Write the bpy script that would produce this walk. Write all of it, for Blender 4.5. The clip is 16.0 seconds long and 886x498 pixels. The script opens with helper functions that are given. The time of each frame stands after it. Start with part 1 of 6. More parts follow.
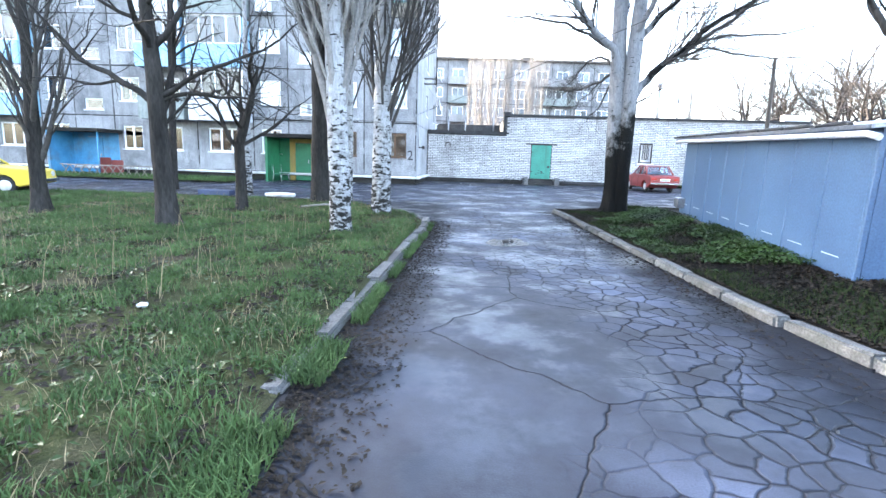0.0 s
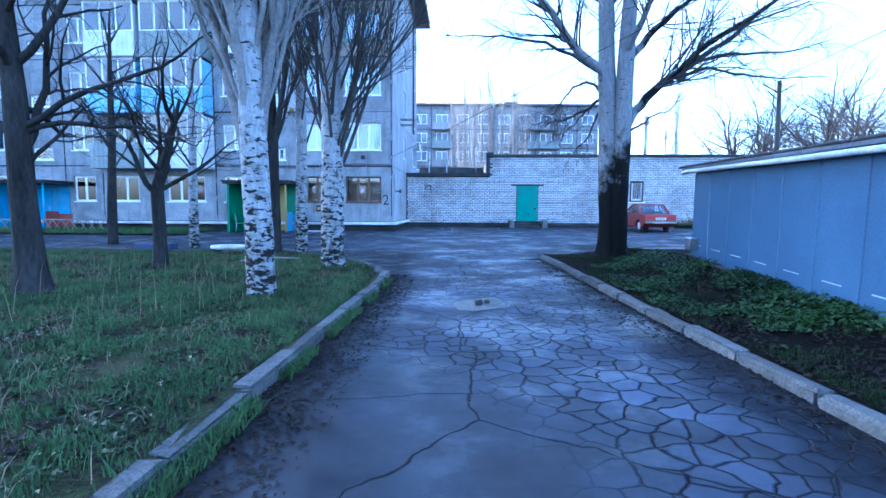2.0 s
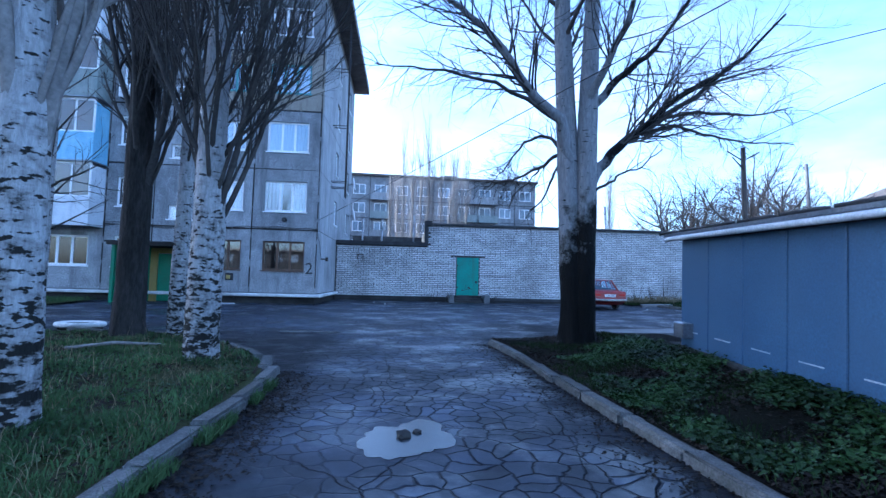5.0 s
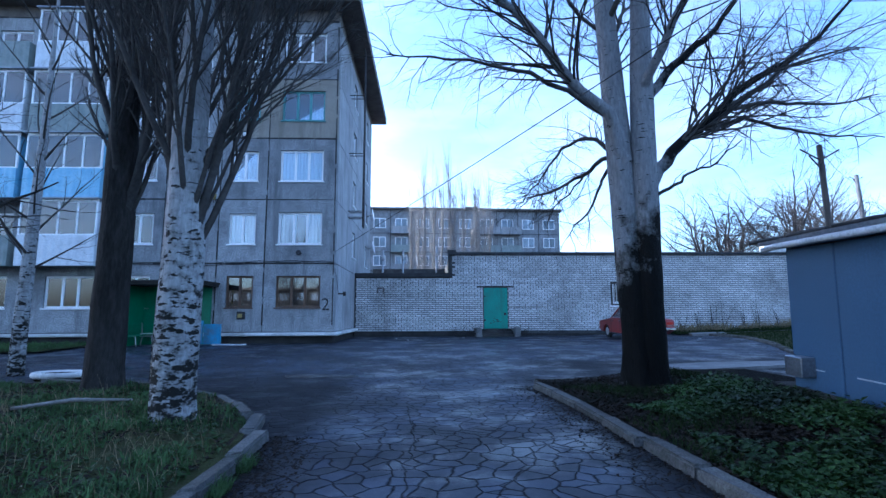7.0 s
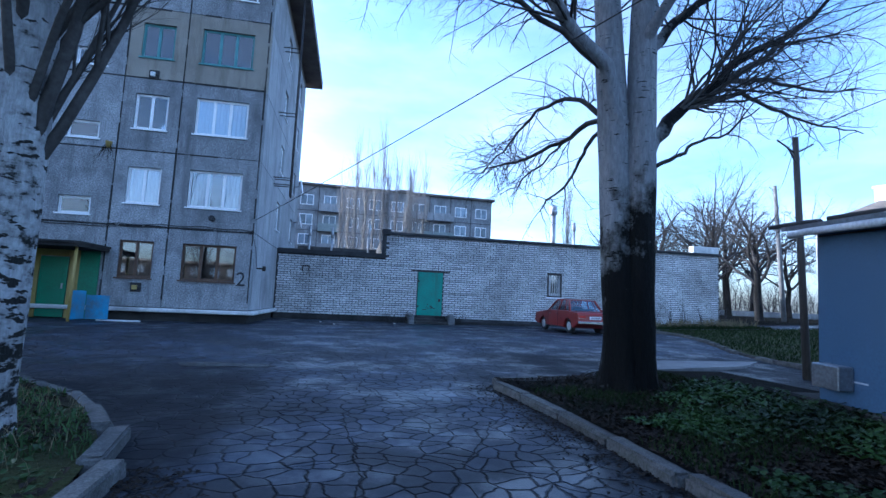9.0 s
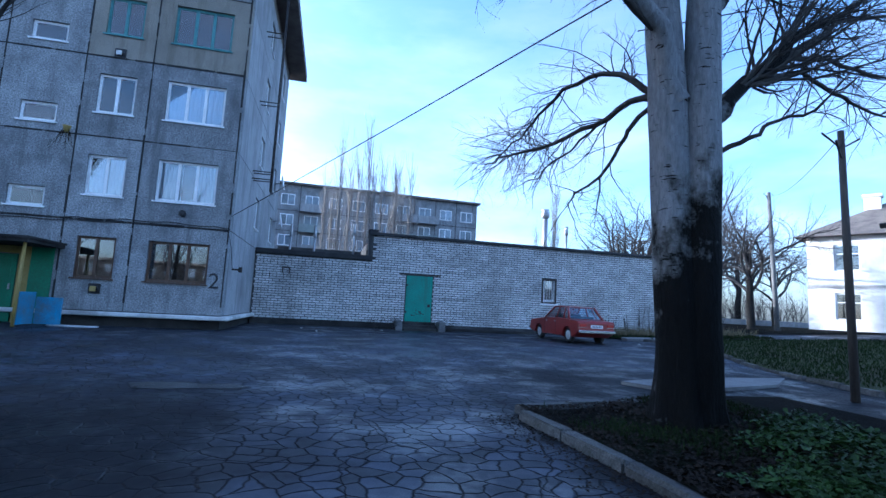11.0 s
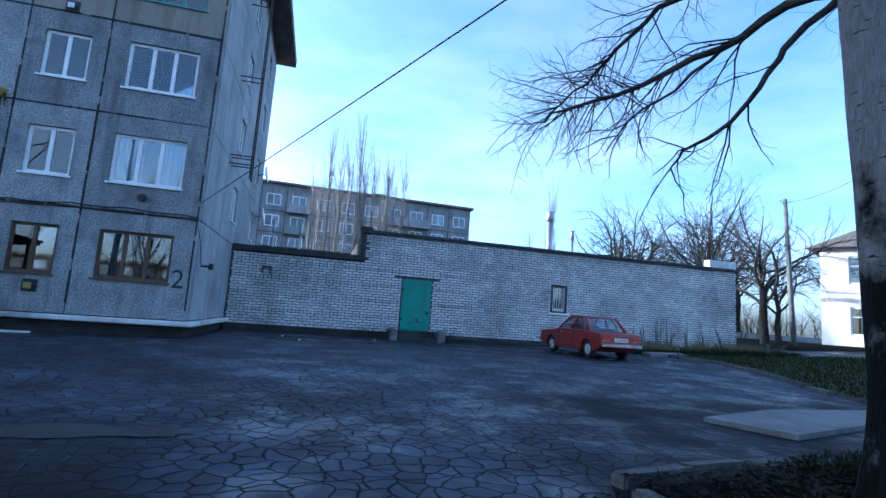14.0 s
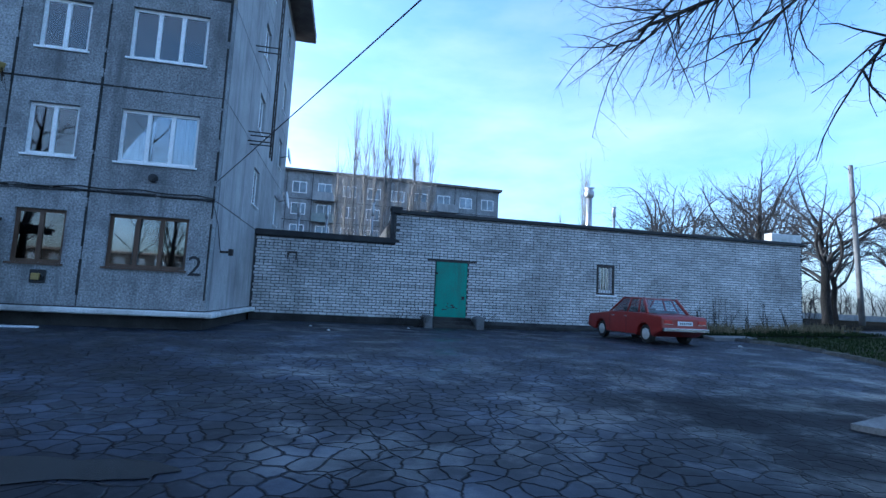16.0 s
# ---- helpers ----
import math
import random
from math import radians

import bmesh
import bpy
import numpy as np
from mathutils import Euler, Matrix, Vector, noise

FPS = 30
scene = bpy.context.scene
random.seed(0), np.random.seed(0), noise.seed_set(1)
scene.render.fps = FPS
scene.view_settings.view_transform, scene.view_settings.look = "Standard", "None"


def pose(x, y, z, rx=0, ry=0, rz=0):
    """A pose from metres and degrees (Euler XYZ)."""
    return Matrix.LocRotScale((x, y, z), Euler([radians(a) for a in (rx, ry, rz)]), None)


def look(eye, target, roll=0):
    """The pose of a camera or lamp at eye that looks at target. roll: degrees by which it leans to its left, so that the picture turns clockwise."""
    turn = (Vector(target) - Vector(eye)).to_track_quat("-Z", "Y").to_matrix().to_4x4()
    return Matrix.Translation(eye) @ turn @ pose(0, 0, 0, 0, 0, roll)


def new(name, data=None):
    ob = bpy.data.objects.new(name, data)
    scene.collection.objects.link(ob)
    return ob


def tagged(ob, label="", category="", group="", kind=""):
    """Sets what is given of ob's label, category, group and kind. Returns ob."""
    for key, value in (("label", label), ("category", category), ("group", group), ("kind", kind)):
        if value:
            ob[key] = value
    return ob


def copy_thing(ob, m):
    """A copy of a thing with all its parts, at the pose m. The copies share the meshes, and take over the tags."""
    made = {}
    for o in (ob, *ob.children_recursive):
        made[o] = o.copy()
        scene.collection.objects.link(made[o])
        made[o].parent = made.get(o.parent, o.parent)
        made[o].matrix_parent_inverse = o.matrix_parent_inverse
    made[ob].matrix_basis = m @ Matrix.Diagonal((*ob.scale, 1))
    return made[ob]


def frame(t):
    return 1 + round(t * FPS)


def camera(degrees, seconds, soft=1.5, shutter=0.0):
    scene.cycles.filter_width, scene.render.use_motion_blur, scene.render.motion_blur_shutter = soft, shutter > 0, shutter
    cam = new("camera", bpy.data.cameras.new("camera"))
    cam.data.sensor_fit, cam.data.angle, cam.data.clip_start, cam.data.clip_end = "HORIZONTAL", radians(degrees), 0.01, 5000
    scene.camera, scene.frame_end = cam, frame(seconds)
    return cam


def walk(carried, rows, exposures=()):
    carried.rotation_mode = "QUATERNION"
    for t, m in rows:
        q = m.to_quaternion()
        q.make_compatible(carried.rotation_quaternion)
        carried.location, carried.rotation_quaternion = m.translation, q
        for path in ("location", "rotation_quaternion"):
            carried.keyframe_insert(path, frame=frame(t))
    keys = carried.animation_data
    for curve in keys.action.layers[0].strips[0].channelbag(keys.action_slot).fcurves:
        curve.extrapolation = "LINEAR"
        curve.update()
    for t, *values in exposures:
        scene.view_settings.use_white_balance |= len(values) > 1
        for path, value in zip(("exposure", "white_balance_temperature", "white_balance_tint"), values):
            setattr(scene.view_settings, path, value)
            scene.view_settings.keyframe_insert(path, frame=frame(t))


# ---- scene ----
cam = camera(83.55, 16.0)
PATH = [
    (0.0, 3.256, -27.488, 1.519, 79.90, -1.81, 3.72),
    (0.5, 3.394, -26.763, 1.466, 83.90, -0.19, -2.79),
    (1.0, 3.512, -26.175, 1.425, 84.11, -0.33, -6.81),
    (1.5, 3.596, -25.682, 1.403, 84.55, 0.21, -6.55),
    (2.0, 3.690, -25.165, 1.419, 85.11, -0.26, 2.56),
    (2.5, 3.757, -24.675, 1.448, 87.19, -0.66, 2.68),
    (3.0, 3.799, -24.188, 1.457, 89.83, -0.69, 1.80),
    (3.5, 3.805, -23.697, 1.458, 90.06, -1.99, -5.40),
    (6.0, 3.886, -21.553, 1.331, 96.27, -1.12, -3.99),
    (6.5, 3.861, -21.105, 1.333, 96.86, -0.79, -4.05),
    (7.0, 3.837, -20.677, 1.325, 97.47, 0.24, -1.84),
    (7.5, 3.806, -20.238, 1.317, 97.27, -0.81, -3.37),
    (8.0, 3.723, -19.783, 1.298, 96.52, -1.21, -5.98),
    (8.5, 3.643, -19.352, 1.265, 96.53, -2.54, -7.08),
    (9.0, 3.555, -18.912, 1.251, 96.10, -2.51, -10.62),
    (11.5, 3.380, -17.125, 1.327, 97.06, -3.03, -12.90),
    (12.0, 3.395, -16.716, 1.331, 98.02, -1.72, -9.72),
    (12.5, 3.358, -16.208, 1.327, 96.97, -2.94, -15.48),
    (13.0, 3.351, -15.764, 1.301, 96.70, -1.62, -15.19),
    (13.5, 3.366, -15.383, 1.277, 95.69, -2.93, -14.46),
    (14.0, 3.363, -14.974, 1.270, 97.64, -4.03, -14.46),
    (14.5, 3.378, -14.559, 1.253, 96.91, -3.27, -10.02),
    (15.0, 3.366, -14.143, 1.224, 96.68, -3.07, -11.61),
    (15.5, 3.362, -13.758, 1.216, 96.62, -2.56, -12.63),
    (16.0, 3.368, -13.395, 1.223, 95.82, -2.84, -11.28),
]
walk(cam, [(t, pose(x, y, z, rx, ry, rz)) for t, x, y, z, rx, ry, rz in PATH],
     exposures=[(0.0, 4.2, 6600, 14), (0.5, 3.68, 5100, 12), (2.0, 3.22, 4350, 13), (3.5, 2.82, 4450, 15), (6.0, 2.2, 4700, 14), (9.0, 2.0, 4750, 13), (12.5, 1.8, 4700, 11), (16.0, 1.72, 4700, 7)])

# ---- light ----
SUN_EL, SUN_AZ = 13.0, -59.0
world = bpy.data.worlds.new("sky_world")
scene.world = world
world.use_nodes = True
wn = world.node_tree.nodes
sky = wn.new("ShaderNodeTexSky")
sky.sky_type = "NISHITA"
sky.sun_disc = False
sky.sun_elevation, sky.sun_rotation = radians(SUN_EL), radians(SUN_AZ)
sky.air_density, sky.dust_density, sky.ozone_density = 1.0, 2.6, 2.6
wn["Background"].inputs["Strength"].default_value = 0.15
# thin veils of high cloud over the whole sky
wl = world.node_tree.links
sky_co, sky_map, veil = wn.new("ShaderNodeTexCoord"), wn.new("ShaderNodeMapping"), wn.new("ShaderNodeTexNoise")
sky_map.inputs["Scale"].default_value = (1.6, 1.6, 5.0)
veil.inputs["Scale"].default_value, veil.inputs["Detail"].default_value, veil.inputs["Roughness"].default_value = 1.7, 7.0, 0.55
wl.new(sky_co.outputs["Generated"], sky_map.inputs["Vector"])
wl.new(sky_map.outputs[0], veil.inputs["Vector"])
veil_k, veil_bw, veil_lift, veil_mix = wn.new("ShaderNodeMapRange"), wn.new("ShaderNodeRGBToBW"), wn.new("ShaderNodeVectorMath"), wn.new("ShaderNodeMix")
veil_k.inputs["From Min"].default_value, veil_k.inputs["From Max"].default_value = 0.36, 0.72
veil_k.inputs["To Min"].default_value, veil_k.inputs["To Max"].default_value = 0.05, 0.6
wl.new(veil.outputs["Fac"], veil_k.inputs["Value"])
wl.new(sky.outputs[0], veil_bw.inputs[0])
veil_lift.operation = "MULTIPLY"
veil_lift.inputs[1].default_value = (1.62, 1.7, 1.78)
wl.new(veil_bw.outputs[0], veil_lift.inputs[0])
veil_mix.data_type = "RGBA"
wl.new(veil_k.outputs[0], veil_mix.inputs["Factor"])
wl.new(sky.outputs[0], veil_mix.inputs["A"])
wl.new(veil_lift.outputs[0], veil_mix.inputs["B"])
wl.new(veil_mix.outputs["Result"], wn["Background"].inputs["Color"])
sun_data = bpy.data.lights.new("sun", "SUN")
sun_data.energy, sun_data.angle, sun_data.color = 3.0, radians(0.5), (1.0, 0.86, 0.68)
sun_way = Vector((math.sin(radians(SUN_AZ)) * math.cos(radians(SUN_EL)), math.cos(radians(SUN_AZ)) * math.cos(radians(SUN_EL)), math.sin(radians(SUN_EL))))
sun_lamp = new("sun", sun_data)
sun_lamp.matrix_world = look(sun_way * 100, (0, 0, 0))

# ---- materials ----
def node_mat(name):
    m = bpy.data.materials.new(name)
    m.use_nodes = True
    return m, m.node_tree.nodes, m.node_tree.links, m.node_tree.nodes["Principled BSDF"]


def rgb(c):
    return (c[0], c[1], c[2], 1.0)


def noise_node(n, l, scale, detail=4.0, coord="Object", rough=0.6, stretch=None):
    tc = n.new("ShaderNodeTexCoord")
    t = n.new("ShaderNodeTexNoise")
    t.inputs["Scale"].default_value, t.inputs["Detail"].default_value, t.inputs["Roughness"].default_value = scale, detail, rough
    if stretch:
        mp = n.new("ShaderNodeMapping")
        mp.inputs["Scale"].default_value = stretch
        l.new(tc.outputs[coord], mp.inputs["Vector"])
        l.new(mp.outputs[0], t.inputs["Vector"])
    else:
        l.new(tc.outputs[coord], t.inputs["Vector"])
    return t


def ramp(n, l, src, stops):
    r = n.new("ShaderNodeValToRGB")
    e = r.color_ramp.elements
    while len(e) < len(stops):
        e.new(0.5)
    for el, (p, c) in zip(e, stops):
        el.position, el.color = p, rgb(c)
    l.new(src, r.inputs["Fac"])
    return r


def mix(n, l, fac, a, b, kind="MIX"):
    m = n.new("ShaderNodeMix")
    m.data_type, m.blend_type = "RGBA", kind
    for sock, val in ((m.inputs["Factor"], fac), (m.inputs["A"], a), (m.inputs["B"], b)):
        if isinstance(val, (int, float)):
            sock.default_value = val
        elif isinstance(val, tuple):
            sock.default_value = rgb(val)
        else:
            l.new(val, sock)
    return m.outputs["Result"]


def bump(n, l, b, height, strength=0.4, dist=0.02):
    bp = n.new("ShaderNodeBump")
    bp.inputs["Strength"].default_value, bp.inputs["Distance"].default_value = strength, dist
    l.new(height, bp.inputs["Height"])
    l.new(bp.outputs[0], b.inputs["Normal"])


def surface(name, dark, light, scale=3.0, fine=40.0, rough=0.8, metal=0.0, bump_s=0.3, bump_d=0.01, stain=None, per_object=0.0, coord="Object", stretch=None, spec=0.5, grain=0.22, streak=None):
    """Two scales of variation between two colours, with fine relief; stain adds a third colour in patches."""
    m, n, l, b = node_mat(name)
    a = noise_node(n, l, scale, 5, coord, 0.65, stretch)
    f = noise_node(n, l, fine, 3, coord, 0.6, stretch)
    c = ramp(n, l, a.outputs["Fac"], [(0.3, dark), (0.7, light)]).outputs["Color"]
    g = ramp(n, l, f.outputs["Fac"], [(0.3, (0.95 - grain,) * 3), (0.7, (0.95 + grain,) * 3)]).outputs["Color"]
    c = mix(n, l, 1.0, c, g, "MULTIPLY")
    if streak:
        t = noise_node(n, l, 2.2, 5, coord, 0.7, (1.0, 1.0, 0.12))
        c = mix(n, l, ramp(n, l, t.outputs["Fac"], [(0.5, (0, 0, 0)), (0.7, (0.75, 0.75, 0.75))]).outputs["Color"], c, streak)
    if stain:
        s = noise_node(n, l, scale * 0.35, 6, coord, 0.7)
        k = ramp(n, l, s.outputs["Fac"], [(0.5, (0, 0, 0)), (0.68, (1, 1, 1))])
        c = mix(n, l, k.outputs["Color"], c, stain)
    if per_object:
        oi = n.new("ShaderNodeObjectInfo")
        k = ramp(n, l, oi.outputs["Random"], [(0.0, (1 - per_object,) * 3), (1.0, (1 + per_object,) * 3)])
        c = mix(n, l, 1.0, c, k.outputs["Color"], "MULTIPLY")
    l.new(c, b.inputs["Base Color"])
    b.inputs["Roughness"].default_value, b.inputs["Metallic"].default_value = rough, metal
    b.inputs["Specular IOR Level"].default_value = spec
    bump(n, l, b, f.outputs["Fac"], bump_s, bump_d)
    return m


def asphalt_mat():
    m, n, l, b = node_mat("worn_asphalt")
    tc = n.new("ShaderNodeTexCoord")
    warp = n.new("ShaderNodeTexNoise")
    warp.inputs["Scale"].default_value, warp.inputs["Detail"].default_value = 2.2, 3
    l.new(tc.outputs["Object"], warp.inputs["Vector"])
    add = n.new("ShaderNodeVectorMath")
    add.operation = "MULTIPLY_ADD"
    add.inputs[1].default_value = (0.28, 0.28, 0.0)
    l.new(warp.outputs["Color"], add.inputs[0])
    l.new(tc.outputs["Object"], add.inputs[2])

    def cracks(scale, width):
        v = n.new("ShaderNodeTexVoronoi")
        v.feature, v.voronoi_dimensions = "DISTANCE_TO_EDGE", "2D"
        v.inputs["Scale"].default_value = scale
        l.new(add.outputs[0], v.inputs["Vector"])
        return ramp(n, l, v.outputs["Distance"], [(0.0, (0, 0, 0)), (width, (1, 1, 1))])
    small, large = cracks(4.6, 0.075), cracks(0.55, 0.006)
    # the net of small cracks lies where the paving is most worn
    xyz = n.new("ShaderNodeSeparateXYZ")
    l.new(tc.outputs["Object"], xyz.inputs[0])
    where = noise_node(n, l, 0.22, 3)
    along = n.new("ShaderNodeMapRange")
    along.inputs["From Min"].default_value, along.inputs["From Max"].default_value = -18.5, -14.5
    l.new(xyz.outputs["Y"], along.inputs["Value"])
    beyond = n.new("ShaderNodeMapRange")
    beyond.inputs["From Min"].default_value, beyond.inputs["From Max"].default_value = 4.0, -3.0
    l.new(xyz.outputs["Y"], beyond.inputs["Value"])
    both = n.new("ShaderNodeMath")
    both.operation = "MULTIPLY"
    l.new(along.outputs[0], both.inputs[0])
    l.new(beyond.outputs[0], both.inputs[1])
    wear = n.new("ShaderNodeMath")
    wear.operation = "MULTIPLY_ADD"
    l.new(both.outputs[0], wear.inputs[0])
    wear.inputs[1].default_value = 0.34
    worn_side = n.new("ShaderNodeMapRange")
    worn_side.inputs["From Min"].default_value, worn_side.inputs["From Max"].default_value = 3.7, 4.9
    worn_side.inputs["To Max"].default_value = 0.13
    l.new(xyz.outputs["X"], worn_side.inputs["Value"])
    worse = n.new("ShaderNodeMath")
    l.new(where.outputs["Fac"], worse.inputs[0])
    l.new(worn_side.outputs[0], worse.inputs[1])
    l.new(worse.outputs[0], wear.inputs[2])
    k = ramp(n, l, wear.outputs[0], [(0.52, (0, 0, 0)), (0.64, (1, 1, 1))]).outputs["Color"]
    net = mix(n, l, k, (1.0, 1.0, 1.0), small.outputs["Color"])
    net = mix(n, l, 1.0, net, large.outputs["Color"], "MULTIPLY")
    base = noise_node(n, l, 0.5, 6, "Object", 0.65)
    grit = noise_node(n, l, 90, 2)
    col = ramp(n, l, base.outputs["Fac"], [(0.34, (0.006, 0.0075, 0.012)), (0.48, (0.012, 0.015, 0.023)), (0.62, (0.03, 0.036, 0.051))]).outputs["Color"]
    col = mix(n, l, 1.0, col, ramp(n, l, grit.outputs["Fac"], [(0.3, (0.75, 0.75, 0.75)), (0.7, (1.2, 1.2, 1.2))]).outputs["Color"], "MULTIPLY")
    # pale worn crowns of the plates
    plate = n.new("ShaderNodeTexVoronoi")
    plate.voronoi_dimensions = "2D"
    plate.inputs["Scale"].default_value = 4.6
    l.new(add.outputs[0], plate.inputs["Vector"])
    bw = n.new("ShaderNodeRGBToBW")
    l.new(plate.outputs["Color"], bw.inputs[0])
    tone = ramp(n, l, bw.outputs[0], [(0.2, (0.8, 0.8, 0.82)), (0.8, (2.0, 2.05, 2.15))]).outputs["Color"]
    pale = mix(n, l, k, col, mix(n, l, 1.0, col, tone, "MULTIPLY"))
    # dark tarry patches without cracks
    tar = noise_node(n, l, 0.33, 5, "Object", 0.6)
    dark_k = ramp(n, l, tar.outputs["Fac"], [(0.55, (0, 0, 0)), (0.62, (0.85, 0.85, 0.85))]).outputs["Color"]
    pale = mix(n, l, dark_k, pale, (0.009, 0.01, 0.014))
    # dark silt washed up along both kerbs of the drive
    from_mid = n.new("ShaderNodeMath")
    from_mid.inputs[1].default_value = -4.05
    l.new(xyz.outputs["X"], from_mid.inputs[0])
    ragged = noise_node(n, l, 1.1, 5, "Object", 0.6)
    off = n.new("ShaderNodeMath")
    off.operation = "ABSOLUTE"
    l.new(from_mid.outputs[0], off.inputs[0])
    off2 = n.new("ShaderNodeMath")
    off2.operation = "MULTIPLY_ADD"
    off2.inputs[1].default_value = 1.6
    l.new(ragged.outputs["Fac"], off2.inputs[0])
    l.new(off.outputs[0], off2.inputs[2])
    band = n.new("ShaderNodeMapRange")
    band.inputs["From Min"].default_value, band.inputs["From Max"].default_value = 2.1, 2.6
    l.new(off2.outputs[0], band.inputs["Value"])
    on_drive = n.new("ShaderNodeMapRange")
    on_drive.inputs["From Min"].default_value, on_drive.inputs["From Max"].default_value = -8.5, -11.5
    on_drive.inputs["To Max"].default_value = 0.9
    l.new(xyz.outputs["Y"], on_drive.inputs["Value"])
    silt = n.new("ShaderNodeMath")
    silt.operation = "MULTIPLY"
    l.new(band.outputs[0], silt.inputs[0])
    l.new(on_drive.outputs[0], silt.inputs[1])
    # and round the strip's tip, towards the slab
    tip_x, tip_y = n.new("ShaderNodeMapRange"), n.new("ShaderNodeMapRange")
    tip_x.inputs["From Min"].default_value, tip_x.inputs["From Max"].default_value = 7.0, 7.9
    tip_y.inputs["From Min"].default_value, tip_y.inputs["From Max"].default_value = -6.0, -7.5
    off_tip = n.new("ShaderNodeMath")
    off_tip.operation = "MULTIPLY_ADD"
    off_tip.inputs[1].default_value = 1.6
    l.new(ragged.outputs["Fac"], off_tip.inputs[0])
    l.new(xyz.outputs["X"], off_tip.inputs[2])
    l.new(off_tip.outputs[0], tip_x.inputs["Value"])
    l.new(xyz.outputs["Y"], tip_y.inputs["Value"])
    tip = n.new("ShaderNodeMath")
    tip.operation = "MULTIPLY"
    l.new(tip_x.outputs[0], tip.inputs[0])
    l.new(tip_y.outputs[0], tip.inputs[1])
    most = n.new("ShaderNodeMath")
    most.operation = "MAXIMUM"
    l.new(silt.outputs[0], most.inputs[0])
    l.new(tip.outputs[0], most.inputs[1])
    silt = most
    col = mix(n, l, net, (0.006, 0.006, 0.007), pale)
    col = mix(n, l, silt.outputs[0], col, (0.008, 0.0085, 0.011))
    l.new(col, b.inputs["Base Color"])
    gloss = mix(n, l, net, (0.02, 0.02, 0.02), (0.42, 0.42, 0.42))
    l.new(mix(n, l, silt.outputs[0], gloss, (0.12, 0.12, 0.12)), b.inputs["Specular IOR Level"])
    damp = noise_node(n, l, 0.8, 6, "Object", 0.65)
    l.new(ramp(n, l, damp.outputs["Fac"], [(0.36, (0.3, 0.3, 0.3)), (0.43, (0.42, 0.42, 0.42)), (0.49, (0.62, 0.62, 0.62)), (0.66, (0.82, 0.82, 0.82))]).outputs["Color"], b.inputs["Roughness"])
    h = mix(n, l, 0.06, net, grit.outputs["Fac"])
    bump(n, l, b, h, 0.6, 0.03)
    return m


def glass_mat(name="window_glass", tint=(0.9, 0.95, 1.0)):
    m, n, l, b = node_mat(name)
    n.remove(b)
    tr, gl, mx, fr = n.new("ShaderNodeBsdfTransparent"), n.new("ShaderNodeBsdfGlossy"), n.new("ShaderNodeMixShader"), n.new("ShaderNodeFresnel")
    tr.inputs[0].default_value = rgb(tint)
    gl.inputs["Roughness"].default_value = 0.02
    fr.inputs["IOR"].default_value = 2.3
    l.new(fr.outputs[0], mx.inputs[0])
    l.new(tr.outputs[0], mx.inputs[1])
    l.new(gl.outputs[0], mx.inputs[2])
    l.new(mx.outputs[0], n["Material Output"].inputs["Surface"])
    return m


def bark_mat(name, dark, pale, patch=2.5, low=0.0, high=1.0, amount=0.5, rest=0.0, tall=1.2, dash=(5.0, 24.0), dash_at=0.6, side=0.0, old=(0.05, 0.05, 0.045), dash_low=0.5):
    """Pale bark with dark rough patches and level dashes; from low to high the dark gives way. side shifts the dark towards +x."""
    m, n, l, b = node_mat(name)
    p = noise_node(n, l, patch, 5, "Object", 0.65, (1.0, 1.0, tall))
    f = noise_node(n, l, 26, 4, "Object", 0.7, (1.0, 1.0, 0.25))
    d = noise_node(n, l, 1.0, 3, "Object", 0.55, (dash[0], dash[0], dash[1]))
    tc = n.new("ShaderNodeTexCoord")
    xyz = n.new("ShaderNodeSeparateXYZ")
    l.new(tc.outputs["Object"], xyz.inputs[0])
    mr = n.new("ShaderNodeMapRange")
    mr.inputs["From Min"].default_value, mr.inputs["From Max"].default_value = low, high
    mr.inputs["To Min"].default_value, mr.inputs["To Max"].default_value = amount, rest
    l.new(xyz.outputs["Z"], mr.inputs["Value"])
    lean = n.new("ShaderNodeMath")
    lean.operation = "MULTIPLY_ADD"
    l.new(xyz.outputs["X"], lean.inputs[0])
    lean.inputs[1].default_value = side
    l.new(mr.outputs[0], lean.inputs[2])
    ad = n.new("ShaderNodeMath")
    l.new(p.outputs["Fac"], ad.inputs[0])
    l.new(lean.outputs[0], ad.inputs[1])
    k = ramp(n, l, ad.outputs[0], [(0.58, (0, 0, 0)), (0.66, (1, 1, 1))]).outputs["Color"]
    k_old = ramp(n, l, ad.outputs[0], [(0.46, (0, 0, 0)), (0.58, (0.75, 0.75, 0.75))]).outputs["Color"]
    dashes = n.new("ShaderNodeMath")
    dashes.operation = "MULTIPLY_ADD"
    l.new(mr.outputs[0], dashes.inputs[0])
    dashes.inputs[1].default_value = dash_low
    l.new(d.outputs["Fac"], dashes.inputs[2])
    k_dash = ramp(n, l, dashes.outputs[0], [(dash_at, (0, 0, 0)), (dash_at + 0.035, (1, 1, 1))]).outputs["Color"]
    g = ramp(n, l, f.outputs["Fac"], [(0.3, (0.65, 0.65, 0.65)), (0.7, (1.18, 1.18, 1.18))]).outputs["Color"]
    c = mix(n, l, k_old, pale, old)
    c = mix(n, l, k_dash, c, dark)
    c = mix(n, l, 1.0, mix(n, l, k, c, dark), g, "MULTIPLY")
    l.new(c, b.inputs["Base Color"])
    b.inputs["Roughness"].default_value = 0.85
    b.inputs["Specular IOR Level"].default_value = 0.12
    bump(n, l, b, f.outputs["Fac"], 0.9, 0.05)
    return m


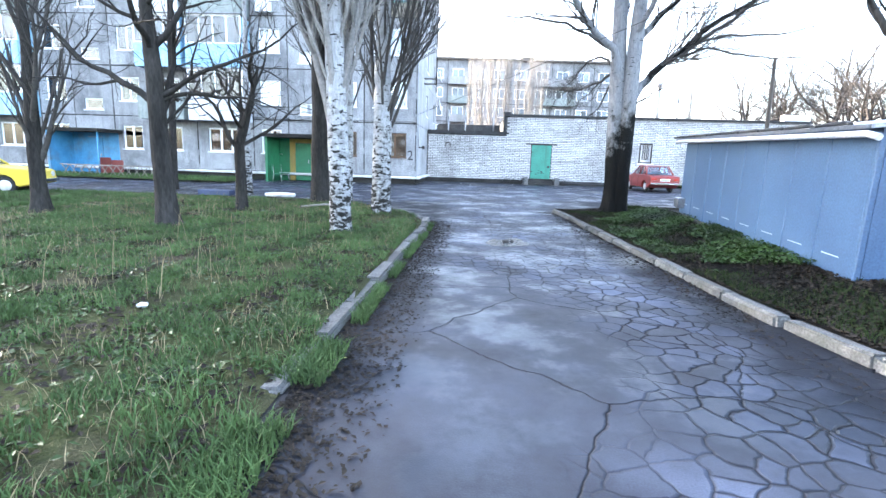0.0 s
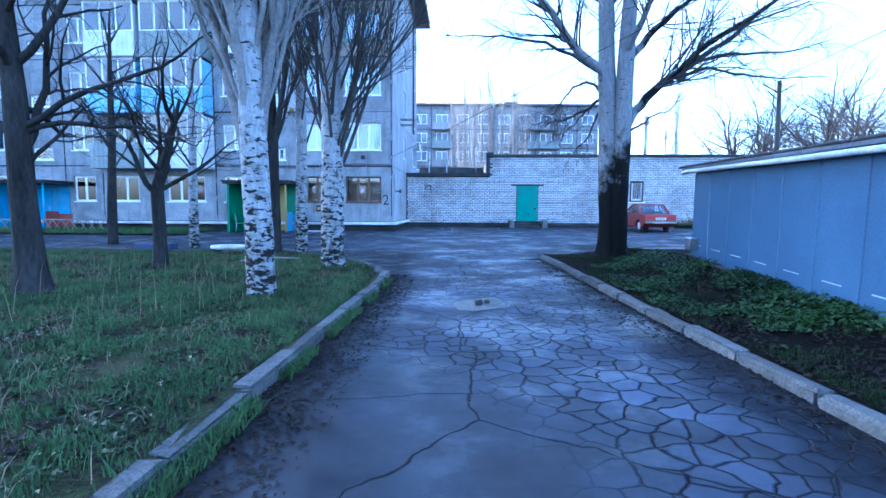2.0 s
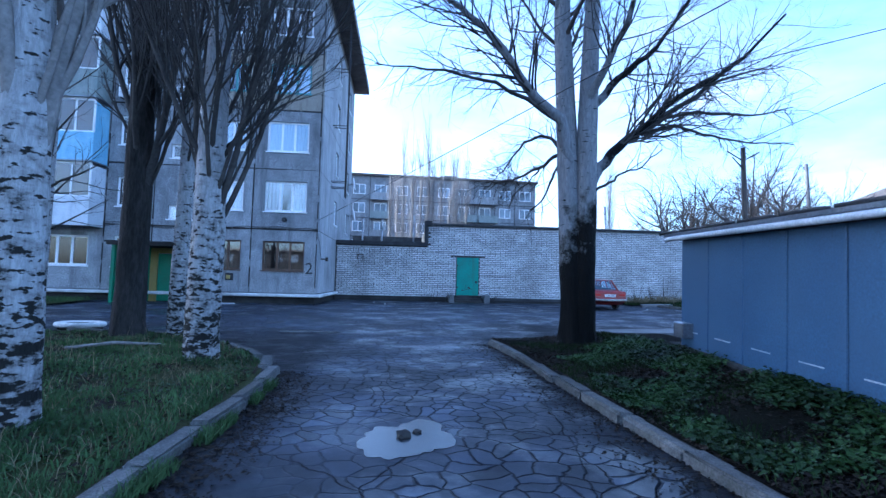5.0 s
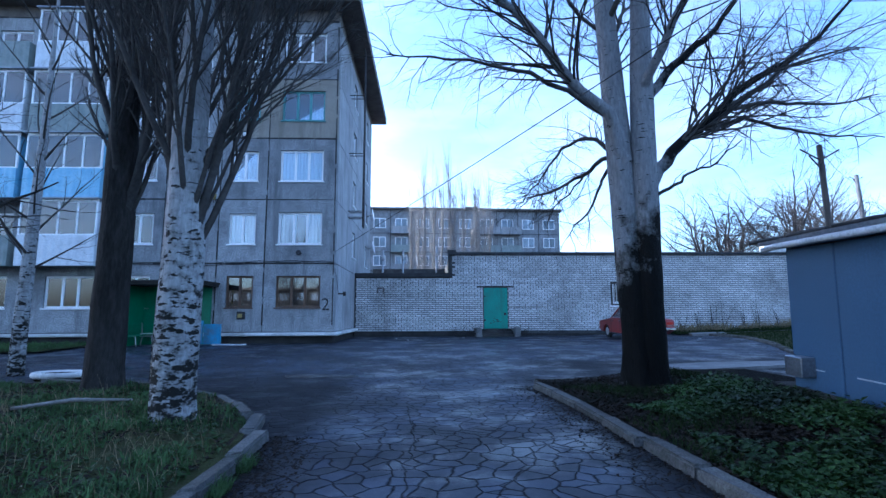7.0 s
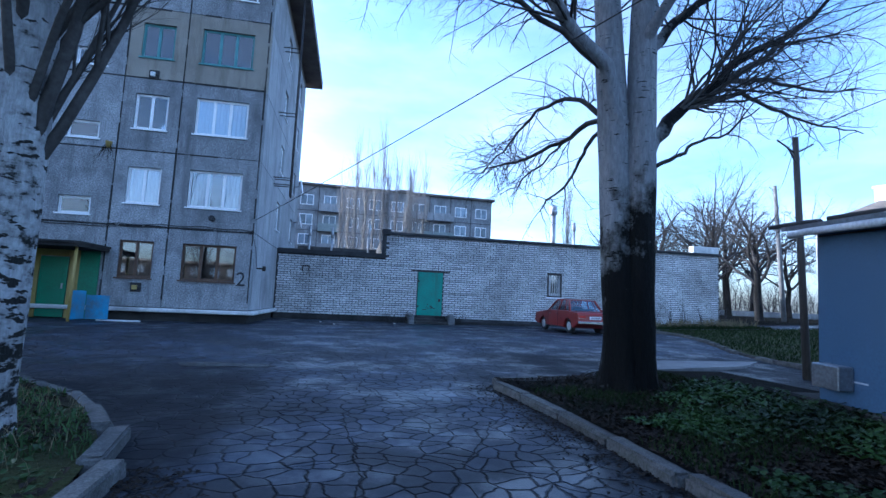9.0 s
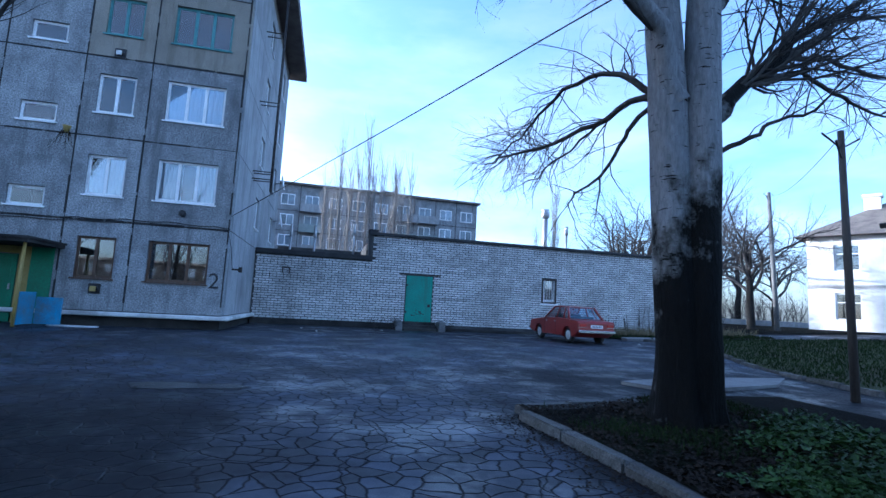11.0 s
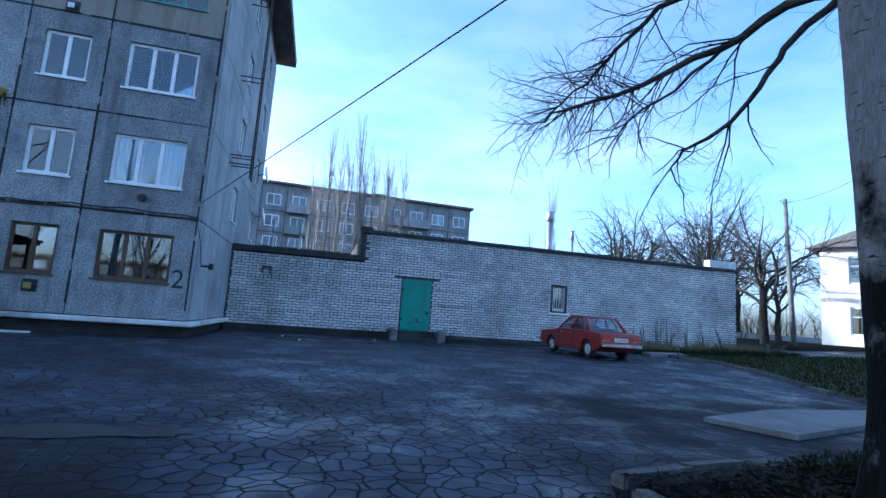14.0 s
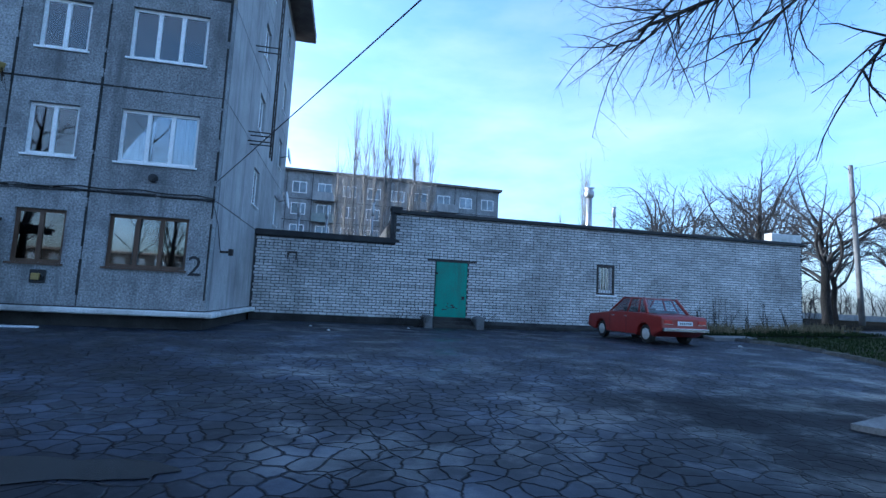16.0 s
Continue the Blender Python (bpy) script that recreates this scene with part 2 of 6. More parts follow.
def island_brick():
    m, n, l, b = node_mat("white_silicate_bricks")
    g = n.new("ShaderNodeNewGeometry")
    a = noise_node(n, l, 0.5, 6, "Object", 0.7)
    f = noise_node(n, l, 30, 3)
    c = ramp(n, l, a.outputs["Fac"], [(0.35, (0.36, 0.35, 0.34)), (0.62, (0.66, 0.65, 0.64))]).outputs["Color"]
    c = mix(n, l, 1.0, c, ramp(n, l, g.outputs["Random Per Island"], [(0.0, (0.8, 0.8, 0.8)), (1.0, (1.12, 1.12, 1.12))]).outputs["Color"], "MULTIPLY")
    c = mix(n, l, 1.0, c, ramp(n, l, f.outputs["Fac"], [(0.25, (0.75, 0.75, 0.75)), (0.75, (1.12, 1.12, 1.12))]).outputs["Color"], "MULTIPLY")
    l.new(c, b.inputs["Base Color"])
    b.inputs["Roughness"].default_value = 0.9
    bump(n, l, b, f.outputs["Fac"], 0.4, 0.01)
    return m


ASPHALT = asphalt_mat()
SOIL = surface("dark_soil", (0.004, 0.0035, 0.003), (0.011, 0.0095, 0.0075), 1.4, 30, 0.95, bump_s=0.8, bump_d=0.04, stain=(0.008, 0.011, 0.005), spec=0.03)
LAWN = surface("rough_lawn", (0.022, 0.024, 0.012), (0.05, 0.06, 0.02), 0.9, 26, 0.95, bump_s=0.9, bump_d=0.05, stain=(0.055, 0.044, 0.03), spec=0.1)
KERB = surface("weathered_kerb_concrete", (0.06, 0.06, 0.058), (0.15, 0.15, 0.146), 2.5, 45, 0.85, bump_s=0.7, bump_d=0.015, stain=(0.03, 0.032, 0.024), per_object=0.3, spec=0.1, grain=0.35)
CONCRETE = surface("pale_concrete", (0.12, 0.12, 0.12), (0.22, 0.22, 0.217), 1.5, 40, 0.85, bump_s=0.4, stain=(0.1, 0.1, 0.1), spec=0.2)
PANEL = surface("pebbled_panel_concrete", (0.21, 0.214, 0.22), (0.35, 0.355, 0.36), 1.3, 22, 0.9, bump_s=0.9, bump_d=0.015, stain=(0.13, 0.132, 0.137), per_object=0.2, spec=0.15, grain=0.5, streak=(0.12, 0.12, 0.125))
PANEL_TAN = surface("tan_panel_concrete", (0.235, 0.215, 0.18), (0.34, 0.31, 0.26), 0.8, 40, 0.9, bump_s=0.9, bump_d=0.015, stain=(0.22, 0.19, 0.15), per_object=0.06, spec=0.15, grain=0.42, streak=(0.15, 0.13, 0.1))
PANEL_SMOOTH = surface("smooth_panel_concrete", (0.28, 0.28, 0.285), (0.42, 0.42, 0.415), 0.7, 30, 0.9, bump_s=0.2, stain=(0.2, 0.2, 0.2), per_object=0.1, spec=0.15, grain=0.25, streak=(0.17, 0.17, 0.175))
# render tone darkened to hold the shade below the house ledge
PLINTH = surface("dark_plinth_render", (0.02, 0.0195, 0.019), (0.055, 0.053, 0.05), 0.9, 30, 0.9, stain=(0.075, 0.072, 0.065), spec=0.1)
SEAL = surface("tarred_joint", (0.02, 0.02, 0.02), (0.06, 0.06, 0.06), 6, 40, 0.8, spec=0.1)
WHITE_LIME = surface("limewashed_ledge", (0.5, 0.5, 0.48), (0.75, 0.75, 0.73), 2.0, 30, 0.9, stain=(0.3, 0.29, 0.27), spec=0.2)
BRICK = surface("white_silicate_brick", (0.52, 0.51, 0.5), (0.72, 0.71, 0.7), 0.5, 30, 0.9, bump_s=0.5, stain=(0.37, 0.35, 0.33), per_object=0.12, coord="Object", spec=0.2)
BRICK_BULK = island_brick()
MORTAR = surface("dark_mortar", (0.035, 0.035, 0.036), (0.09, 0.09, 0.09), 1.5, 60, 0.95, spec=0.1)
FELT = surface("black_roofing_felt", (0.012, 0.012, 0.013), (0.035, 0.035, 0.036), 2.0, 40, 0.75, bump_s=0.5)
SLATE = surface("grey_brown_slate_roof", (0.09, 0.075, 0.065), (0.18, 0.155, 0.13), 1.5, 30, 0.85)
GREEN_PAINT = surface("green_door_paint", (0.025, 0.21, 0.15), (0.035, 0.28, 0.2), 1.5, 30, 0.5, stain=(0.03, 0.17, 0.12), streak=(0.03, 0.13, 0.09))
DARK_GREEN = surface("dark_green_paint", (0.015, 0.13, 0.06), (0.02, 0.2, 0.09), 1.5, 30, 0.5)
YELLOW_PAINT = surface("yellow_ochre_paint", (0.26, 0.19, 0.045), (0.38, 0.28, 0.075), 2.0, 30, 0.6, stain=(0.3, 0.23, 0.08))
BLUE_PAINT = surface("bright_blue_paint", (0.04, 0.22, 0.42), (0.08, 0.33, 0.55), 2.5, 30, 0.5, stain=(0.1, 0.16, 0.2))
RED_BROWN = surface("red_brown_paint", (0.17, 0.035, 0.03), (0.25, 0.06, 0.045), 2.0, 30, 0.6)
GARAGE_PAINT = surface("blue_grey_garage_paint", (0.036, 0.075, 0.145), (0.056, 0.11, 0.195), 0.7, 35, 0.42, bump_s=0.12, stain=(0.045, 0.085, 0.15))
GARAGE_ROOF = surface("galvanised_roof_sheet", (0.16, 0.17, 0.19), (0.28, 0.3, 0.33), 1.5, 30, 0.35, metal=0.7, bump_s=0.15)
PIPE_SHINE_GREY = surface("grey_pipe_paint_and_shine", (0.36, 0.38, 0.42), (0.5, 0.52, 0.55), 3, 30, 0.45)
FRAME_WHITE = surface("white_plastic_frame", (0.82, 0.82, 0.82), (0.9, 0.9, 0.9), 3, 40, 0.35, bump_s=0.05)
FRAME_BROWN = surface("brown_wooden_frame", (0.06, 0.034, 0.02), (0.11, 0.06, 0.032), 6, 50, 0.5, stretch=(1, 1, 0.15))
FRAME_TEAL = surface("teal_painted_frame", (0.07, 0.2, 0.2), (0.11, 0.28, 0.28), 4, 40, 0.5)
CURTAIN = surface("net_curtain", (0.74, 0.75, 0.77), (0.9, 0.9, 0.92), 3, 40, 0.95, bump_s=0.1, per_object=0.12)
# the darkness of deep unlit rooms is put into this colour
ROOM = surface("unlit_room_backing", (0.05, 0.045, 0.04), (0.1, 0.09, 0.08), 0.6, 10, 0.95)
GLASS = glass_mat()
GLASS_FAR = surface("far_dark_glass", (0.06, 0.08, 0.1), (0.25, 0.3, 0.35), 0.3, 3, 0.12, bump_s=0.02, per_object=0.5)
METAL_DARK = surface("dark_rusty_metal", (0.025, 0.022, 0.02), (0.06, 0.05, 0.045), 5, 60, 0.6, metal=0.3)
METAL_GREY = surface("grey_metal", (0.3, 0.3, 0.31), (0.45, 0.45, 0.46), 4, 50, 0.4, metal=0.6)
WOOD_DARK = surface("creosoted_pole_wood", (0.03, 0.025, 0.02), (0.07, 0.06, 0.05), 5, 50, 0.85, stretch=(1, 1, 0.1))
WOOD_GREY = surface("weathered_wood", (0.14, 0.12, 0.1), (0.26, 0.23, 0.19), 5, 50, 0.85, stretch=(0.2, 1, 1))
BALCONY_WHITE = surface("white_balcony_sheet", (0.55, 0.57, 0.6), (0.7, 0.72, 0.74), 2, 30, 0.5, stain=(0.42, 0.43, 0.44))
BALCONY_BLUE = surface("pale_blue_balcony_sheet", (0.2, 0.42, 0.6), (0.33, 0.55, 0.7), 2, 30, 0.5)
BALCONY_GREY = surface("grey_green_balcony_sheet", (0.17, 0.2, 0.19), (0.27, 0.3, 0.28), 2, 30, 0.6)
BARK_WHITE = bark_mat("white_poplar_bark", (0.02, 0.02, 0.018), (0.36, 0.365, 0.37), 5.0, 0.0, 3.2, 0.1, -0.06, 1.6, (7.0, 17.0), 0.575, 0.0, (0.2, 0.2, 0.195), 0.85)
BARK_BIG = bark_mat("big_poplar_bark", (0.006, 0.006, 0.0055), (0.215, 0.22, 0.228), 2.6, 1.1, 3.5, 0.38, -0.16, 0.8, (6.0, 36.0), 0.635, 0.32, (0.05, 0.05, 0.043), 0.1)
BARK_DARK = surface("dark_tree_bark", (0.014, 0.013, 0.012), (0.046, 0.043, 0.04), 3, 24, 0.95, bump_s=0.9, bump_d=0.03, stretch=(1, 1, 0.25), spec=0.1)
TWIG = surface("grey_brown_twigs", (0.034, 0.032, 0.03), (0.085, 0.08, 0.075), 2, 20, 0.9, spec=0.1)
TWIG_PALE = surface("pale_poplar_twigs", (0.13, 0.125, 0.12), (0.27, 0.26, 0.245), 2, 20, 0.9, spec=0.1)
FAR_TWIG = surface("far_tree_twigs", (0.035, 0.033, 0.033), (0.07, 0.066, 0.065), 1, 10, 0.95, spec=0.1)
CAR_RED = surface("faded_red_car_paint", (0.19, 0.016, 0.012), (0.25, 0.024, 0.018), 1.2, 60, 0.3, bump_s=0.03)
CAR_YELLOW = surface("yellow_car_paint", (0.55, 0.4, 0.03), (0.65, 0.48, 0.05), 1.2, 60, 0.35, bump_s=0.03)
RUBBER = surface("tyre_rubber", (0.015, 0.015, 0.015), (0.03, 0.03, 0.03), 5, 60, 0.85)
CHROME = surface("chrome", (0.6, 0.6, 0.6), (0.75, 0.75, 0.75), 5, 60, 0.15, metal=1.0, bump_s=0.02)
HUB = surface("silver_wheel_paint", (0.5, 0.5, 0.48), (0.66, 0.66, 0.64), 5, 60, 0.4, metal=0.3, bump_s=0.05)
LAMP_RED = surface("red_tail_lens", (0.35, 0.02, 0.015), (0.45, 0.03, 0.02), 5, 60, 0.15)
PLATE_WHITE = surface("white_number_plate", (0.7, 0.7, 0.7), (0.8, 0.8, 0.8), 5, 60, 0.4)
BLACK_PAINT = surface("black_paint", (0.012, 0.012, 0.014), (0.025, 0.025, 0.027), 5, 60, 0.6)
GRASS_A = surface("fresh_grass_blades", (0.03, 0.052, 0.02), (0.085, 0.145, 0.05), 1.3, 14, 0.7, spec=0.1)
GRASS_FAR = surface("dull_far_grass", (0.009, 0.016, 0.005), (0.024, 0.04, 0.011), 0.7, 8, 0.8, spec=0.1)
GRASS_B = surface("dry_grass_stalks", (0.13, 0.105, 0.06), (0.24, 0.2, 0.12), 0.7, 8, 0.9, spec=0.1)
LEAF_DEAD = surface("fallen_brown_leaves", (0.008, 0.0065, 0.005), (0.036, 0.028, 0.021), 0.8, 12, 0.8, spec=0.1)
IVY = surface("green_weed_leaves", (0.005, 0.011, 0.003), (0.034, 0.072, 0.014), 0.9, 10, 0.55, spec=0.2)
HOUSE_WHITE = surface("whitewashed_house_wall", (0.6, 0.59, 0.57), (0.76, 0.75, 0.73), 0.6, 30, 0.9, stain=(0.45, 0.43, 0.4))
WET = surface("soaked_asphalt", (0.014, 0.014, 0.016), (0.026, 0.026, 0.029), 2.0, 60, 0.22, bump_s=0.15, bump_d=0.004)
NAVY = surface("dark_blue_paint", (0.02, 0.035, 0.08), (0.04, 0.06, 0.12), 3, 30, 0.6)
WATER = surface("puddle_water", (0.012, 0.014, 0.016), (0.02, 0.022, 0.024), 1, 9, 0.2, bump_s=0.05, bump_d=0.003, spec=0.22)

# ---- helpers for building ----
def part(name, bm, material, parent=None, label=""):
    me = bpy.data.meshes.new(name)
    bm.to_mesh(me)
    bm.free()
    return link(name, me, material, parent, label)


def link(name, me, material, parent=None, label=""):
    if material and not me.materials:
        me.materials.append(material)
    ob = new(name, me)
    ob.parent = parent
    if label:
        tagged(ob, label)
    return ob


def empty(name, m=None):
    ob = new(name)
    ob.empty_display_size = 0.2
    if m:
        ob.matrix_world = m
    return ob


def box(bm, x0, y0, z0, x1, y1, z1):
    v = [bm.verts.new(p) for p in ((x0, y0, z0), (x1, y0, z0), (x1, y1, z0), (x0, y1, z0), (x0, y0, z1), (x1, y0, z1), (x1, y1, z1), (x0, y1, z1))]
    for f in ((3, 2, 1, 0), (4, 5, 6, 7), (0, 1, 5, 4), (1, 2, 6, 5), (2, 3, 7, 6), (3, 0, 4, 7)):
        bm.faces.new([v[i] for i in f])
    return v


def boxed(*dims, bevel=0.0):
    bm = bmesh.new()
    for d in (dims if isinstance(dims[0], (tuple, list)) else [dims]):
        box(bm, *d)
    if bevel:
        bmesh.ops.bevel(bm, geom=bm.edges[:], offset=bevel, segments=1, affect="EDGES")
    return bm


def prism(bm, pts, z0, z1):
    """An upright block over a polygon; z0 and z1 are heights or functions of x, y."""
    h = lambda z, p: z(p[0], p[1]) if callable(z) else z
    lo = [bm.verts.new((p[0], p[1], h(z0, p))) for p in pts]
    hi = [bm.verts.new((p[0], p[1], h(z1, p))) for p in pts]
    k = len(pts)
    bm.faces.new(hi)
    bm.faces.new(lo[::-1])
    for i in range(k):
        bm.faces.new((lo[i], lo[(i + 1) % k], hi[(i + 1) % k], hi[i]))


def tube(bm, pts, radii, sides=8, caps=True):
    rings = []
    pts = [Vector(p) for p in pts]
    for i, p in enumerate(pts):
        d = (pts[min(i + 1, len(pts) - 1)] - pts[max(i - 1, 0)]).normalized()
        u = d.orthogonal().normalized() if abs(d.z) < 0.99 else Vector((1, 0, 0))
        if rings:
            u = (last_u - d * last_u.dot(d)).normalized()
        last_u = u
        w = d.cross(u)
        r = radii[i] if isinstance(radii, (list, tuple)) else radii
        rings.append([bm.verts.new(p + (u * math.cos(a) + w * math.sin(a)) * r) for a in (2 * math.pi * k / sides for k in range(sides))])
    for a, b in zip(rings, rings[1:]):
        for k in range(sides):
            f = bm.faces.new((a[k], a[(k + 1) % sides], b[(k + 1) % sides], b[k]))
            f.smooth = True
    if caps:
        bm.faces.new(rings[0][::-1])
        bm.faces.new(rings[-1])
    return rings


def smoothstep(a, b, x):
    t = min(1.0, max(0.0, (x - a) / (b - a)))
    return t * t * (3 - 2 * t)


def ground_z(x, y):
    """Height of the yard: level along the drive, rising a little towards the houses."""
    return 0.16 * smoothstep(-11, -1, y) + 0.036 * min(26.0, max(0.0, x - 12)) * smoothstep(-12, 2, y)


def strip_z(x, y):
    """Height of the raised strip beside the drive, up to the garage."""
    return max(0.10 + 0.20 * smoothstep(6.2, 8.6, x), ground_z(x, y) + 0.03)


def lawn_z(x, y):
    return 0.085 + 0.05 * noise.noise(Vector((x * 0.5, y * 0.5, 0))) + 0.02 * noise.noise(Vector((x * 2, y * 2, 3)))


rng = random.Random(7)

# ---- ground ----
def sheet(name, xs, ys, zf, material):
    verts = [(x, y, zf(x, y)) for y in ys for x in xs]
    w = len(xs)
    faces = [(j * w + i, j * w + i + 1, (j + 1) * w + i + 1, (j + 1) * w + i) for j in range(len(ys) - 1) for i in range(w - 1)]
    me = bpy.data.meshes.new(name)
    me.from_pydata(verts, [], faces)
    for f in me.polygons:
        f.use_smooth = True
    return link(name, me, material)


xs = [-3000, -400, -100] + [-60 + 1.0 * i for i in range(121)] + [100, 400, 3000]
ys = [-3000, -400, -100] + [-50 + 1.0 * i for i in range(121)] + [110, 400, 3000]
tagged(sheet("ground", xs, ys, ground_z, ASPHALT), "grey cracked worn asphalt yard with damp patches", "ground", kind="structure")

LEFT_EDGE = [(2.12, -40.0), (2.1, -25.0), (2.1, -20.0), (2.16, -17.2), (2.12, -15.9), (1.84, -14.7), (1.36, -13.75), (0.65, -12.75), (-0.2, -11.95), (-1.6, -11.1), (-3.4, -10.6)]
RIGHT_EDGE = [(5.8, -11.6), (5.98, -13.5), (6.05, -16.4), (6.18, -19.0), (6.33, -21.7), (6.52, -23.5), (6.9, -27.0), (7.8, -40.0)]


def along(pts, step):
    """Points at even steps along a polyline, with the way it runs there."""
    out, left = [], 0.0
    for a, b in zip(pts, pts[1:]):
        a, b = Vector(a), Vector(b)
        d, n = (b - a).length, (b - a).normalized()
        s = left
        while s < d:
            out.append((a + n * s, n))
            s += step
        left = s - d
    return out


def edge_x(pts, y, default):
    for a, b in zip(pts, pts[1:]):
        if min(a[1], b[1]) <= y <= max(a[1], b[1]) and a[1] != b[1]:
            return a[0] + (b[0] - a[0]) * (y - a[1]) / (b[1] - a[1])
    return default


def lawn_patch(name, rows, zf, material, label):
    """A sheet between two edges for each y of rows: (y, x0, x1)."""
    verts, faces, w = [], [], 40
    for y, x0, x1 in rows:
        for i in range(w + 1):
            x = x0 + (x1 - x0) * i / w
            verts.append((x, y, zf(x, y)))
    for j in range(len(rows) - 1):
        for i in range(w):
            a = j * (w + 1) + i
            faces.append((a, a + 1, a + w + 2, a + w + 1))
    me = bpy.data.meshes.new(name)
    me.from_pydata(verts, [], faces)
    for f in me.polygons:
        f.use_smooth = True
    return tagged(link(name, me, material), label, "lawn", kind="structure")


def left_z(x, y):
    """The lawn runs out level with the drive where the kerb is missing."""
    z = max(lawn_z(x, y), ground_z(x, y) + 0.03)
    bare = smoothstep(-23.5, -23.9, y) * (1 - smoothstep(0.0, 0.55, 2.08 - x))
    return z * (1 - bare) + 0.008 * bare


left_rows = []
for i in range(120):
    y = -40 + i * 0.25
    left_rows.append((y, -22.0 if y < -13 else -22 + (y + 13) * 1.2, edge_x(LEFT_EDGE, y, -3.0) - 0.04))
lawn_patch("lawn_1", [r for r in left_rows if r[0] < -10.7], left_z, LAWN, "rough green lawn with bare soil and weeds")
right_rows = [(-40 + i * 0.25, edge_x(RIGHT_EDGE, -40 + i * 0.25, 5.8) + 0.05, 30.0 if -40 + i * 0.25 < -21 else 9.7) for i in range(115)]
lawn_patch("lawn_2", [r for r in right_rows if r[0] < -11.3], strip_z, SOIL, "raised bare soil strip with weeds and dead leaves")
FAR_EDGE = [(16.4, 1.6), (16.6, -1.0), (15.9, -3.4), (15.0, -5.4), (14.4, -7.4), (14.1, -9.5)]
lawn_patch("lawn_3", [(-9.5 + i * 0.5, edge_x(FAR_EDGE, -9.5 + i * 0.5, 16.3), 34.0) for i in range(23)], lambda x, y: ground_z(x, y) + 0.07, LAWN, "short damp lawn before the white house")
lawn_patch("lawn_4", [(2.4 + i * 0.6, 15.6, 24.6) for i in range(6)], lambda x, y: ground_z(x, y) + 0.05, SOIL, "weedy soil along the brick wall")
lawn_patch("lawn_5", [(6 + i * 2.0, 24.3, 90.0) for i in range(30)], lambda x, y: ground_z(x, y) + 0.05, SOIL, "dull ground beyond the brick building")
lawn_patch("lawn_6", [(-4.2 + i * 0.5, -40.0, -8.6) for i in range(8)], lambda x, y: ground_z(x, y) + 0.06, LAWN, "narrow flower bed along the apartment house")


def kerb(name, pts, length, zf, label, sink=0.0):
    holder = tagged(empty(name), label, "kerb", kind="structure")
    meshes = []
    for k in range(4):
        bm = bmesh.new()
        box(bm, -length / 2 + 0.012, -0.085, -0.2, length / 2 - 0.012, 0.085, 0.0)
        bmesh.ops.bevel(bm, geom=bm.edges[:], offset=0.022, segments=2, affect="EDGES")
        for v in bm.verts:
            v.co += Vector((rng.uniform(-1, 1), rng.uniform(-1, 1), rng.uniform(-1, 1))) * 0.009
        me = bpy.data.meshes.new("kerbstone")
        bm.to_mesh(me)
        bm.free()
        meshes.append(me)
    for k, (p, n) in enumerate(along(pts, length)):
        c = p + n * length / 2
        ob = link("kerbstone", meshes[k % 4], KERB, holder)
        drop = sink * rng.random()
        ob.matrix_world = pose(c.x + rng.uniform(-0.02, 0.02), c.y, zf(c.x, c.y) - drop, rng.uniform(-2, 2), rng.uniform(-1.5, 1.5), math.degrees(math.atan2(n.y, n.x)) + rng.uniform(-1.5, 1.5))
    return holder


kerb("kerb_1", [(2.0, -24.6), (2.04, -23.0)] + LEFT_EDGE[2:], 0.95, lambda x, y: 0.12 - 0.03 * smoothstep(-21.5, -23.2, y) - 0.045 * smoothstep(-23.4, -24.1, y) + ground_z(x, y), "weathered concrete kerbstones, partly sunk, along the lawn", 0.03)
kerb("kerb_2", RIGHT_EDGE, 1.0, lambda x, y: 0.115 + ground_z(x, y), "grey concrete kerbstones along the soil strip", 0.02)
kerb("kerb_3", [(5.85, -11.28), (6.75, -11.05), (7.6, -10.95)], 0.85, lambda x, y: 0.12 + ground_z(x, y), "pale concrete kerbstones round the strip's tip", 0.03)
kerb("kerb_4", FAR_EDGE, 0.9, lambda x, y: 0.12 + ground_z(x, y), "mossy broken kerbstones of the far lawn", 0.06)

bm = bmesh.new()
prism(bm, [(8.95, -8.75), (11.0, -7.95), (13.9, -7.7), (12.6, -8.75), (9.5, -9.75)], -0.1, 0.085)
tagged(part("concrete_slab", bm, CONCRETE), "pale flat concrete slab lying on the asphalt", "slab")
bm = bmesh.new()
prism(bm, [(15.7, 1.4), (17.1, 1.1), (17.4, 2.0), (16.0, 2.3)], 0.0, lambda x, y: ground_z(x, y) + 0.11)
tagged(part("concrete_slab", bm, CONCRETE), "small concrete slab by the weedy border", "slab")

# ---- apartment house ----
FLOORS = [0.62, 3.44, 6.14, 8.82, 11.5, 14.2]
COLS = [(-2.9, 0.0, "a"), (-4.85, -2.9, "b"), (-7.1, -4.85, "s"), (-9.1, -7.1, "b"), (-12.3, -9.1, "e"), (-15.1, -12.3, "f"), (-17.1, -15.1, "b"), (-19.4, -17.1, "s"),
        (-21.4, -19.4, "b"), (-24.6, -21.4, "e"), (-27.4, -24.6, "f"), (-30.4, -27.4, "a"), (-32.4, -30.4, "b"), (-34.7, -32.4, "s"), (-36.7, -34.7, "b"), (-39.9, -36.7, "e"), (-42.7, -39.9, "f"), (-45.6, -42.7, "a")]
DEPTH = 12.6
house = tagged(empty("apartment_building"), "five-storey grey panel apartment house with white ledge and balconies", "building")


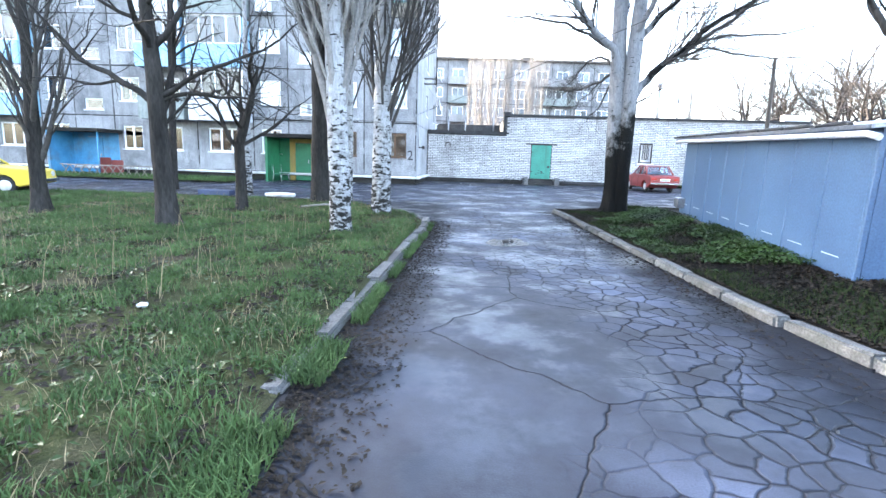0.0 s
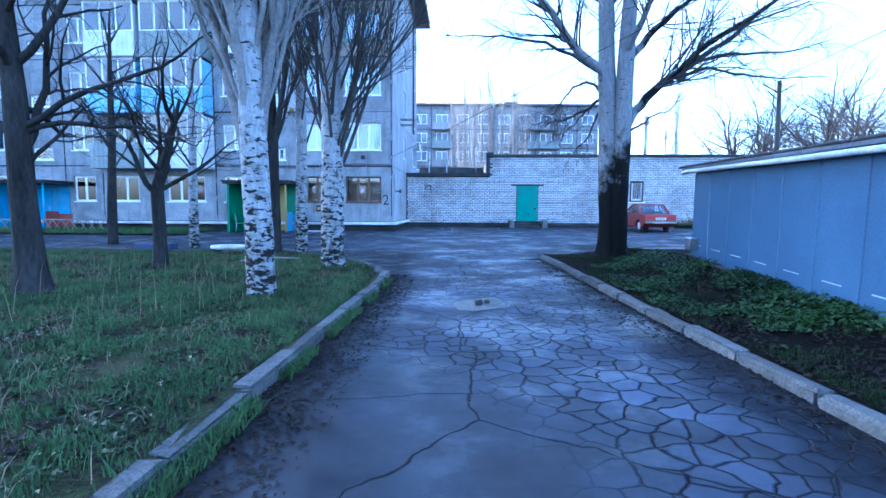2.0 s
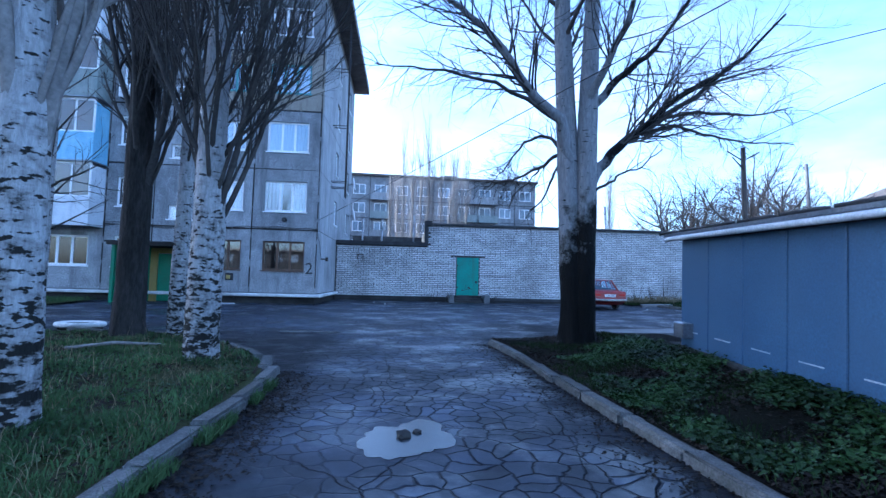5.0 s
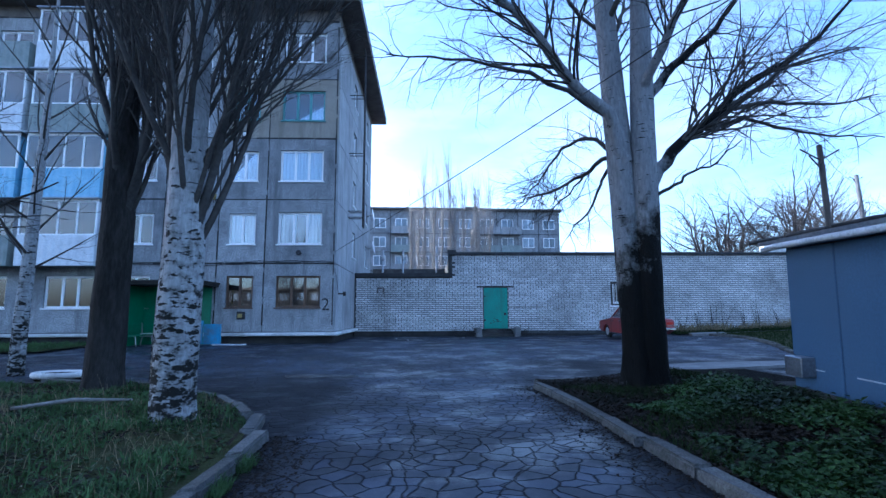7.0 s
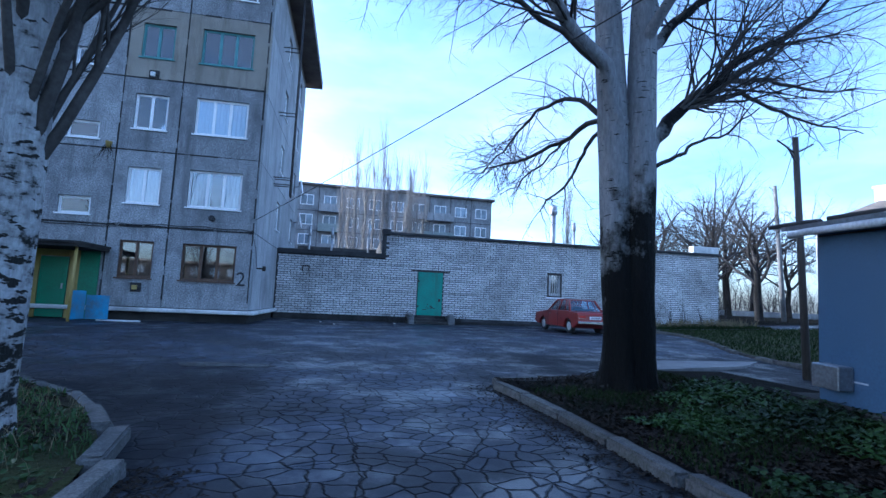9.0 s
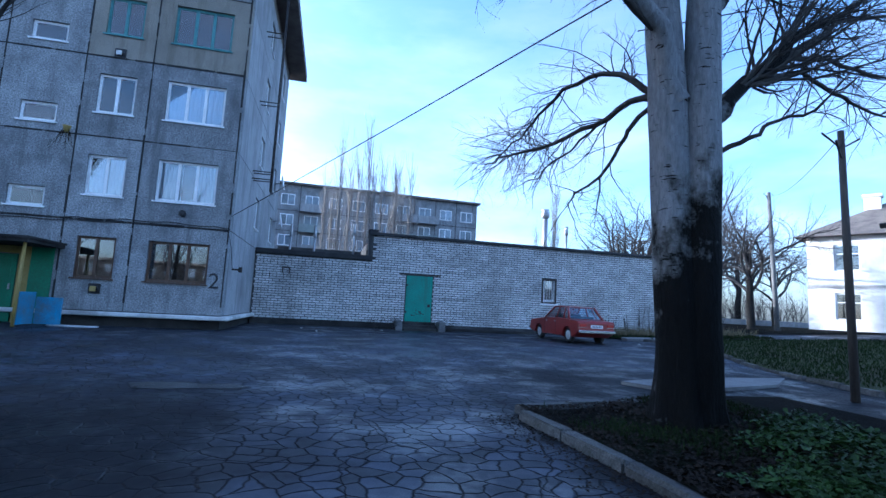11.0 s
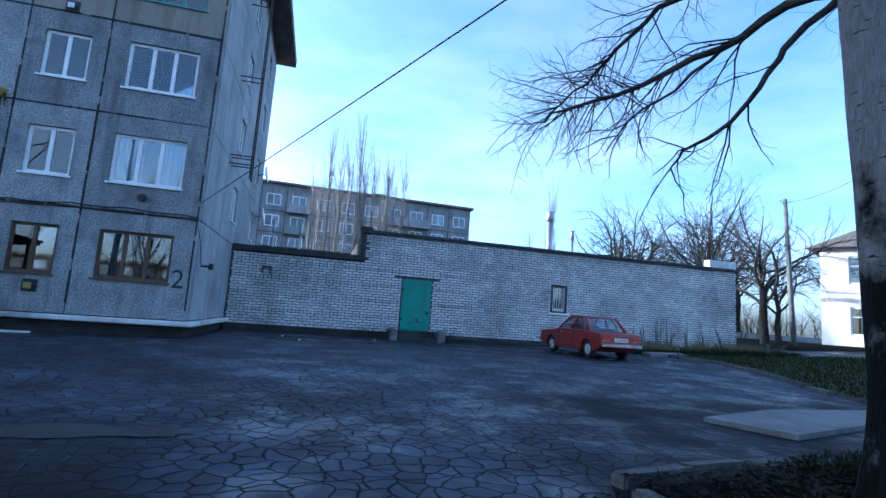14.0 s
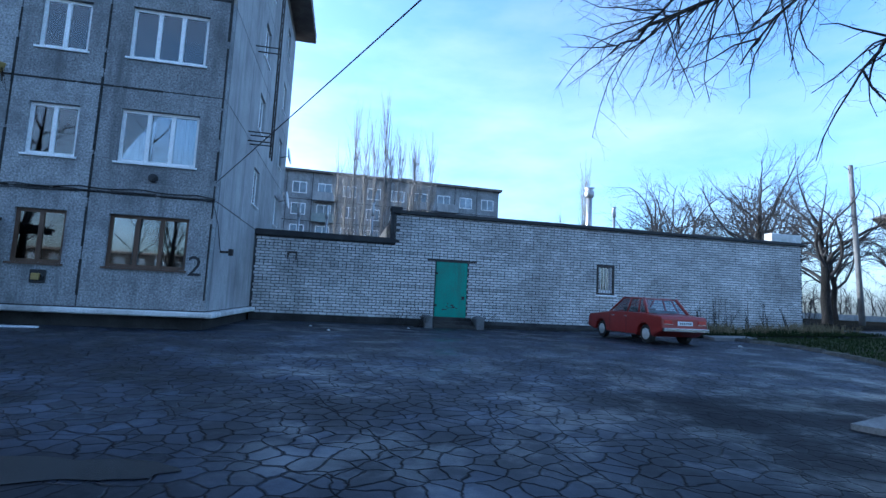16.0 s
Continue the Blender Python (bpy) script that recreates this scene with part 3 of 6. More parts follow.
def window(parent, x0, x1, z0, z1, y, panes, frame_mat, sill_mat=None, curtain=True, side=None):
    """A window in a wall that faces -y, or, with side, one that faces +x at x = y."""
    fw, d = 0.08, 0.07
    def bxs(lst):
        if side is None:
            return [(a, y + b, c, e, y + f, g) for a, b, c, e, f, g in lst]
        return [(y - f, a, c, y - b, e, g) for a, b, c, e, f, g in lst]
    cuts = [x0 + fw + (x1 - x0 - 2 * fw) * k / panes for k in range(panes + 1)]
    flip = (lambda p: (p[0], y + p[1], p[2])) if side is None else (lambda p: (y - p[1], p[0], p[2]))
    w = part("window", ring_mesh(x0, x1, z0, z1, (x0 + fw, x1 - fw, z0 + fw, z1 - fw), 0.09, 0.16, flip), frame_mat, parent)
    for c in cuts[1:-1]:
        part("mullion", boxed(*bxs([(c - fw * 0.6, 0.085, z0 + fw, c + fw * 0.6, 0.155, z1 - fw)])), frame_mat, w)
    for a, b in zip(cuts, cuts[1:]):
        g = part("pane", boxed(*bxs([(a + 0.01, 0.115, z0 + fw * 0.9, b - 0.01, 0.121, z1 - fw * 0.9)])), GLASS, w)
        g.visible_shadow = False
    part("sill", boxed(*bxs([(x0 - 0.05, -0.05, z0 - 0.05, x1 + 0.05, 0.12, z0 - 0.003)])), sill_mat or frame_mat, w)
    if curtain:
        n = 40
        openings = rng.choice([(0.0, 0.4, 0.66, 1.0), (0.0, 0.45, 0.55, 1.0), (0.0, 0.62, 0.98, 1.0), (0.0, 1.0, 1.0, 1.0), (0.0, 1.0, 1.0, 1.0)])
        for s0, s1 in (openings[:2], openings[2:]):
            if s1 - s0 < 0.02:
                continue
            bm = bmesh.new()
            prev = None
            for k in range(n + 1):
                a = x0 + (x1 - x0) * (s0 + (s1 - s0) * k / n)
                b = 0.19 + 0.025 * math.sin(a * 42 + z0) + 0.01 * math.sin(a * 97)
                cur = [bm.verts.new(flip((a, b, zz))) for zz in (z0 + 0.02, z1 - 0.03)]
                if prev:
                    bm.faces.new((prev[0], cur[0], cur[1], prev[1]))
                prev = cur
            part("curtain", bm, CURTAIN, w)
    return w


def ring_mesh(x0, x1, z0, z1, hole, y0, y1, flip=None):
    """A slab between y0 and y1 with a rectangular hole, as one closed mesh; flip maps each point."""
    bm = bmesh.new()
    a, b, c, d = hole
    outer, inner = ((x0, z0), (x1, z0), (x1, z1), (x0, z1)), ((a, c), (b, c), (b, d), (a, d))
    go = flip or (lambda p: p)
    fo, fi_, bo, bi = ([bm.verts.new(go((x, yy, z))) for x, z in loop] for loop, yy in ((outer, y0), (inner, y0), (outer, y1), (inner, y1)))
    for k in range(4):
        n = (k + 1) % 4
        for f in ((fo[k], fo[n], fi_[n], fi_[k]), (bo[n], bo[k], bi[k], bi[n]), (fo[n], fo[k], bo[k], bo[n]), (fi_[k], fi_[n], bi[n], bi[k])):
            bm.faces.new(f)
    bmesh.ops.recalc_face_normals(bm, faces=bm.faces[:])
    return bm


def panel(parent, x0, x1, z0, z1, hole, mat, y=0.0, side=False):
    """One wall panel, 0.3 m thick, with its window opening cut through."""
    x0, x1, z0, z1 = x0 + 0.014, x1 - 0.014, z0 + 0.014, z1 - 0.014
    flip = (lambda p: (y - p[1], p[0], p[2])) if side else (lambda p: (p[0], y + p[1], p[2]))
    if hole:
        bm = ring_mesh(x0, x1, z0, z1, hole, 0.0, 0.3, flip)
    elif side:
        bm = boxed((y - 0.3, x0, z0, y, x1, z1))
    else:
        bm = boxed((x0, y, z0, x1, y + 0.3, z1))
    return part("concrete_panel", bm, mat, parent)


for fi in range(5):
    z0, z1 = FLOORS[fi], FLOORS[fi + 1]
    zb = z0 + (1.0 if fi == 0 else 0.8)
    for ci, (x0, x1, kind) in enumerate(COLS):
        hole, n, fm = None, 2, FRAME_WHITE
        if kind == "a":
            hole, n = (x0 + 0.5, x1 - 0.57, zb, zb + 1.36), 3
        elif kind == "b":
            hole = (x0 + 0.42, x1 - 0.42, zb, zb + 1.3)
        elif kind == "s":
            hole, n = (x0 + 0.6, x1 - 0.62, z0 + 0.3, z0 + 0.92) if fi else None, 1
        elif kind == "e":
            hole, n = (x0 + 0.6, x1 - 0.6, zb, zb + 1.3), 3
        else:
            hole = (x0 + 0.5, x1 - 0.9, zb, zb + 1.3)
        if ci < 2 and fi == 0:
            fm = FRAME_BROWN
            hole = (hole[0], hole[1], 1.62, 2.92)
        if ci < 2 and fi == 3:
            fm = FRAME_TEAL
        panel(house, x0, x1, z0, z1, hole, PANEL_TAN if (fi == 3 and ci < 2) else PANEL)
        if hole:
            window(house, hole[0], hole[1], hole[2], hole[3], 0.0, n, fm, fm, fm is not FRAME_BROWN)
# end wall
YCOLS = [0.0, 3.1, 6.3, 9.5, DEPTH]
for fi in range(5):
    z0, z1 = FLOORS[fi], FLOORS[fi + 1]
    for k in range(4):
        hole = {1: (4.6, 5.7, z0 + 0.8, z0 + 2.1), 3: (9.8, 10.8, z0 + 0.8, z0 + 2.1)}.get(k) if fi else None
        panel(house, YCOLS[k] + (0.31 if k == 0 else 0), YCOLS[k + 1], z0, z1, hole, PANEL_SMOOTH, 0.0, True)
        if hole:
            window(house, *hole, 0.0, 2, FRAME_WHITE, side=True)
# tarred joints behind the gaps
bm = bmesh.new()
for z in FLOORS:
    box(bm, -45.6, 0.02, z - 0.03, -0.03, 0.2, z + 0.03)
    box(bm, -0.2, 0.3, z - 0.03, -0.02, DEPTH, z + 0.03)
for x0, x1, _ in COLS:
    box(bm, x0 - 0.03, 0.024, 0.62, x0 + 0.03, 0.19, 14.2)
for yv in YCOLS[1:4]:
    box(bm, -0.19, yv - 0.03, 0.62, -0.024, yv + 0.03, 14.2)
tagged(part("joint_seal", bm, SEAL, house, "black tarred panel joints"), kind="stuff")
# smeared tar over the joints, standing slightly proud
bm = bmesh.new()
for z in FLOORS[1:]:
    x = -45.0
    while x < -0.3:
        w = rng.uniform(0.5, 1.6)
        h = rng.uniform(0.022, 0.045)
        if rng.random() < 0.9:
            box(bm, x, -0.006, z - h, min(x + w, -0.05), 0.01, z + h * rng.uniform(0.6, 1.2))
        x += w + rng.uniform(-0.1, 0.25)
for x0, x1, _ in COLS:
    z = 0.9
    while z < 14:
        w = rng.uniform(0.4, 1.3)
        h = rng.uniform(0.02, 0.04)
        o = 0.05 if x1 == 0 else 0.0
        box(bm, x1 - h - o, -0.007, z, x1 + h * rng.uniform(0.6, 1.0) - o, 0.01, z + w)
        z += w + rng.uniform(-0.05, 0.35)
tagged(part("tar_smear", bm, SEAL, house, "uneven black tar smeared along panel joints"), kind="stuff")
part("plinth", boxed((-45.6, 0.06, -0.3, -0.06, 0.4, 0.6), (-0.4, 0.4, -0.3, -0.06, DEPTH, 0.6)), PLINTH, house, "stained rendered plinth with ledge shade in its colour")
part("ledge", boxed((-45.6, -0.2, 0.47, 0.22, 0.1, 0.605), (-0.1, 0.1, 0.47, 0.22, DEPTH, 0.605), bevel=0.03), WHITE_LIME, house, "whitewashed concrete ledge")
# dark sheets close behind the windows, standing in for deep rooms
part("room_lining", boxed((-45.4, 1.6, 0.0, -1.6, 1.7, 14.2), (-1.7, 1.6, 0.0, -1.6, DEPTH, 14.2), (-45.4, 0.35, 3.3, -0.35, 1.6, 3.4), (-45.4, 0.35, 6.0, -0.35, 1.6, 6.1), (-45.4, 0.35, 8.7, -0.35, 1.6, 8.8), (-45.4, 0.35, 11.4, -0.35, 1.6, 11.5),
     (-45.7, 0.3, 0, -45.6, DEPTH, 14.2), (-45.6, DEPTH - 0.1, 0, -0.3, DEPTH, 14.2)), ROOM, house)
part("roof", boxed((-46.4, -0.75, 14.75, 0.95, DEPTH + 0.8, 14.98), (-45.6, 0.0, 14.2, -0.02, DEPTH, 14.75)), SLATE, house, "dark overhanging flat roof slab")
bm = bmesh.new()
for k in range(6):
    z = 14.98 + k * 0.22
    o = k * 1.0
    box(bm, -46.4 + o, -0.75 + o, z, 0.95 - o, DEPTH + 0.8 - o, z + 0.22)
part("roof_slope", bm, SLATE, house)
for cx in (-5.8, -9.3, -18.3, -24.0, -33.4):
    part("chimney", boxed((cx - 0.6, 1.3, 14.9, cx + 0.6, 2.1, 16.6), (cx - 0.7, 1.2, 16.6, cx + 0.7, 2.2, 16.75)), PANEL, house)

# balconies and porches
def balcony(x0, x1, z, mat, glazed, top):
    b = part("balcony", boxed((x0, -1.05, z - 0.16, x1, -0.004, z)), PANEL, house, "glazed balcony with sheet-metal apron" if glazed else "open balcony with sheet-metal apron")
    bm = bmesh.new()
    front = [(x0 + 0.02 + (x1 - x0 - 0.04) * k / 40, -1.075 - 0.02 * ((k // 2) % 2)) for k in range(41)]
    loop = [(x0 - 0.012, -0.01), (x0 - 0.012, -1.07)] + front + [(x1 + 0.012, -1.07), (x1 + 0.012, -0.01), (x1 - 0.01, -0.01), (x1 - 0.01, -1.055), (x0 + 0.01, -1.055), (x0 + 0.01, -0.01)]
    prism(bm, loop, z - 0.19, z + 1.0)
    bmesh.ops.triangulate(bm, faces=[f for f in bm.faces if len(f.verts) > 4])
    bmesh.ops.recalc_face_normals(bm, faces=bm.faces[:])
    part("apron", bm, mat, b)
    if glazed:
        lst = [(x0, -1.05, z + 1.0, x1, -0.98, z + 1.06), (x0, -1.05, top - 0.1, x1, -0.98, top)]
        k = max(3, int((x1 - x0) / 0.7))
        for i in range(k + 1):
            a = x0 + (x1 - x0 - 0.06) * i / k
            lst.append((a, -1.05, z + 1.06, a + 0.06, -0.98, top - 0.1))
        part("glazing_frame", boxed(*lst), FRAME_WHITE, b)
        g = part("pane", boxed((x0 + 0.03, -1.02, z + 1.06, x1 - 0.03, -1.014, top - 0.1)), GLASS, b)
        g.visible_shadow = False
        for sx in (x0, x1 - 0.035):
            part("side_board", boxed((sx + 0.001, -0.97, z + 1.01, sx + 0.034, -0.02, top - 0.1)), mat, b)
        part("roof_sheet", boxed((x0 - 0.08, -1.2, top, x1 + 0.08, -0.005, top + 0.05)), GARAGE_ROOF, b)


mats = {("e", 1): BALCONY_WHITE, ("e", 2): BALCONY_BLUE, ("e", 3): BALCONY_GREY, ("e", 4): BALCONY_WHITE, ("f", 1): BALCONY_GREY, ("f", 2): BALCONY_BLUE, ("f", 3): BALCONY_WHITE, ("f", 4): BALCONY_GREY}
for ci, (x0, x1, kind) in enumerate(COLS):
    if kind in "ef":
        for fi in range(1, 5):
            glazed = (kind == "e") or fi in (2, 3)
            balcony(x0 + 0.15, x1 - (0.15 if kind == "f" else 0.05), FLOORS[fi], BALCONY_BLUE if ci == 9 and fi == 1 else mats[(kind, fi)], glazed, FLOORS[fi] + 2.45)


def porch(cx, wall_mat, trim_mat, front_mat, label):
    p = tagged(empty("entrance_porch", pose(cx, 0, ground_z(cx, -1))), label, "porch")
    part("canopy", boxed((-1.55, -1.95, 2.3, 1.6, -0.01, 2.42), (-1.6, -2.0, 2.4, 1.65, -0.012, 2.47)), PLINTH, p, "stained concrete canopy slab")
    part("side_wall", boxed((-1.45, -1.75, 0, -1.33, -0.02, 2.3)), wall_mat, p, "painted side wall")
    for a, b in ((-1.33, -0.75), (0.75, 1.35)):
        part("back_wall", boxed((a, -0.05, 0, b, -0.008, 2.3)), wall_mat, p)
    for a, b in ((-0.75, -0.45), (0.45, 0.75)):
        part("door_surround", boxed((a, -0.07, 0, b, -0.009, 2.3)), trim_mat, p)
    part("door_head", boxed((-0.45, -0.07, 2.08, 0.45, -0.009, 2.3)), trim_mat, p)
    bm = boxed((-0.42, -0.09, 0.03, 0.42, -0.03, 2.05), (-0.3, -0.1, 1.2, 0.3, -0.088, 1.9), (-0.3, -0.1, 0.2, 0.3, -0.088, 1.0), bevel=0.006)
    d = part("door", bm, wall_mat, p, "painted entrance door")
    part("handle", boxed((0.3, -0.15, 0.98, 0.34, -0.1, 1.16), bevel=0.005), METAL_GREY, d)
    bm = bmesh.new()
    tube(bm, [(1.42, -1.75, 0.0), (1.42, -1.72, 2.3)], 0.045, 8)
    part("post", bm, trim_mat, p)
    bm = bmesh.new()
    prism(bm, [(1.38, -1.7), (1.46, -1.7), (1.46, -0.9), (1.38, -0.9)], 0.05, 0.95)
    part("screen", bm, front_mat, p, "bright blue painted screen panel")
    part("screen_end", boxed((1.5, -0.95, 0.05, 2.15, -0.88, 0.82)), front_mat, p)
    return p


porch(-6.3, DARK_GREEN, YELLOW_PAINT, BLUE_PAINT, "house entrance porch with green walls and yellow trim")
porch(-18.3, BLUE_PAINT, BLUE_PAINT, RED_BROWN, "house entrance porch with blue walls and red-brown screen")


def bench(m, wood, label):
    b = tagged(empty("bench", m), label, "bench")
    for k in range(3):
        part("seat_slat", boxed((-0.7, -0.2 + k * 0.14, 0.42, 0.7, -0.08 + k * 0.14, 0.455), bevel=0.006), wood, b)
    for k in range(2):
        part("back_slat", boxed((-0.7, 0.25, 0.58 + k * 0.17, 0.7, 0.285, 0.7 + k * 0.17), bevel=0.006), wood, b)
    for sx in (-0.55, 0.55):
        bm = bmesh.new()
        tube(bm, [(sx, -0.2, 0.0), (sx, -0.14, 0.42), (sx, 0.22, 0.42), (sx, 0.27, 0.9)], 0.022, 6)
        tube(bm, [(sx, 0.28, 0.0), (sx, 0.2, 0.42)], 0.022, 6)
        part("leg", bm, METAL_GREY, b)
    return b


bench(pose(-7.15, -1.05, 0.13, 0, 0, 90), DARK_GREEN, "dark green slatted bench under the entrance canopy")

# ---- brick outbuilding ----
WALL_Y, SPLIT, WALL_END = 5.83, 5.1, 24.0
LOW_TOP, HIGH_TOP = 3.3, 4.5
outbuilding = tagged(empty("brick_outbuilding"), "long low white brick outbuilding with black roof edge", "building")
DOOR = (6.85, 8.15, 0.55, 2.72)
VENT = (13.75, 14.55, 1.75, 2.98)
wall_boxes = [(0.02, 0, -0.3, DOOR[0], 0.4, LOW_TOP), (SPLIT, 0, LOW_TOP, DOOR[0], 0.4, HIGH_TOP), (DOOR[0], 0, DOOR[3], DOOR[1], 0.4, HIGH_TOP), (DOOR[0], 0, -0.3, DOOR[1], 0.4, DOOR[2]), (DOOR[1], 0, -0.3, VENT[0], 0.4, HIGH_TOP),
              (VENT[0], 0, VENT[3], VENT[1], 0.4, HIGH_TOP), (VENT[0], 0, -0.3, VENT[1], 0.4, VENT[2]), (VENT[1], 0, -0.3, WALL_END, 0.4, HIGH_TOP), (WALL_END - 0.4, 0.4, -0.3, WALL_END, 9, HIGH_TOP), (0.02, 8.6, -0.3, WALL_END - 0.4, 9, HIGH_TOP), (SPLIT, 0.4, LOW_TOP, SPLIT + 0.3, 8.6, HIGH_TOP)]
core = part("wall", boxed(*[(a, WALL_Y + b, c, d, WALL_Y + e, f) for a, b, c, d, e, f in wall_boxes]), MORTAR, outbuilding, "recessed mortar bed of the wall")
part("roof", boxed((0.02, WALL_Y + 0.1, LOW_TOP - 0.15, SPLIT, WALL_Y + 8.7, LOW_TOP), (SPLIT + 0.3, WALL_Y + 0.1, HIGH_TOP - 0.15, WALL_END - 0.1, WALL_Y + 8.7, HIGH_TOP - 0.02)), FELT, outbuilding)
part("roof_edge", boxed((0.02, WALL_Y - 0.14, LOW_TOP - 0.02, SPLIT + 0.1, WALL_Y + 0.5, LOW_TOP + 0.2), (SPLIT - 0.12, WALL_Y - 0.14, HIGH_TOP - 0.02, WALL_END + 0.1, WALL_Y + 0.5, HIGH_TOP + 0.12), (SPLIT - 0.15, WALL_Y - 0.15, HIGH_TOP + 0.12, SPLIT + 0.3, WALL_Y + 0.5, HIGH_TOP + 0.24), (SPLIT - 0.12, WALL_Y - 0.13, LOW_TOP + 0.2, SPLIT - 0.0, WALL_Y + 0.5, HIGH_TOP - 0.02), bevel=0.012), FELT, outbuilding, "black tarred roof edge")
part("parapet", boxed((22.4, WALL_Y - 0.02, HIGH_TOP + 0.12, WALL_END, WALL_Y + 0.4, HIGH_TOP + 0.5), bevel=0.015), WHITE_LIME, outbuilding, "short whitewashed parapet at the wall's end")
part("vent_sill", boxed((VENT[0] - 0.08, WALL_Y - 0.1, VENT[2] - 0.07, VENT[1] + 0.08, WALL_Y - 0.021, VENT[2] - 0.005), bevel=0.008), FRAME_WHITE, outbuilding)
d = part("door", boxed((DOOR[0] + 0.02, WALL_Y - 0.03, DOOR[2], DOOR[1] - 0.02, WALL_Y + 0.03, DOOR[3] - 0.02), (DOOR[0] + 0.1, WALL_Y - 0.036, DOOR[2] + 0.1, DOOR[1] - 0.1, WALL_Y - 0.028, DOOR[3] - 0.1), bevel=0.004), GREEN_PAINT, outbuilding, "closed green painted steel door with scuffs")
for z in (0.95, 2.2):
    part("hinge", boxed((DOOR[0] + 0.0, WALL_Y - 0.06, z, DOOR[0] + 0.1, WALL_Y - 0.03, z + 0.08), bevel=0.005), BLACK_PAINT, d)
part("lock", boxed((DOOR[1] - 0.22, WALL_Y - 0.06, 1.25, DOOR[1] - 0.1, WALL_Y - 0.036, 1.38), bevel=0.005), BLACK_PAINT, d)
bm = bmesh.new()
for k in range(9):
    x, z = DOOR[0] + 0.3 + rng.random() * 0.6, 0.8 + rng.random() * 0.25
    box(bm, x, WALL_Y - 0.0385, z, x + rng.uniform(0.03, 0.13), WALL_Y - 0.034, z + rng.uniform(0.02, 0.07))
part("scuff", bm, BLACK_PAINT, d)
part("lintel", boxed((DOOR[0] - 0.35, WALL_Y - 0.02, DOOR[3], DOOR[1] + 0.35, WALL_Y + 0.05, DOOR[3] + 0.07)), METAL_DARK, outbuilding)
g = part("vent_window", boxed((VENT[0], WALL_Y - 0.02, VENT[2], VENT[1], WALL_Y + 0.08, VENT[2] + 0.08), (VENT[0], WALL_Y - 0.02, VENT[3] - 0.08, VENT[1], WALL_Y + 0.08, VENT[3]), (VENT[0], WALL_Y - 0.02, VENT[2] + 0.08, VENT[0] + 0.08, WALL_Y + 0.08, VENT[3] - 0.08), (VENT[1] - 0.08, WALL_Y - 0.02, VENT[2] + 0.08, VENT[1], WALL_Y + 0.08, VENT[3] - 0.08)), METAL_DARK, outbuilding, "small barred window with dark frame")
for k in range(5):
    x = VENT[0] + 0.16 + k * 0.12
    part("bar", boxed((x, WALL_Y + 0.0, VENT[2] + 0.08, x + 0.03, WALL_Y + 0.03, VENT[3] - 0.08)), METAL_GREY, g)
part("inner_frame", boxed((VENT[0] + 0.08, WALL_Y + 0.06, VENT[2] + 0.08, VENT[0] + 0.15, WALL_Y + 0.12, VENT[3] - 0.08), (VENT[1] - 0.15, WALL_Y + 0.06, VENT[2] + 0.08, VENT[1] - 0.08, WALL_Y + 0.12, VENT[3] - 0.08), (VENT[0] + 0.15, WALL_Y + 0.06, VENT[2] + 0.08, VENT[1] - 0.15, WALL_Y + 0.12, VENT[2] + 0.2)), FRAME_WHITE, g)
pg = part("pane", boxed((VENT[0] + 0.1, WALL_Y + 0.13, VENT[2] + 0.08, VENT[1] - 0.1, WALL_Y + 0.136, VENT[3] - 0.08)), GLASS, g)
part("hatch", boxed((1.2, WALL_Y - 0.05, 2.42, 1.26, WALL_Y + 0.02, 2.72), (1.5, WALL_Y - 0.05, 2.42, 1.56, WALL_Y + 0.02, 2.72), (1.2, WALL_Y - 0.05, 2.66, 1.56, WALL_Y + 0.02, 2.74)), METAL_DARK, outbuilding, "small dark hatch frame")
part("base_course", boxed((0.02, WALL_Y - 0.09, -0.3, DOOR[0] - 0.6, WALL_Y - 0.005, 0.42), (DOOR[1] + 0.6, WALL_Y - 0.05, -0.3, WALL_END, WALL_Y - 0.005, 0.3)), PLINTH, outbuilding, "dark base course")
steps = tagged(empty("door_steps"), "worn concrete steps with side blocks before the green door", "steps")
for k in range(3):
    part("step", boxed((DOOR[0] - 0.15, WALL_Y - 0.95 + k * 0.3, -0.1, DOOR[1] + 0.15, WALL_Y - 0.01, 0.3 + k * 0.13 - 0.02), bevel=0.02), PLINTH, steps)
for x in (DOOR[0] - 0.5, DOOR[1] + 0.2):
    bm = boxed((x, WALL_Y - 1.0, -0.1, x + 0.32, WALL_Y - 0.1, 0.62), bevel=0.05)
    for v in bm.verts:
        v.co += Vector((rng.uniform(-1, 1), rng.uniform(-1, 1), rng.uniform(-1, 1))) * 0.03
    part("side_block", bm, CONCRETE, steps)

# ---- metal garage ----
# local x runs along the long side, away from the first eye
gw = math.degrees(math.atan2(-14.3 + 21.35, 8.58 - 7.87))
garage = tagged(empty("metal_garage", pose(7.87, -21.35, 0.19, 0, -1.5, gw)), "blue-grey sheet-metal garage with grey roof pipe", "garage")
GL, GW, GH = 7.1, 5.5, 1.78
part("body", boxed((0, -GW, -0.3, GL, 0, GH)), METAL_DARK, garage, "dark frame behind the sheets")
cuts = [0.02, 0.9, 1.78, 2.66, 3.54, 4.42, 5.3, 6.2, GL - 0.02]
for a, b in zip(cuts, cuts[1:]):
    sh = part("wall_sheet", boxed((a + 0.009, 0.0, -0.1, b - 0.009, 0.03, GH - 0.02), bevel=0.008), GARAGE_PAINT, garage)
    # pale bar painted as a line of shine on the sheet
    part("weld_line", boxed((a + 0.3, 0.03, 0.27, b - 0.2, 0.036, 0.285)), PIPE_SHINE_GREY, sh)
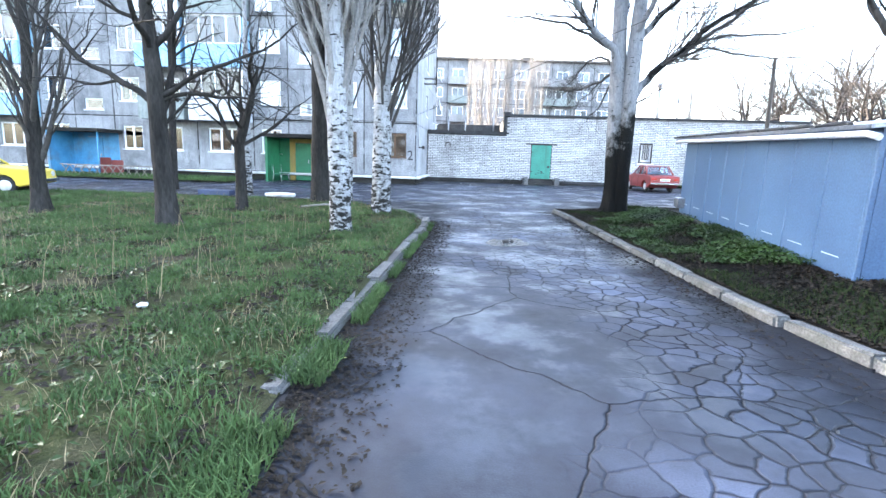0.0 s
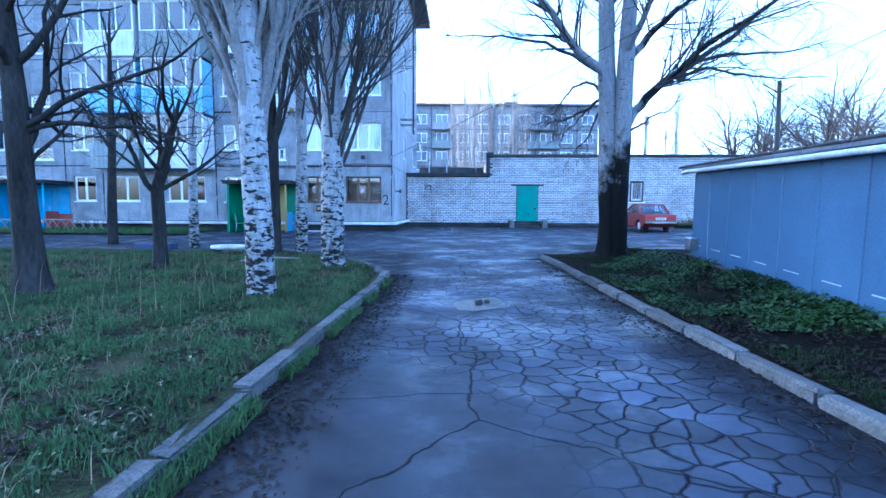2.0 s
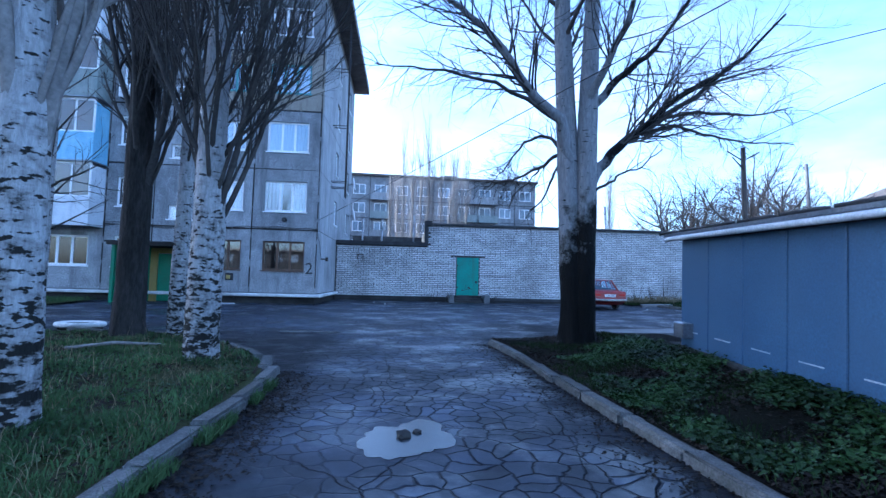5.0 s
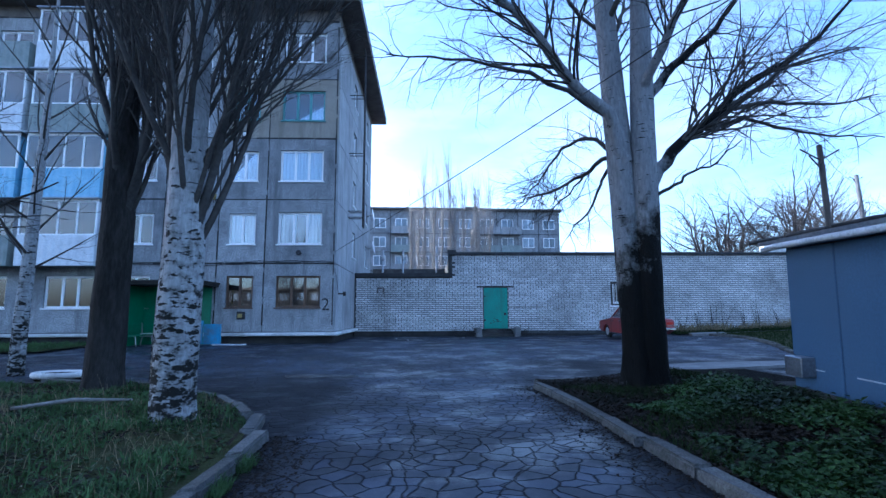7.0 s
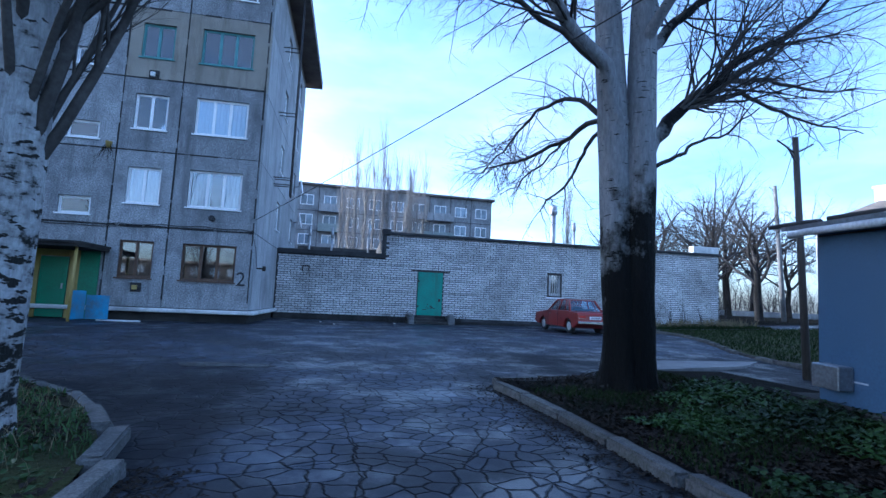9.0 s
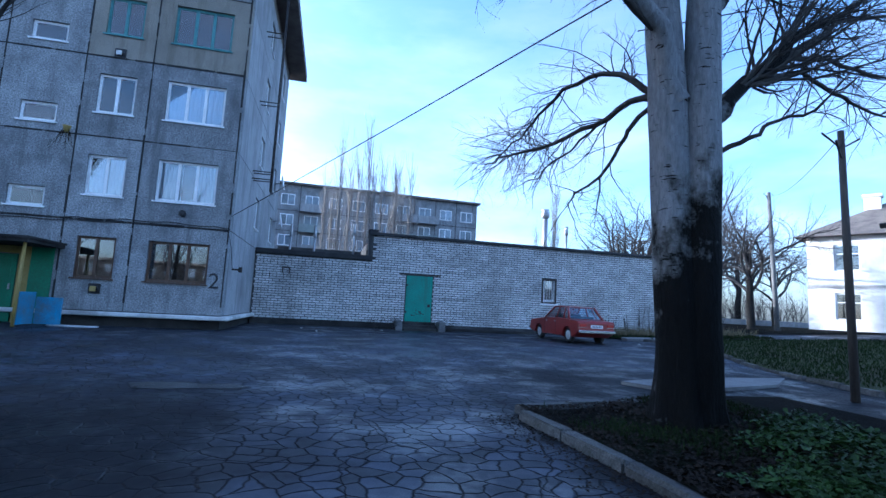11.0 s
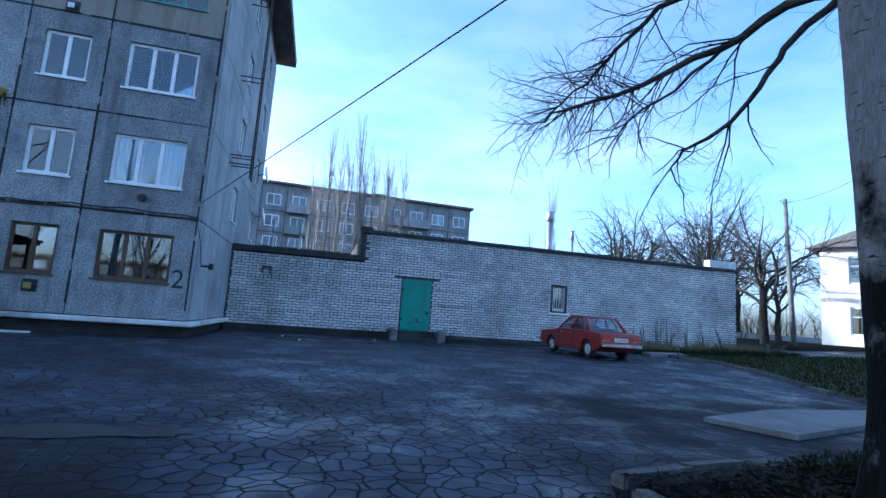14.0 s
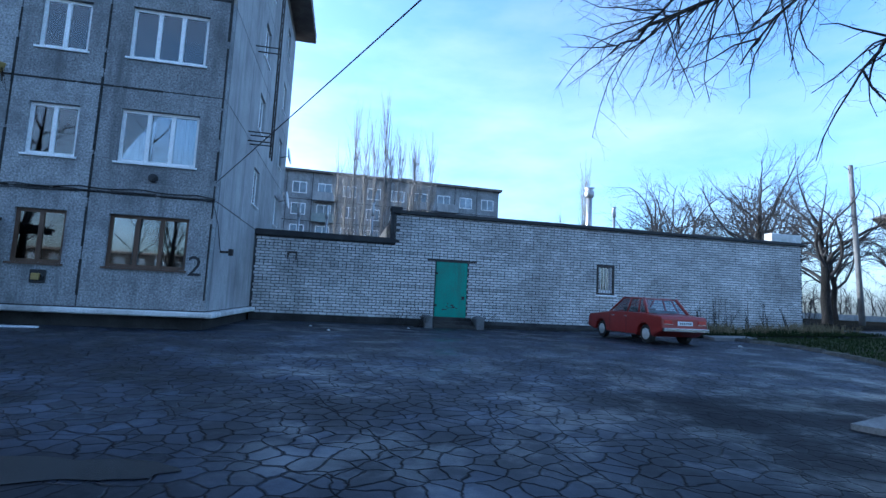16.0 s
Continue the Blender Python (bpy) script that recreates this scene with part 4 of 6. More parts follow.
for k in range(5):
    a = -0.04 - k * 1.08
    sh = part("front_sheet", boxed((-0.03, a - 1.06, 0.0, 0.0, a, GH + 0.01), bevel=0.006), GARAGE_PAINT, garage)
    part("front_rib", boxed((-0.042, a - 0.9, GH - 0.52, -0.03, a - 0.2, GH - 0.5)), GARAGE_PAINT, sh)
    # same painted shine, low on the front sheets
    part("weld_line", boxed((-0.037, a - 0.75, 0.2, -0.03, a - 0.3, 0.215)), PIPE_SHINE_GREY, sh)
part("corner_post", boxed((-0.034, -0.036, -0.1, 0.026, 0.034, GH + 0.02), bevel=0.008), GARAGE_PAINT, garage)
bm = bmesh.new()
v = [bm.verts.new(p) for p in ((-0.15, 0.22, GH + 0.06), (GL + 0.25, 0.22, GH + 0.06), (GL + 0.25, -GW - 0.1, GH + 0.75), (-0.15, -GW - 0.1, GH + 0.75), (-0.15, 0.22, GH + 0.11), (GL + 0.25, 0.22, GH + 0.11), (GL + 0.25, -GW - 0.1, GH + 0.8), (-0.15, -GW - 0.1, GH + 0.8))]
for f in ((3, 2, 1, 0), (4, 5, 6, 7), (0, 1, 5, 4), (1, 2, 6, 5), (2, 3, 7, 6), (3, 0, 4, 7)):
    bm.faces.new([v[i] for i in f])
part("roof", bm, GARAGE_ROOF, garage, "galvanised sloping roof sheets")
bm = bmesh.new()
v = [bm.verts.new(p) for p in ((0, 0, GH), (0, -GW, GH), (0, -GW, GH + 0.7), (0, 0, GH + 0.08), (GL, 0, GH), (GL, -GW, GH), (GL, -GW, GH + 0.7), (GL, 0, GH + 0.08))]
for f in ((0, 1, 2, 3), (7, 6, 5, 4), (0, 3, 7, 4), (3, 2, 6, 7), (1, 5, 6, 2)):
    bm.faces.new([v[i] for i in f])
part("gable", bm, GARAGE_PAINT, garage)
bm = bmesh.new()
tube(bm, [(-0.28, 0.2, GH - 0.04), (-0.1, 0.22, GH + 0.0), (GL - 0.1, 0.22, GH + 0.02), (GL + 0.1, 0.24, GH + 0.0)], 0.04, 10)
part("gutter_pipe", bm, PIPE_SHINE_GREY, garage, "grey gutter pipe along the eave")
bm = bmesh.new()
for k in range(9):
    tube(bm, [(0.3 + k * 0.82, 0.18, GH + 0.12), (0.62 + k * 0.82, 0.05, GH + 0.16), (1.0 + k * 0.82, 0.2, GH + 0.13)], 0.03, 6)
part("roof_felt_edge", bm, FELT, garage, "ragged black felt along the roof edge")
bm = boxed((GL - 0.45, 0.03, 0.18, GL - 0.12, 0.2, 0.42), bevel=0.01)
part("hood", bm, GARAGE_ROOF, garage, "small sheet-metal vent hood")
part("plinth", boxed((0, -GW + 0.05, -0.4, GL + 0.3, 0.12, 0.03), bevel=0.02), PLINTH, garage)

# ---- trees ----
class Twigs:
    """Collects tapered branches as one mesh."""
    def __init__(self):
        self.v, self.f = [], []

    def add(self, pts, radii, sides):
        base = len(self.v)
        u = None
        for i, p in enumerate(pts):
            d = (pts[min(i + 1, len(pts) - 1)] - pts[max(i - 1, 0)]).normalized()
            if u is None:
                u = d.orthogonal().normalized()
            u = (u - d * u.dot(d))
            u = u.normalized() if u.length > 1e-6 else d.orthogonal().normalized()
            w = d.cross(u)
            for k in range(sides):
                a = 2 * math.pi * k / sides
                self.v.append(p + (u * math.cos(a) + w * math.sin(a)) * radii[i])
        for i in range(len(pts) - 1):
            for k in range(sides):
                a, b = base + i * sides + k, base + i * sides + (k + 1) % sides
                self.f.append((a, b, b + sides, a + sides))

    def mesh(self, name):
        me = bpy.data.meshes.new(name)
        me.from_pydata([tuple(p) for p in self.v], [], self.f)
        for p in me.polygons:
            p.use_smooth = True
        return me


def wander(r, start, way, length, n, bend, lift, droop=0.0):
    pts, p, d = [start.copy()], start.copy(), way.normalized()
    for i in range(n):
        d = (d + Vector((r.uniform(-1, 1), r.uniform(-1, 1), r.uniform(-1, 1))) * bend + Vector((0, 0, lift - droop * i / n))).normalized()
        p = p + d * (length / n)
        pts.append(p.copy())
    return pts


def grow(tw, r, start, way, length, radius, level, st):
    """st: for each level (children per metre, angle, length ratio, bend, lift, sides)."""
    dens, angle, ratio, bend, lift, sides = st[level]
    n = max(4, min(9, int(length / 0.3))) if level < len(st) - 1 else 4
    pts = wander(r, start, way, length, n, bend, lift)
    tip = 0.18 if level == 0 else 0.3
    radii = [radius * (1 - (1 - tip) * i / n) for i in range(n + 1)]
    tw.add(pts, radii, sides)
    if level + 1 >= len(st):
        return
    count = int(dens * length + r.random())
    for k in range(count):
        t = 0.22 + 0.78 * (k + r.random()) / max(1, count)
        t = min(t, 0.98) * n
        i = min(int(t), n - 1)
        p = pts[i].lerp(pts[i + 1], t - i)
        d = (pts[i + 1] - pts[i]).normalized()
        side = d.orthogonal().normalized()
        side.rotate(Matrix.Rotation(r.uniform(0, 2 * math.pi), 3, d))
        a = radians(angle) * r.uniform(0.7, 1.25)
        w = d * math.cos(a) + side * math.sin(a)
        grow(tw, r, p, w, length * ratio * r.uniform(0.6, 1.15) * (1.1 - 0.5 * t / n), radius * (1 - (1 - tip) * t / n) * 0.55, level + 1, st)


def trunk_mesh(pts, radii, sides=18, flare=1.0, flare_h=0.22, rough=0.04):
    bm = bmesh.new()
    fine_p, fine_r = [], []
    for i in range(len(pts) - 1):
        for k in range(6):
            t = k / 6
            fine_p.append(Vector(pts[i]).lerp(Vector(pts[i + 1]), t))
            fine_r.append(radii[i] * (1 - t) + radii[i + 1] * t)
    fine_p.append(Vector(pts[-1]))
    fine_r.append(radii[-1])
    rings = tube(bm, fine_p, fine_r, sides)
    for j, ring in enumerate(rings):
        c = fine_p[j]
        h = c.z - fine_p[0].z
        for k, v in enumerate(ring):
            off = v.co - c
            fl = 1 + (flare - 1) * math.exp(-max(0.0, h - 0.1) / flare_h) * (0.7 + 0.5 * math.sin(k * 12 * math.pi / sides + 1.0))
            q = v.co * 3.0
            v.co = c + off * (fl + rough * 2 * noise.noise(Vector((q.x, q.y, q.z * 0.5))))
    return bm


def tree(name, label, base, trunk, radii, bark, limb_mat, limbs, st, seed, flare=1.35, sides=18, extra=(), flare_h=0.22):
    """limbs: (height share from, to, count, angle, length, radius). extra: hand-set limbs (start, way, length, radius)."""
    r = random.Random(seed)
    t = tagged(empty(name, pose(*base)), label, "tree")
    part("trunk", trunk_mesh(trunk, radii, sides, flare, flare_h), bark, t)
    tw, big = Twigs(), Twigs()
    top = len(trunk) - 1
    for lo, hi, count, angle, length, radius in limbs:
        for k in range(count):
            s = (lo + (hi - lo) * (k + r.random()) / count) * top
            i = min(int(s), top - 1)
            p = Vector(trunk[i]).lerp(Vector(trunk[i + 1]), s - i)
            a = radians(angle) * r.uniform(0.75, 1.25)
            az = k * 2.4 + r.uniform(-0.5, 0.5)
            w = Vector((math.sin(a) * math.cos(az), math.sin(a) * math.sin(az), math.cos(a)))
            grow(tw, r, p, w, length * r.uniform(0.75, 1.2), radius * r.uniform(0.7, 1.2), 0, st)
    for p, w, length, radius in extra:
        grow(tw, r, Vector(p), Vector(w), length, radius, 0, st)
    link("crown", tw.mesh("crown"), limb_mat, t, "bare winter branches and twigs")
    return t


POPLAR = [(3.4, 26, 0.42, 0.09, 0.12, 6), (5.2, 28, 0.5, 0.16, 0.10, 4), (4.5, 30, 0.5, 0.16, 0.06, 3), (0, 0, 0, 0.15, 0.05, 3)]
SPREAD = [(2.0, 42, 0.5, 0.10, 0.05, 7), (4.6, 45, 0.5, 0.22, 0.05, 5), (6.0, 48, 0.5, 0.32, 0.02, 3), (0, 0, 0, 0.36, 0.0, 3)]
CURLY = [(2.4, 46, 0.5, 0.18, -0.01, 6), (6.5, 50, 0.5, 0.36, -0.04, 4), (7.5, 52, 0.5, 0.42, -0.05, 3), (0, 0, 0, 0.5, -0.04, 3)]
GNARLED = [(2.6, 50, 0.55, 0.36, 0.07, 7), (4.2, 50, 0.5, 0.38, 0.04, 5), (5.5, 50, 0.5, 0.4, 0.02, 3), (0, 0, 0, 0.4, 0.0, 3)]

# white-barked poplars beside the drive
tree("poplar_tree", "white-barked poplar with black diamond patches on the lawn", (0.67, -18.0, 0.02), [(0, 0, -0.1), (0.0, 0, 0.9), (-0.05, 0.02, 1.9), (-0.1, 0.05, 3.2), (-0.15, 0.1, 5.0), (-0.25, 0.1, 8.0), (-0.3, 0.1, 13.0)],
     [0.215, 0.2, 0.19, 0.185, 0.14, 0.1, 0.03], BARK_WHITE, TWIG_PALE, [(0.38, 0.9, 22, 22, 4.2, 0.05)], POPLAR, 11, 1.12,
     extra=[((-0.12, 0.02, 1.9), (-0.2, 0.05, 1), 6.0, 0.105), ((0.0, 0.05, 2.1), (0.17, 0.05, 1), 6.0, 0.1), ((-0.1, 0.0, 2.4), (-0.06, -0.16, 1), 5.0, 0.07), ((-0.05, 0.0, 2.3), (0.05, 0.25, 1), 5.5, 0.08), ((0.0, 0, 2.6), (0.4, -0.1, 1), 4.0, 0.035), ((-0.1, 0, 2.6), (-0.5, -0.1, 1), 4.0, 0.035)])
tree("poplar_tree", "white-barked poplar with dense upswept branches near the kerb", (0.8, -14.45, 0.02), [(0, 0, -0.1), (0.0, 0, 1.0), (0.02, 0, 2.3), (0.0, 0.0, 3.6), (0.05, 0, 6.0), (0.1, 0, 9.0), (0.15, 0, 14.0)],
     [0.26, 0.245, 0.235, 0.21, 0.15, 0.09, 0.03], BARK_WHITE, TWIG, [(0.30, 0.85, 24, 27, 4.6, 0.042)], POPLAR, 12, 1.12,
     extra=[((0.1, 0, 2.1), (0.3, -0.1, 1), 5.5, 0.06), ((0.1, 0, 2.0), (0.48, 0.1, 1), 5.0, 0.05), ((-0.1, 0, 2.5), (-0.2, 0.1, 1), 5.0, 0.06), ((0.05, 0, 3.0), (0.75, -0.2, 0.75), 4.5, 0.035), ((0.05, 0, 2.4), (0.55, -0.35, 0.9), 4.5, 0.035), ((0.0, 0, 3.2), (0.9, 0.1, 0.6), 4.0, 0.03)])
tree("poplar_tree", "thick dark rough-barked poplar at the lawn's edge", (-1.62, -11.9, 0.02), [(0, 0, -0.1), (0.0, 0, 1.2), (0.02, 0, 2.8), (0.0, 0.0, 4.5), (-0.05, 0, 7.0), (0.1, 0, 10.0), (0.15, 0, 15.0)],
     [0.31, 0.28, 0.265, 0.24, 0.18, 0.11, 0.03], BARK_DARK, TWIG, [(0.3, 0.9, 18, 24, 4.6, 0.06)], POPLAR, 13, 1.3,
     extra=[((0, 0, 2.4), (0.3, -0.1, 1), 6.0, 0.1), ((0, 0, 2.8), (-0.35, 0.1, 1), 6.0, 0.09)])
tree("poplar_tree", "pale patched slim poplar behind the dark one", (-0.85, -11.6, 0.02), [(0, 0, -0.1), (0.03, 0, 1.6), (0.06, 0, 3.5), (0.05, 0.0, 6), (0.1, 0, 11.0)],
     [0.17, 0.16, 0.14, 0.1, 0.03], BARK_WHITE, TWIG, [(0.4, 0.9, 12, 24, 3.0, 0.04)], POPLAR, 14, 1.1)
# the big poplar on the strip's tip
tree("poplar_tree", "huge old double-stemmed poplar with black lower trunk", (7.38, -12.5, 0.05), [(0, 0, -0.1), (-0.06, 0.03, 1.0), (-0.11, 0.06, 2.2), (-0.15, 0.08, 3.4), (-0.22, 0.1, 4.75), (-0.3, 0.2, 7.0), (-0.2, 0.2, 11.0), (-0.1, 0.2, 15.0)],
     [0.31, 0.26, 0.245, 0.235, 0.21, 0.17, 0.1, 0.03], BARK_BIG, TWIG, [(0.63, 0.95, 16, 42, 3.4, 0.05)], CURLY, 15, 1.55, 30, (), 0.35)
big = [o for o in scene.objects if o.name.startswith("poplar_tree") and abs(o.location.x - 7.38) < 0.01][0]
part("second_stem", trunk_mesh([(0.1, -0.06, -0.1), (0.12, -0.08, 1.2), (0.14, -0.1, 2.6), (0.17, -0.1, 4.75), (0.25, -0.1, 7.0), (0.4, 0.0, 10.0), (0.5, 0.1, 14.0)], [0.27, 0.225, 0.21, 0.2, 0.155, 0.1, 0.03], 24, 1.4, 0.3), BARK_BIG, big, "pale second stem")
r15 = random.Random(15)
tw, tw2 = Twigs(), Twigs()
def limb(points, r0, r1, steps, st=SPREAD, dens=6.0, blen=1.8):
    """A hand-laid stem through the points, with side branches grown from it."""
    pts = []
    for a, b in zip(points, points[1:]):
        for k in range(steps):
            pts.append(Vector(a).lerp(Vector(b), k / steps) + Vector((r15.uniform(-1, 1), r15.uniform(-1, 1), r15.uniform(-1, 1))) * 0.03)
    pts.append(Vector(points[-1]))
    n = len(pts) - 1
    radii = [r0 + (r1 - r0) * i / n for i in range(n + 1)]
    tw.add(pts, radii, 12)
    total = sum((b - a).length for a, b in zip(pts, pts[1:]))
    for k in range(int(total * dens)):
        t = (0.25 + 0.75 * r15.random()) * n
        i = min(int(t), n - 1)
        p = pts[i].lerp(pts[i + 1], t - i)
        d = (pts[i + 1] - pts[i]).normalized()
        s = d.orthogonal().normalized()
        s.rotate(Matrix.Rotation(r15.uniform(0, 2 * math.pi), 3, d))
        a = radians(r15.uniform(30, 60))
        grow(tw2, r15, p, d * math.cos(a) + s * math.sin(a), blen * r15.uniform(0.6, 1.4), max(0.009, radii[i] * 0.26), 1, st)


def ray(way, pairs, x=0.0, y=0.0):
    """Points at (distance along way, height)."""
    return [(x + way[0] * s, y + way[1] * s, z) for s, z in pairs]


LEFTWARD, RIGHTWARD, FORWARD = (-0.33, 0.94), (0.97, 0.24), (-0.95, -0.2)
# pale forks
limb(ray(FORWARD, [(0.15, 3.8), (0.45, 4.7), (1.2, 5.2), (1.75, 5.95), (2.5, 6.55), (3.2, 6.9), (4.6, 7.9)]), 0.13, 0.03, 3)
limb(ray(RIGHTWARD, [(0.15, 3.2), (0.5, 3.75), (1.0, 4.25), (1.8, 4.85), (2.5, 5.5), (3.7, 6.2), (4.7, 6.9), (6.0, 8.2)]), 0.13, 0.025, 3)
limb(ray(RIGHTWARD, [(0.25, 4.9), (1.0, 5.8), (2.0, 6.6), (3.0, 8.0)]), 0.1, 0.025, 4)
limb([(-0.1, 0.2, 5.0), (0.2, 1.2, 6.4), (0.4, 2.0, 8.4)], 0.09, 0.02, 4)
limb([(0.15, -0.1, 5.0), (0.5, -1.2, 6.2), (0.7, -2.0, 8.0)], 0.09, 0.02, 4)
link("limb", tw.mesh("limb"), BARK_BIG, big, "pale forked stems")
tw = Twigs()
# dark side limbs, arched and drooping
limb(ray(LEFTWARD, [(0.2, 3.9), (0.44, 4.1), (0.84, 4.52), (1.29, 4.75), (2.0, 4.75), (2.56, 4.52), (3.0, 4.25), (3.7, 4.0)]), 0.055, 0.01, 3, CURLY, 12.0, 0.95)
limb(ray(LEFTWARD, [(0.2, 4.05), (0.8, 4.12), (1.36, 4.0), (2.24, 3.92), (3.1, 3.95), (3.57, 4.0), (4.1, 3.92)]), 0.05, 0.008, 3, CURLY, 12.0, 0.95)
limb(ray(LEFTWARD, [(0.3, 4.05), (0.8, 3.75), (1.0, 3.45), (1.45, 3.12), (1.75, 3.05), (1.9, 2.85)]), 0.035, 0.008, 3, CURLY, 6.0, 0.7)
limb(ray(LEFTWARD, [(1.28, 4.0), (1.85, 3.7), (2.4, 3.55), (2.7, 3.25)]), 0.02, 0.006, 3, CURLY, 6.0, 0.6)
limb(ray(FORWARD, [(0.5, 4.7), (1.9, 5.3), (3.0, 5.35), (4.4, 5.3)]), 0.05, 0.01, 4, CURLY, 7.0, 0.9)
limb(ray(RIGHTWARD, [(1.9, 4.85), (2.7, 5.4), (3.6, 6.05), (5.5, 6.8)]), 0.08, 0.015, 4, CURLY, 7.0, 1.0)
limb(ray(RIGHTWARD, [(1.6, 4.6), (2.2, 5.05), (3.2, 5.3), (4.8, 5.45), (6.2, 5.85)]), 0.06, 0.012, 4, CURLY, 7.0, 1.0)
limb(ray(RIGHTWARD, [(1.7, 4.65), (2.5, 4.9), (3.6, 4.8), (4.8, 4.8), (6.2, 4.9)]), 0.045, 0.01, 4, CURLY, 5.0, 0.9)
limb(ray((0.75, -0.6), [(0.2, 3.2), (0.6, 3.3), (0.9, 3.5), (1.3, 3.6), (1.7, 3.9)]), 0.035, 0.008, 4, CURLY, 4.0, 0.6)
link("side_limb", tw.mesh("side_limb"), TWIG, big, "dark arched side limbs")
link("branch_mass", tw2.mesh("branch_mass"), TWIG, big)

# dark trees on the lawn
tree("lawn_tree", "dark crooked tree with bare knotted branches on the lawn", (-2.75, -18.1, 0.02), [(0, 0, -0.1), (-0.03, 0, 0.8), (-0.08, 0, 1.8), (-0.1, 0, 2.9), (-0.25, 0.1, 4.2), (-0.3, 0.1, 6.5)],
     [0.24, 0.185, 0.16, 0.15, 0.11, 0.03], BARK_DARK, BARK_DARK, [(0.5, 0.95, 8, 55, 2.6, 0.06)], GNARLED, 21, 1.4,
     extra=[((-0.05, 0, 2.1), (0.6, 0.1, 0.8), 3.4, 0.07), ((-0.08, 0, 2.35), (-0.8, 0.0, 0.6), 3.6, 0.07), ((-0.05, 0, 2.5), (0.9, 0.2, 0.5), 3.3, 0.055), ((-0.05, 0, 1.9), (0.35, 0.3, 0.9), 1.6, 0.04)])
tree("lawn_tree", "dark forked fruit tree with bare crown on the lawn", (-2.75, -15.0, 0.02), [(0, 0, -0.1), (0.02, 0, 0.9), (0.0, 0, 1.75), (0.25, 0, 2.5), (0.5, 0.1, 3.6)],
     [0.15, 0.13, 0.125, 0.09, 0.03], BARK_DARK, BARK_DARK, [(0.45, 0.95, 7, 50, 2.0, 0.05)], GNARLED, 22, 1.4,
     extra=[((0, 0, 1.6), (-0.7, 0.1, 0.8), 2.6, 0.065), ((0, 0, 1.75), (-0.25, -0.2, 1), 2.6, 0.06), ((0.05, 0, 1.7), (0.9, 0.2, 0.6), 2.4, 0.05)])
tree("lawn_tree", "slim pale-barked birch near the apartment house", (-5.3, -9.1, 0.1), [(0, 0, -0.1), (0.02, 0, 1.6), (0.05, 0, 3.5), (0.1, 0.0, 6), (0.1, 0, 9.5)],
     [0.16, 0.14, 0.12, 0.08, 0.02], BARK_WHITE, TWIG, [(0.3, 0.9, 16, 45, 2.2, 0.03)], SPREAD, 23, 1.1)
tree("lawn_tree", "slender grey tree before the balconies", (-8.9, -8.0, 0.1), [(0, 0, -0.1), (0.05, 0, 1.5), (0.15, 0, 3.5), (0.2, 0.0, 6), (0.3, 0, 8.0)],
     [0.17, 0.15, 0.12, 0.08, 0.02], BARK_DARK, TWIG, [(0.35, 0.9, 12, 50, 2.4, 0.04)], SPREAD, 24, 1.1)
tree("lawn_tree", "many-stemmed dark tree at the lawn's far end", (-6.4, -17.0, 0.02), [(0, 0, -0.1), (0.0, 0, 0.8), (0.0, 0, 1.8), (0.05, 0.0, 3.5), (0.1, 0, 6.5)],
     [0.2, 0.15, 0.14, 0.1, 0.03], BARK_DARK, TWIG, [(0.3, 0.9, 14, 28, 3.2, 0.06)], POPLAR, 25, 1.5)
tree("yard_tree", "dark twisted tree leaning over the garage", (10.75, -22.3, 0.2), [(0, 0, -0.1), (-0.15, 0, 1.2), (-0.5, 0.9, 2.5), (-1.4, 2.1, 2.9), (-1.8, 2.6, 3.3), (-2.1, 2.9, 4.1)],
     [0.16, 0.12, 0.095, 0.07, 0.055, 0.02], BARK_DARK, BARK_DARK, [(0.55, 0.98, 10, 55, 1.2, 0.025)], GNARLED, 26, 1.2)

# far woods
def far_poplar(x, y, h, seed):
    r = random.Random(seed)
    t = tagged(empty("far_poplar", pose(x, y, ground_z(x, y))), "tall narrow bare poplar beyond the outbuilding", "tree", "far poplars")
    part("trunk", trunk_mesh([(0, 0, 0), (0, 0, h * 0.4), (r.uniform(-0.3, 0.3), 0, h)], [0.13, 0.1, 0.02], 7, 1.1), TWIG_PALE, t)
    tw = Twigs()
    for k in range(58):
        z = h * (0.12 + 0.8 * r.random())
        az = r.uniform(0, 6.28)
        a = radians(r.uniform(8, 20))
        grow(tw, r, Vector((0, 0, z)), Vector((math.sin(a) * math.cos(az), math.sin(a) * math.sin(az), math.cos(a))), h * 0.24 * r.uniform(0.6, 1.2), 0.026, 1, FARP)
    link("crown", tw.mesh("crown"), TWIG_PALE, t)


FARP = [None, (1.3, 18, 0.5, 0.06, 0.08, 3), (0, 0, 0, 0.08, 0.06, 3)]
for k in range(11):
    far_poplar(2.2 + k * 0.78 + rng.uniform(-0.3, 0.3), 30 + rng.uniform(-3, 4), rng.uniform(11.5, 18.5) * (1.0 if k < 7 else 0.85), 100 + k)
for x, y, h in ((10.6, 44, 17.0), (11.6, 46, 16.5), (29.5, 38, 15.5), (30.4, 40, 13.5), (36.5, 60, 14)):
    far_poplar(x, y, h, int(x * 10))

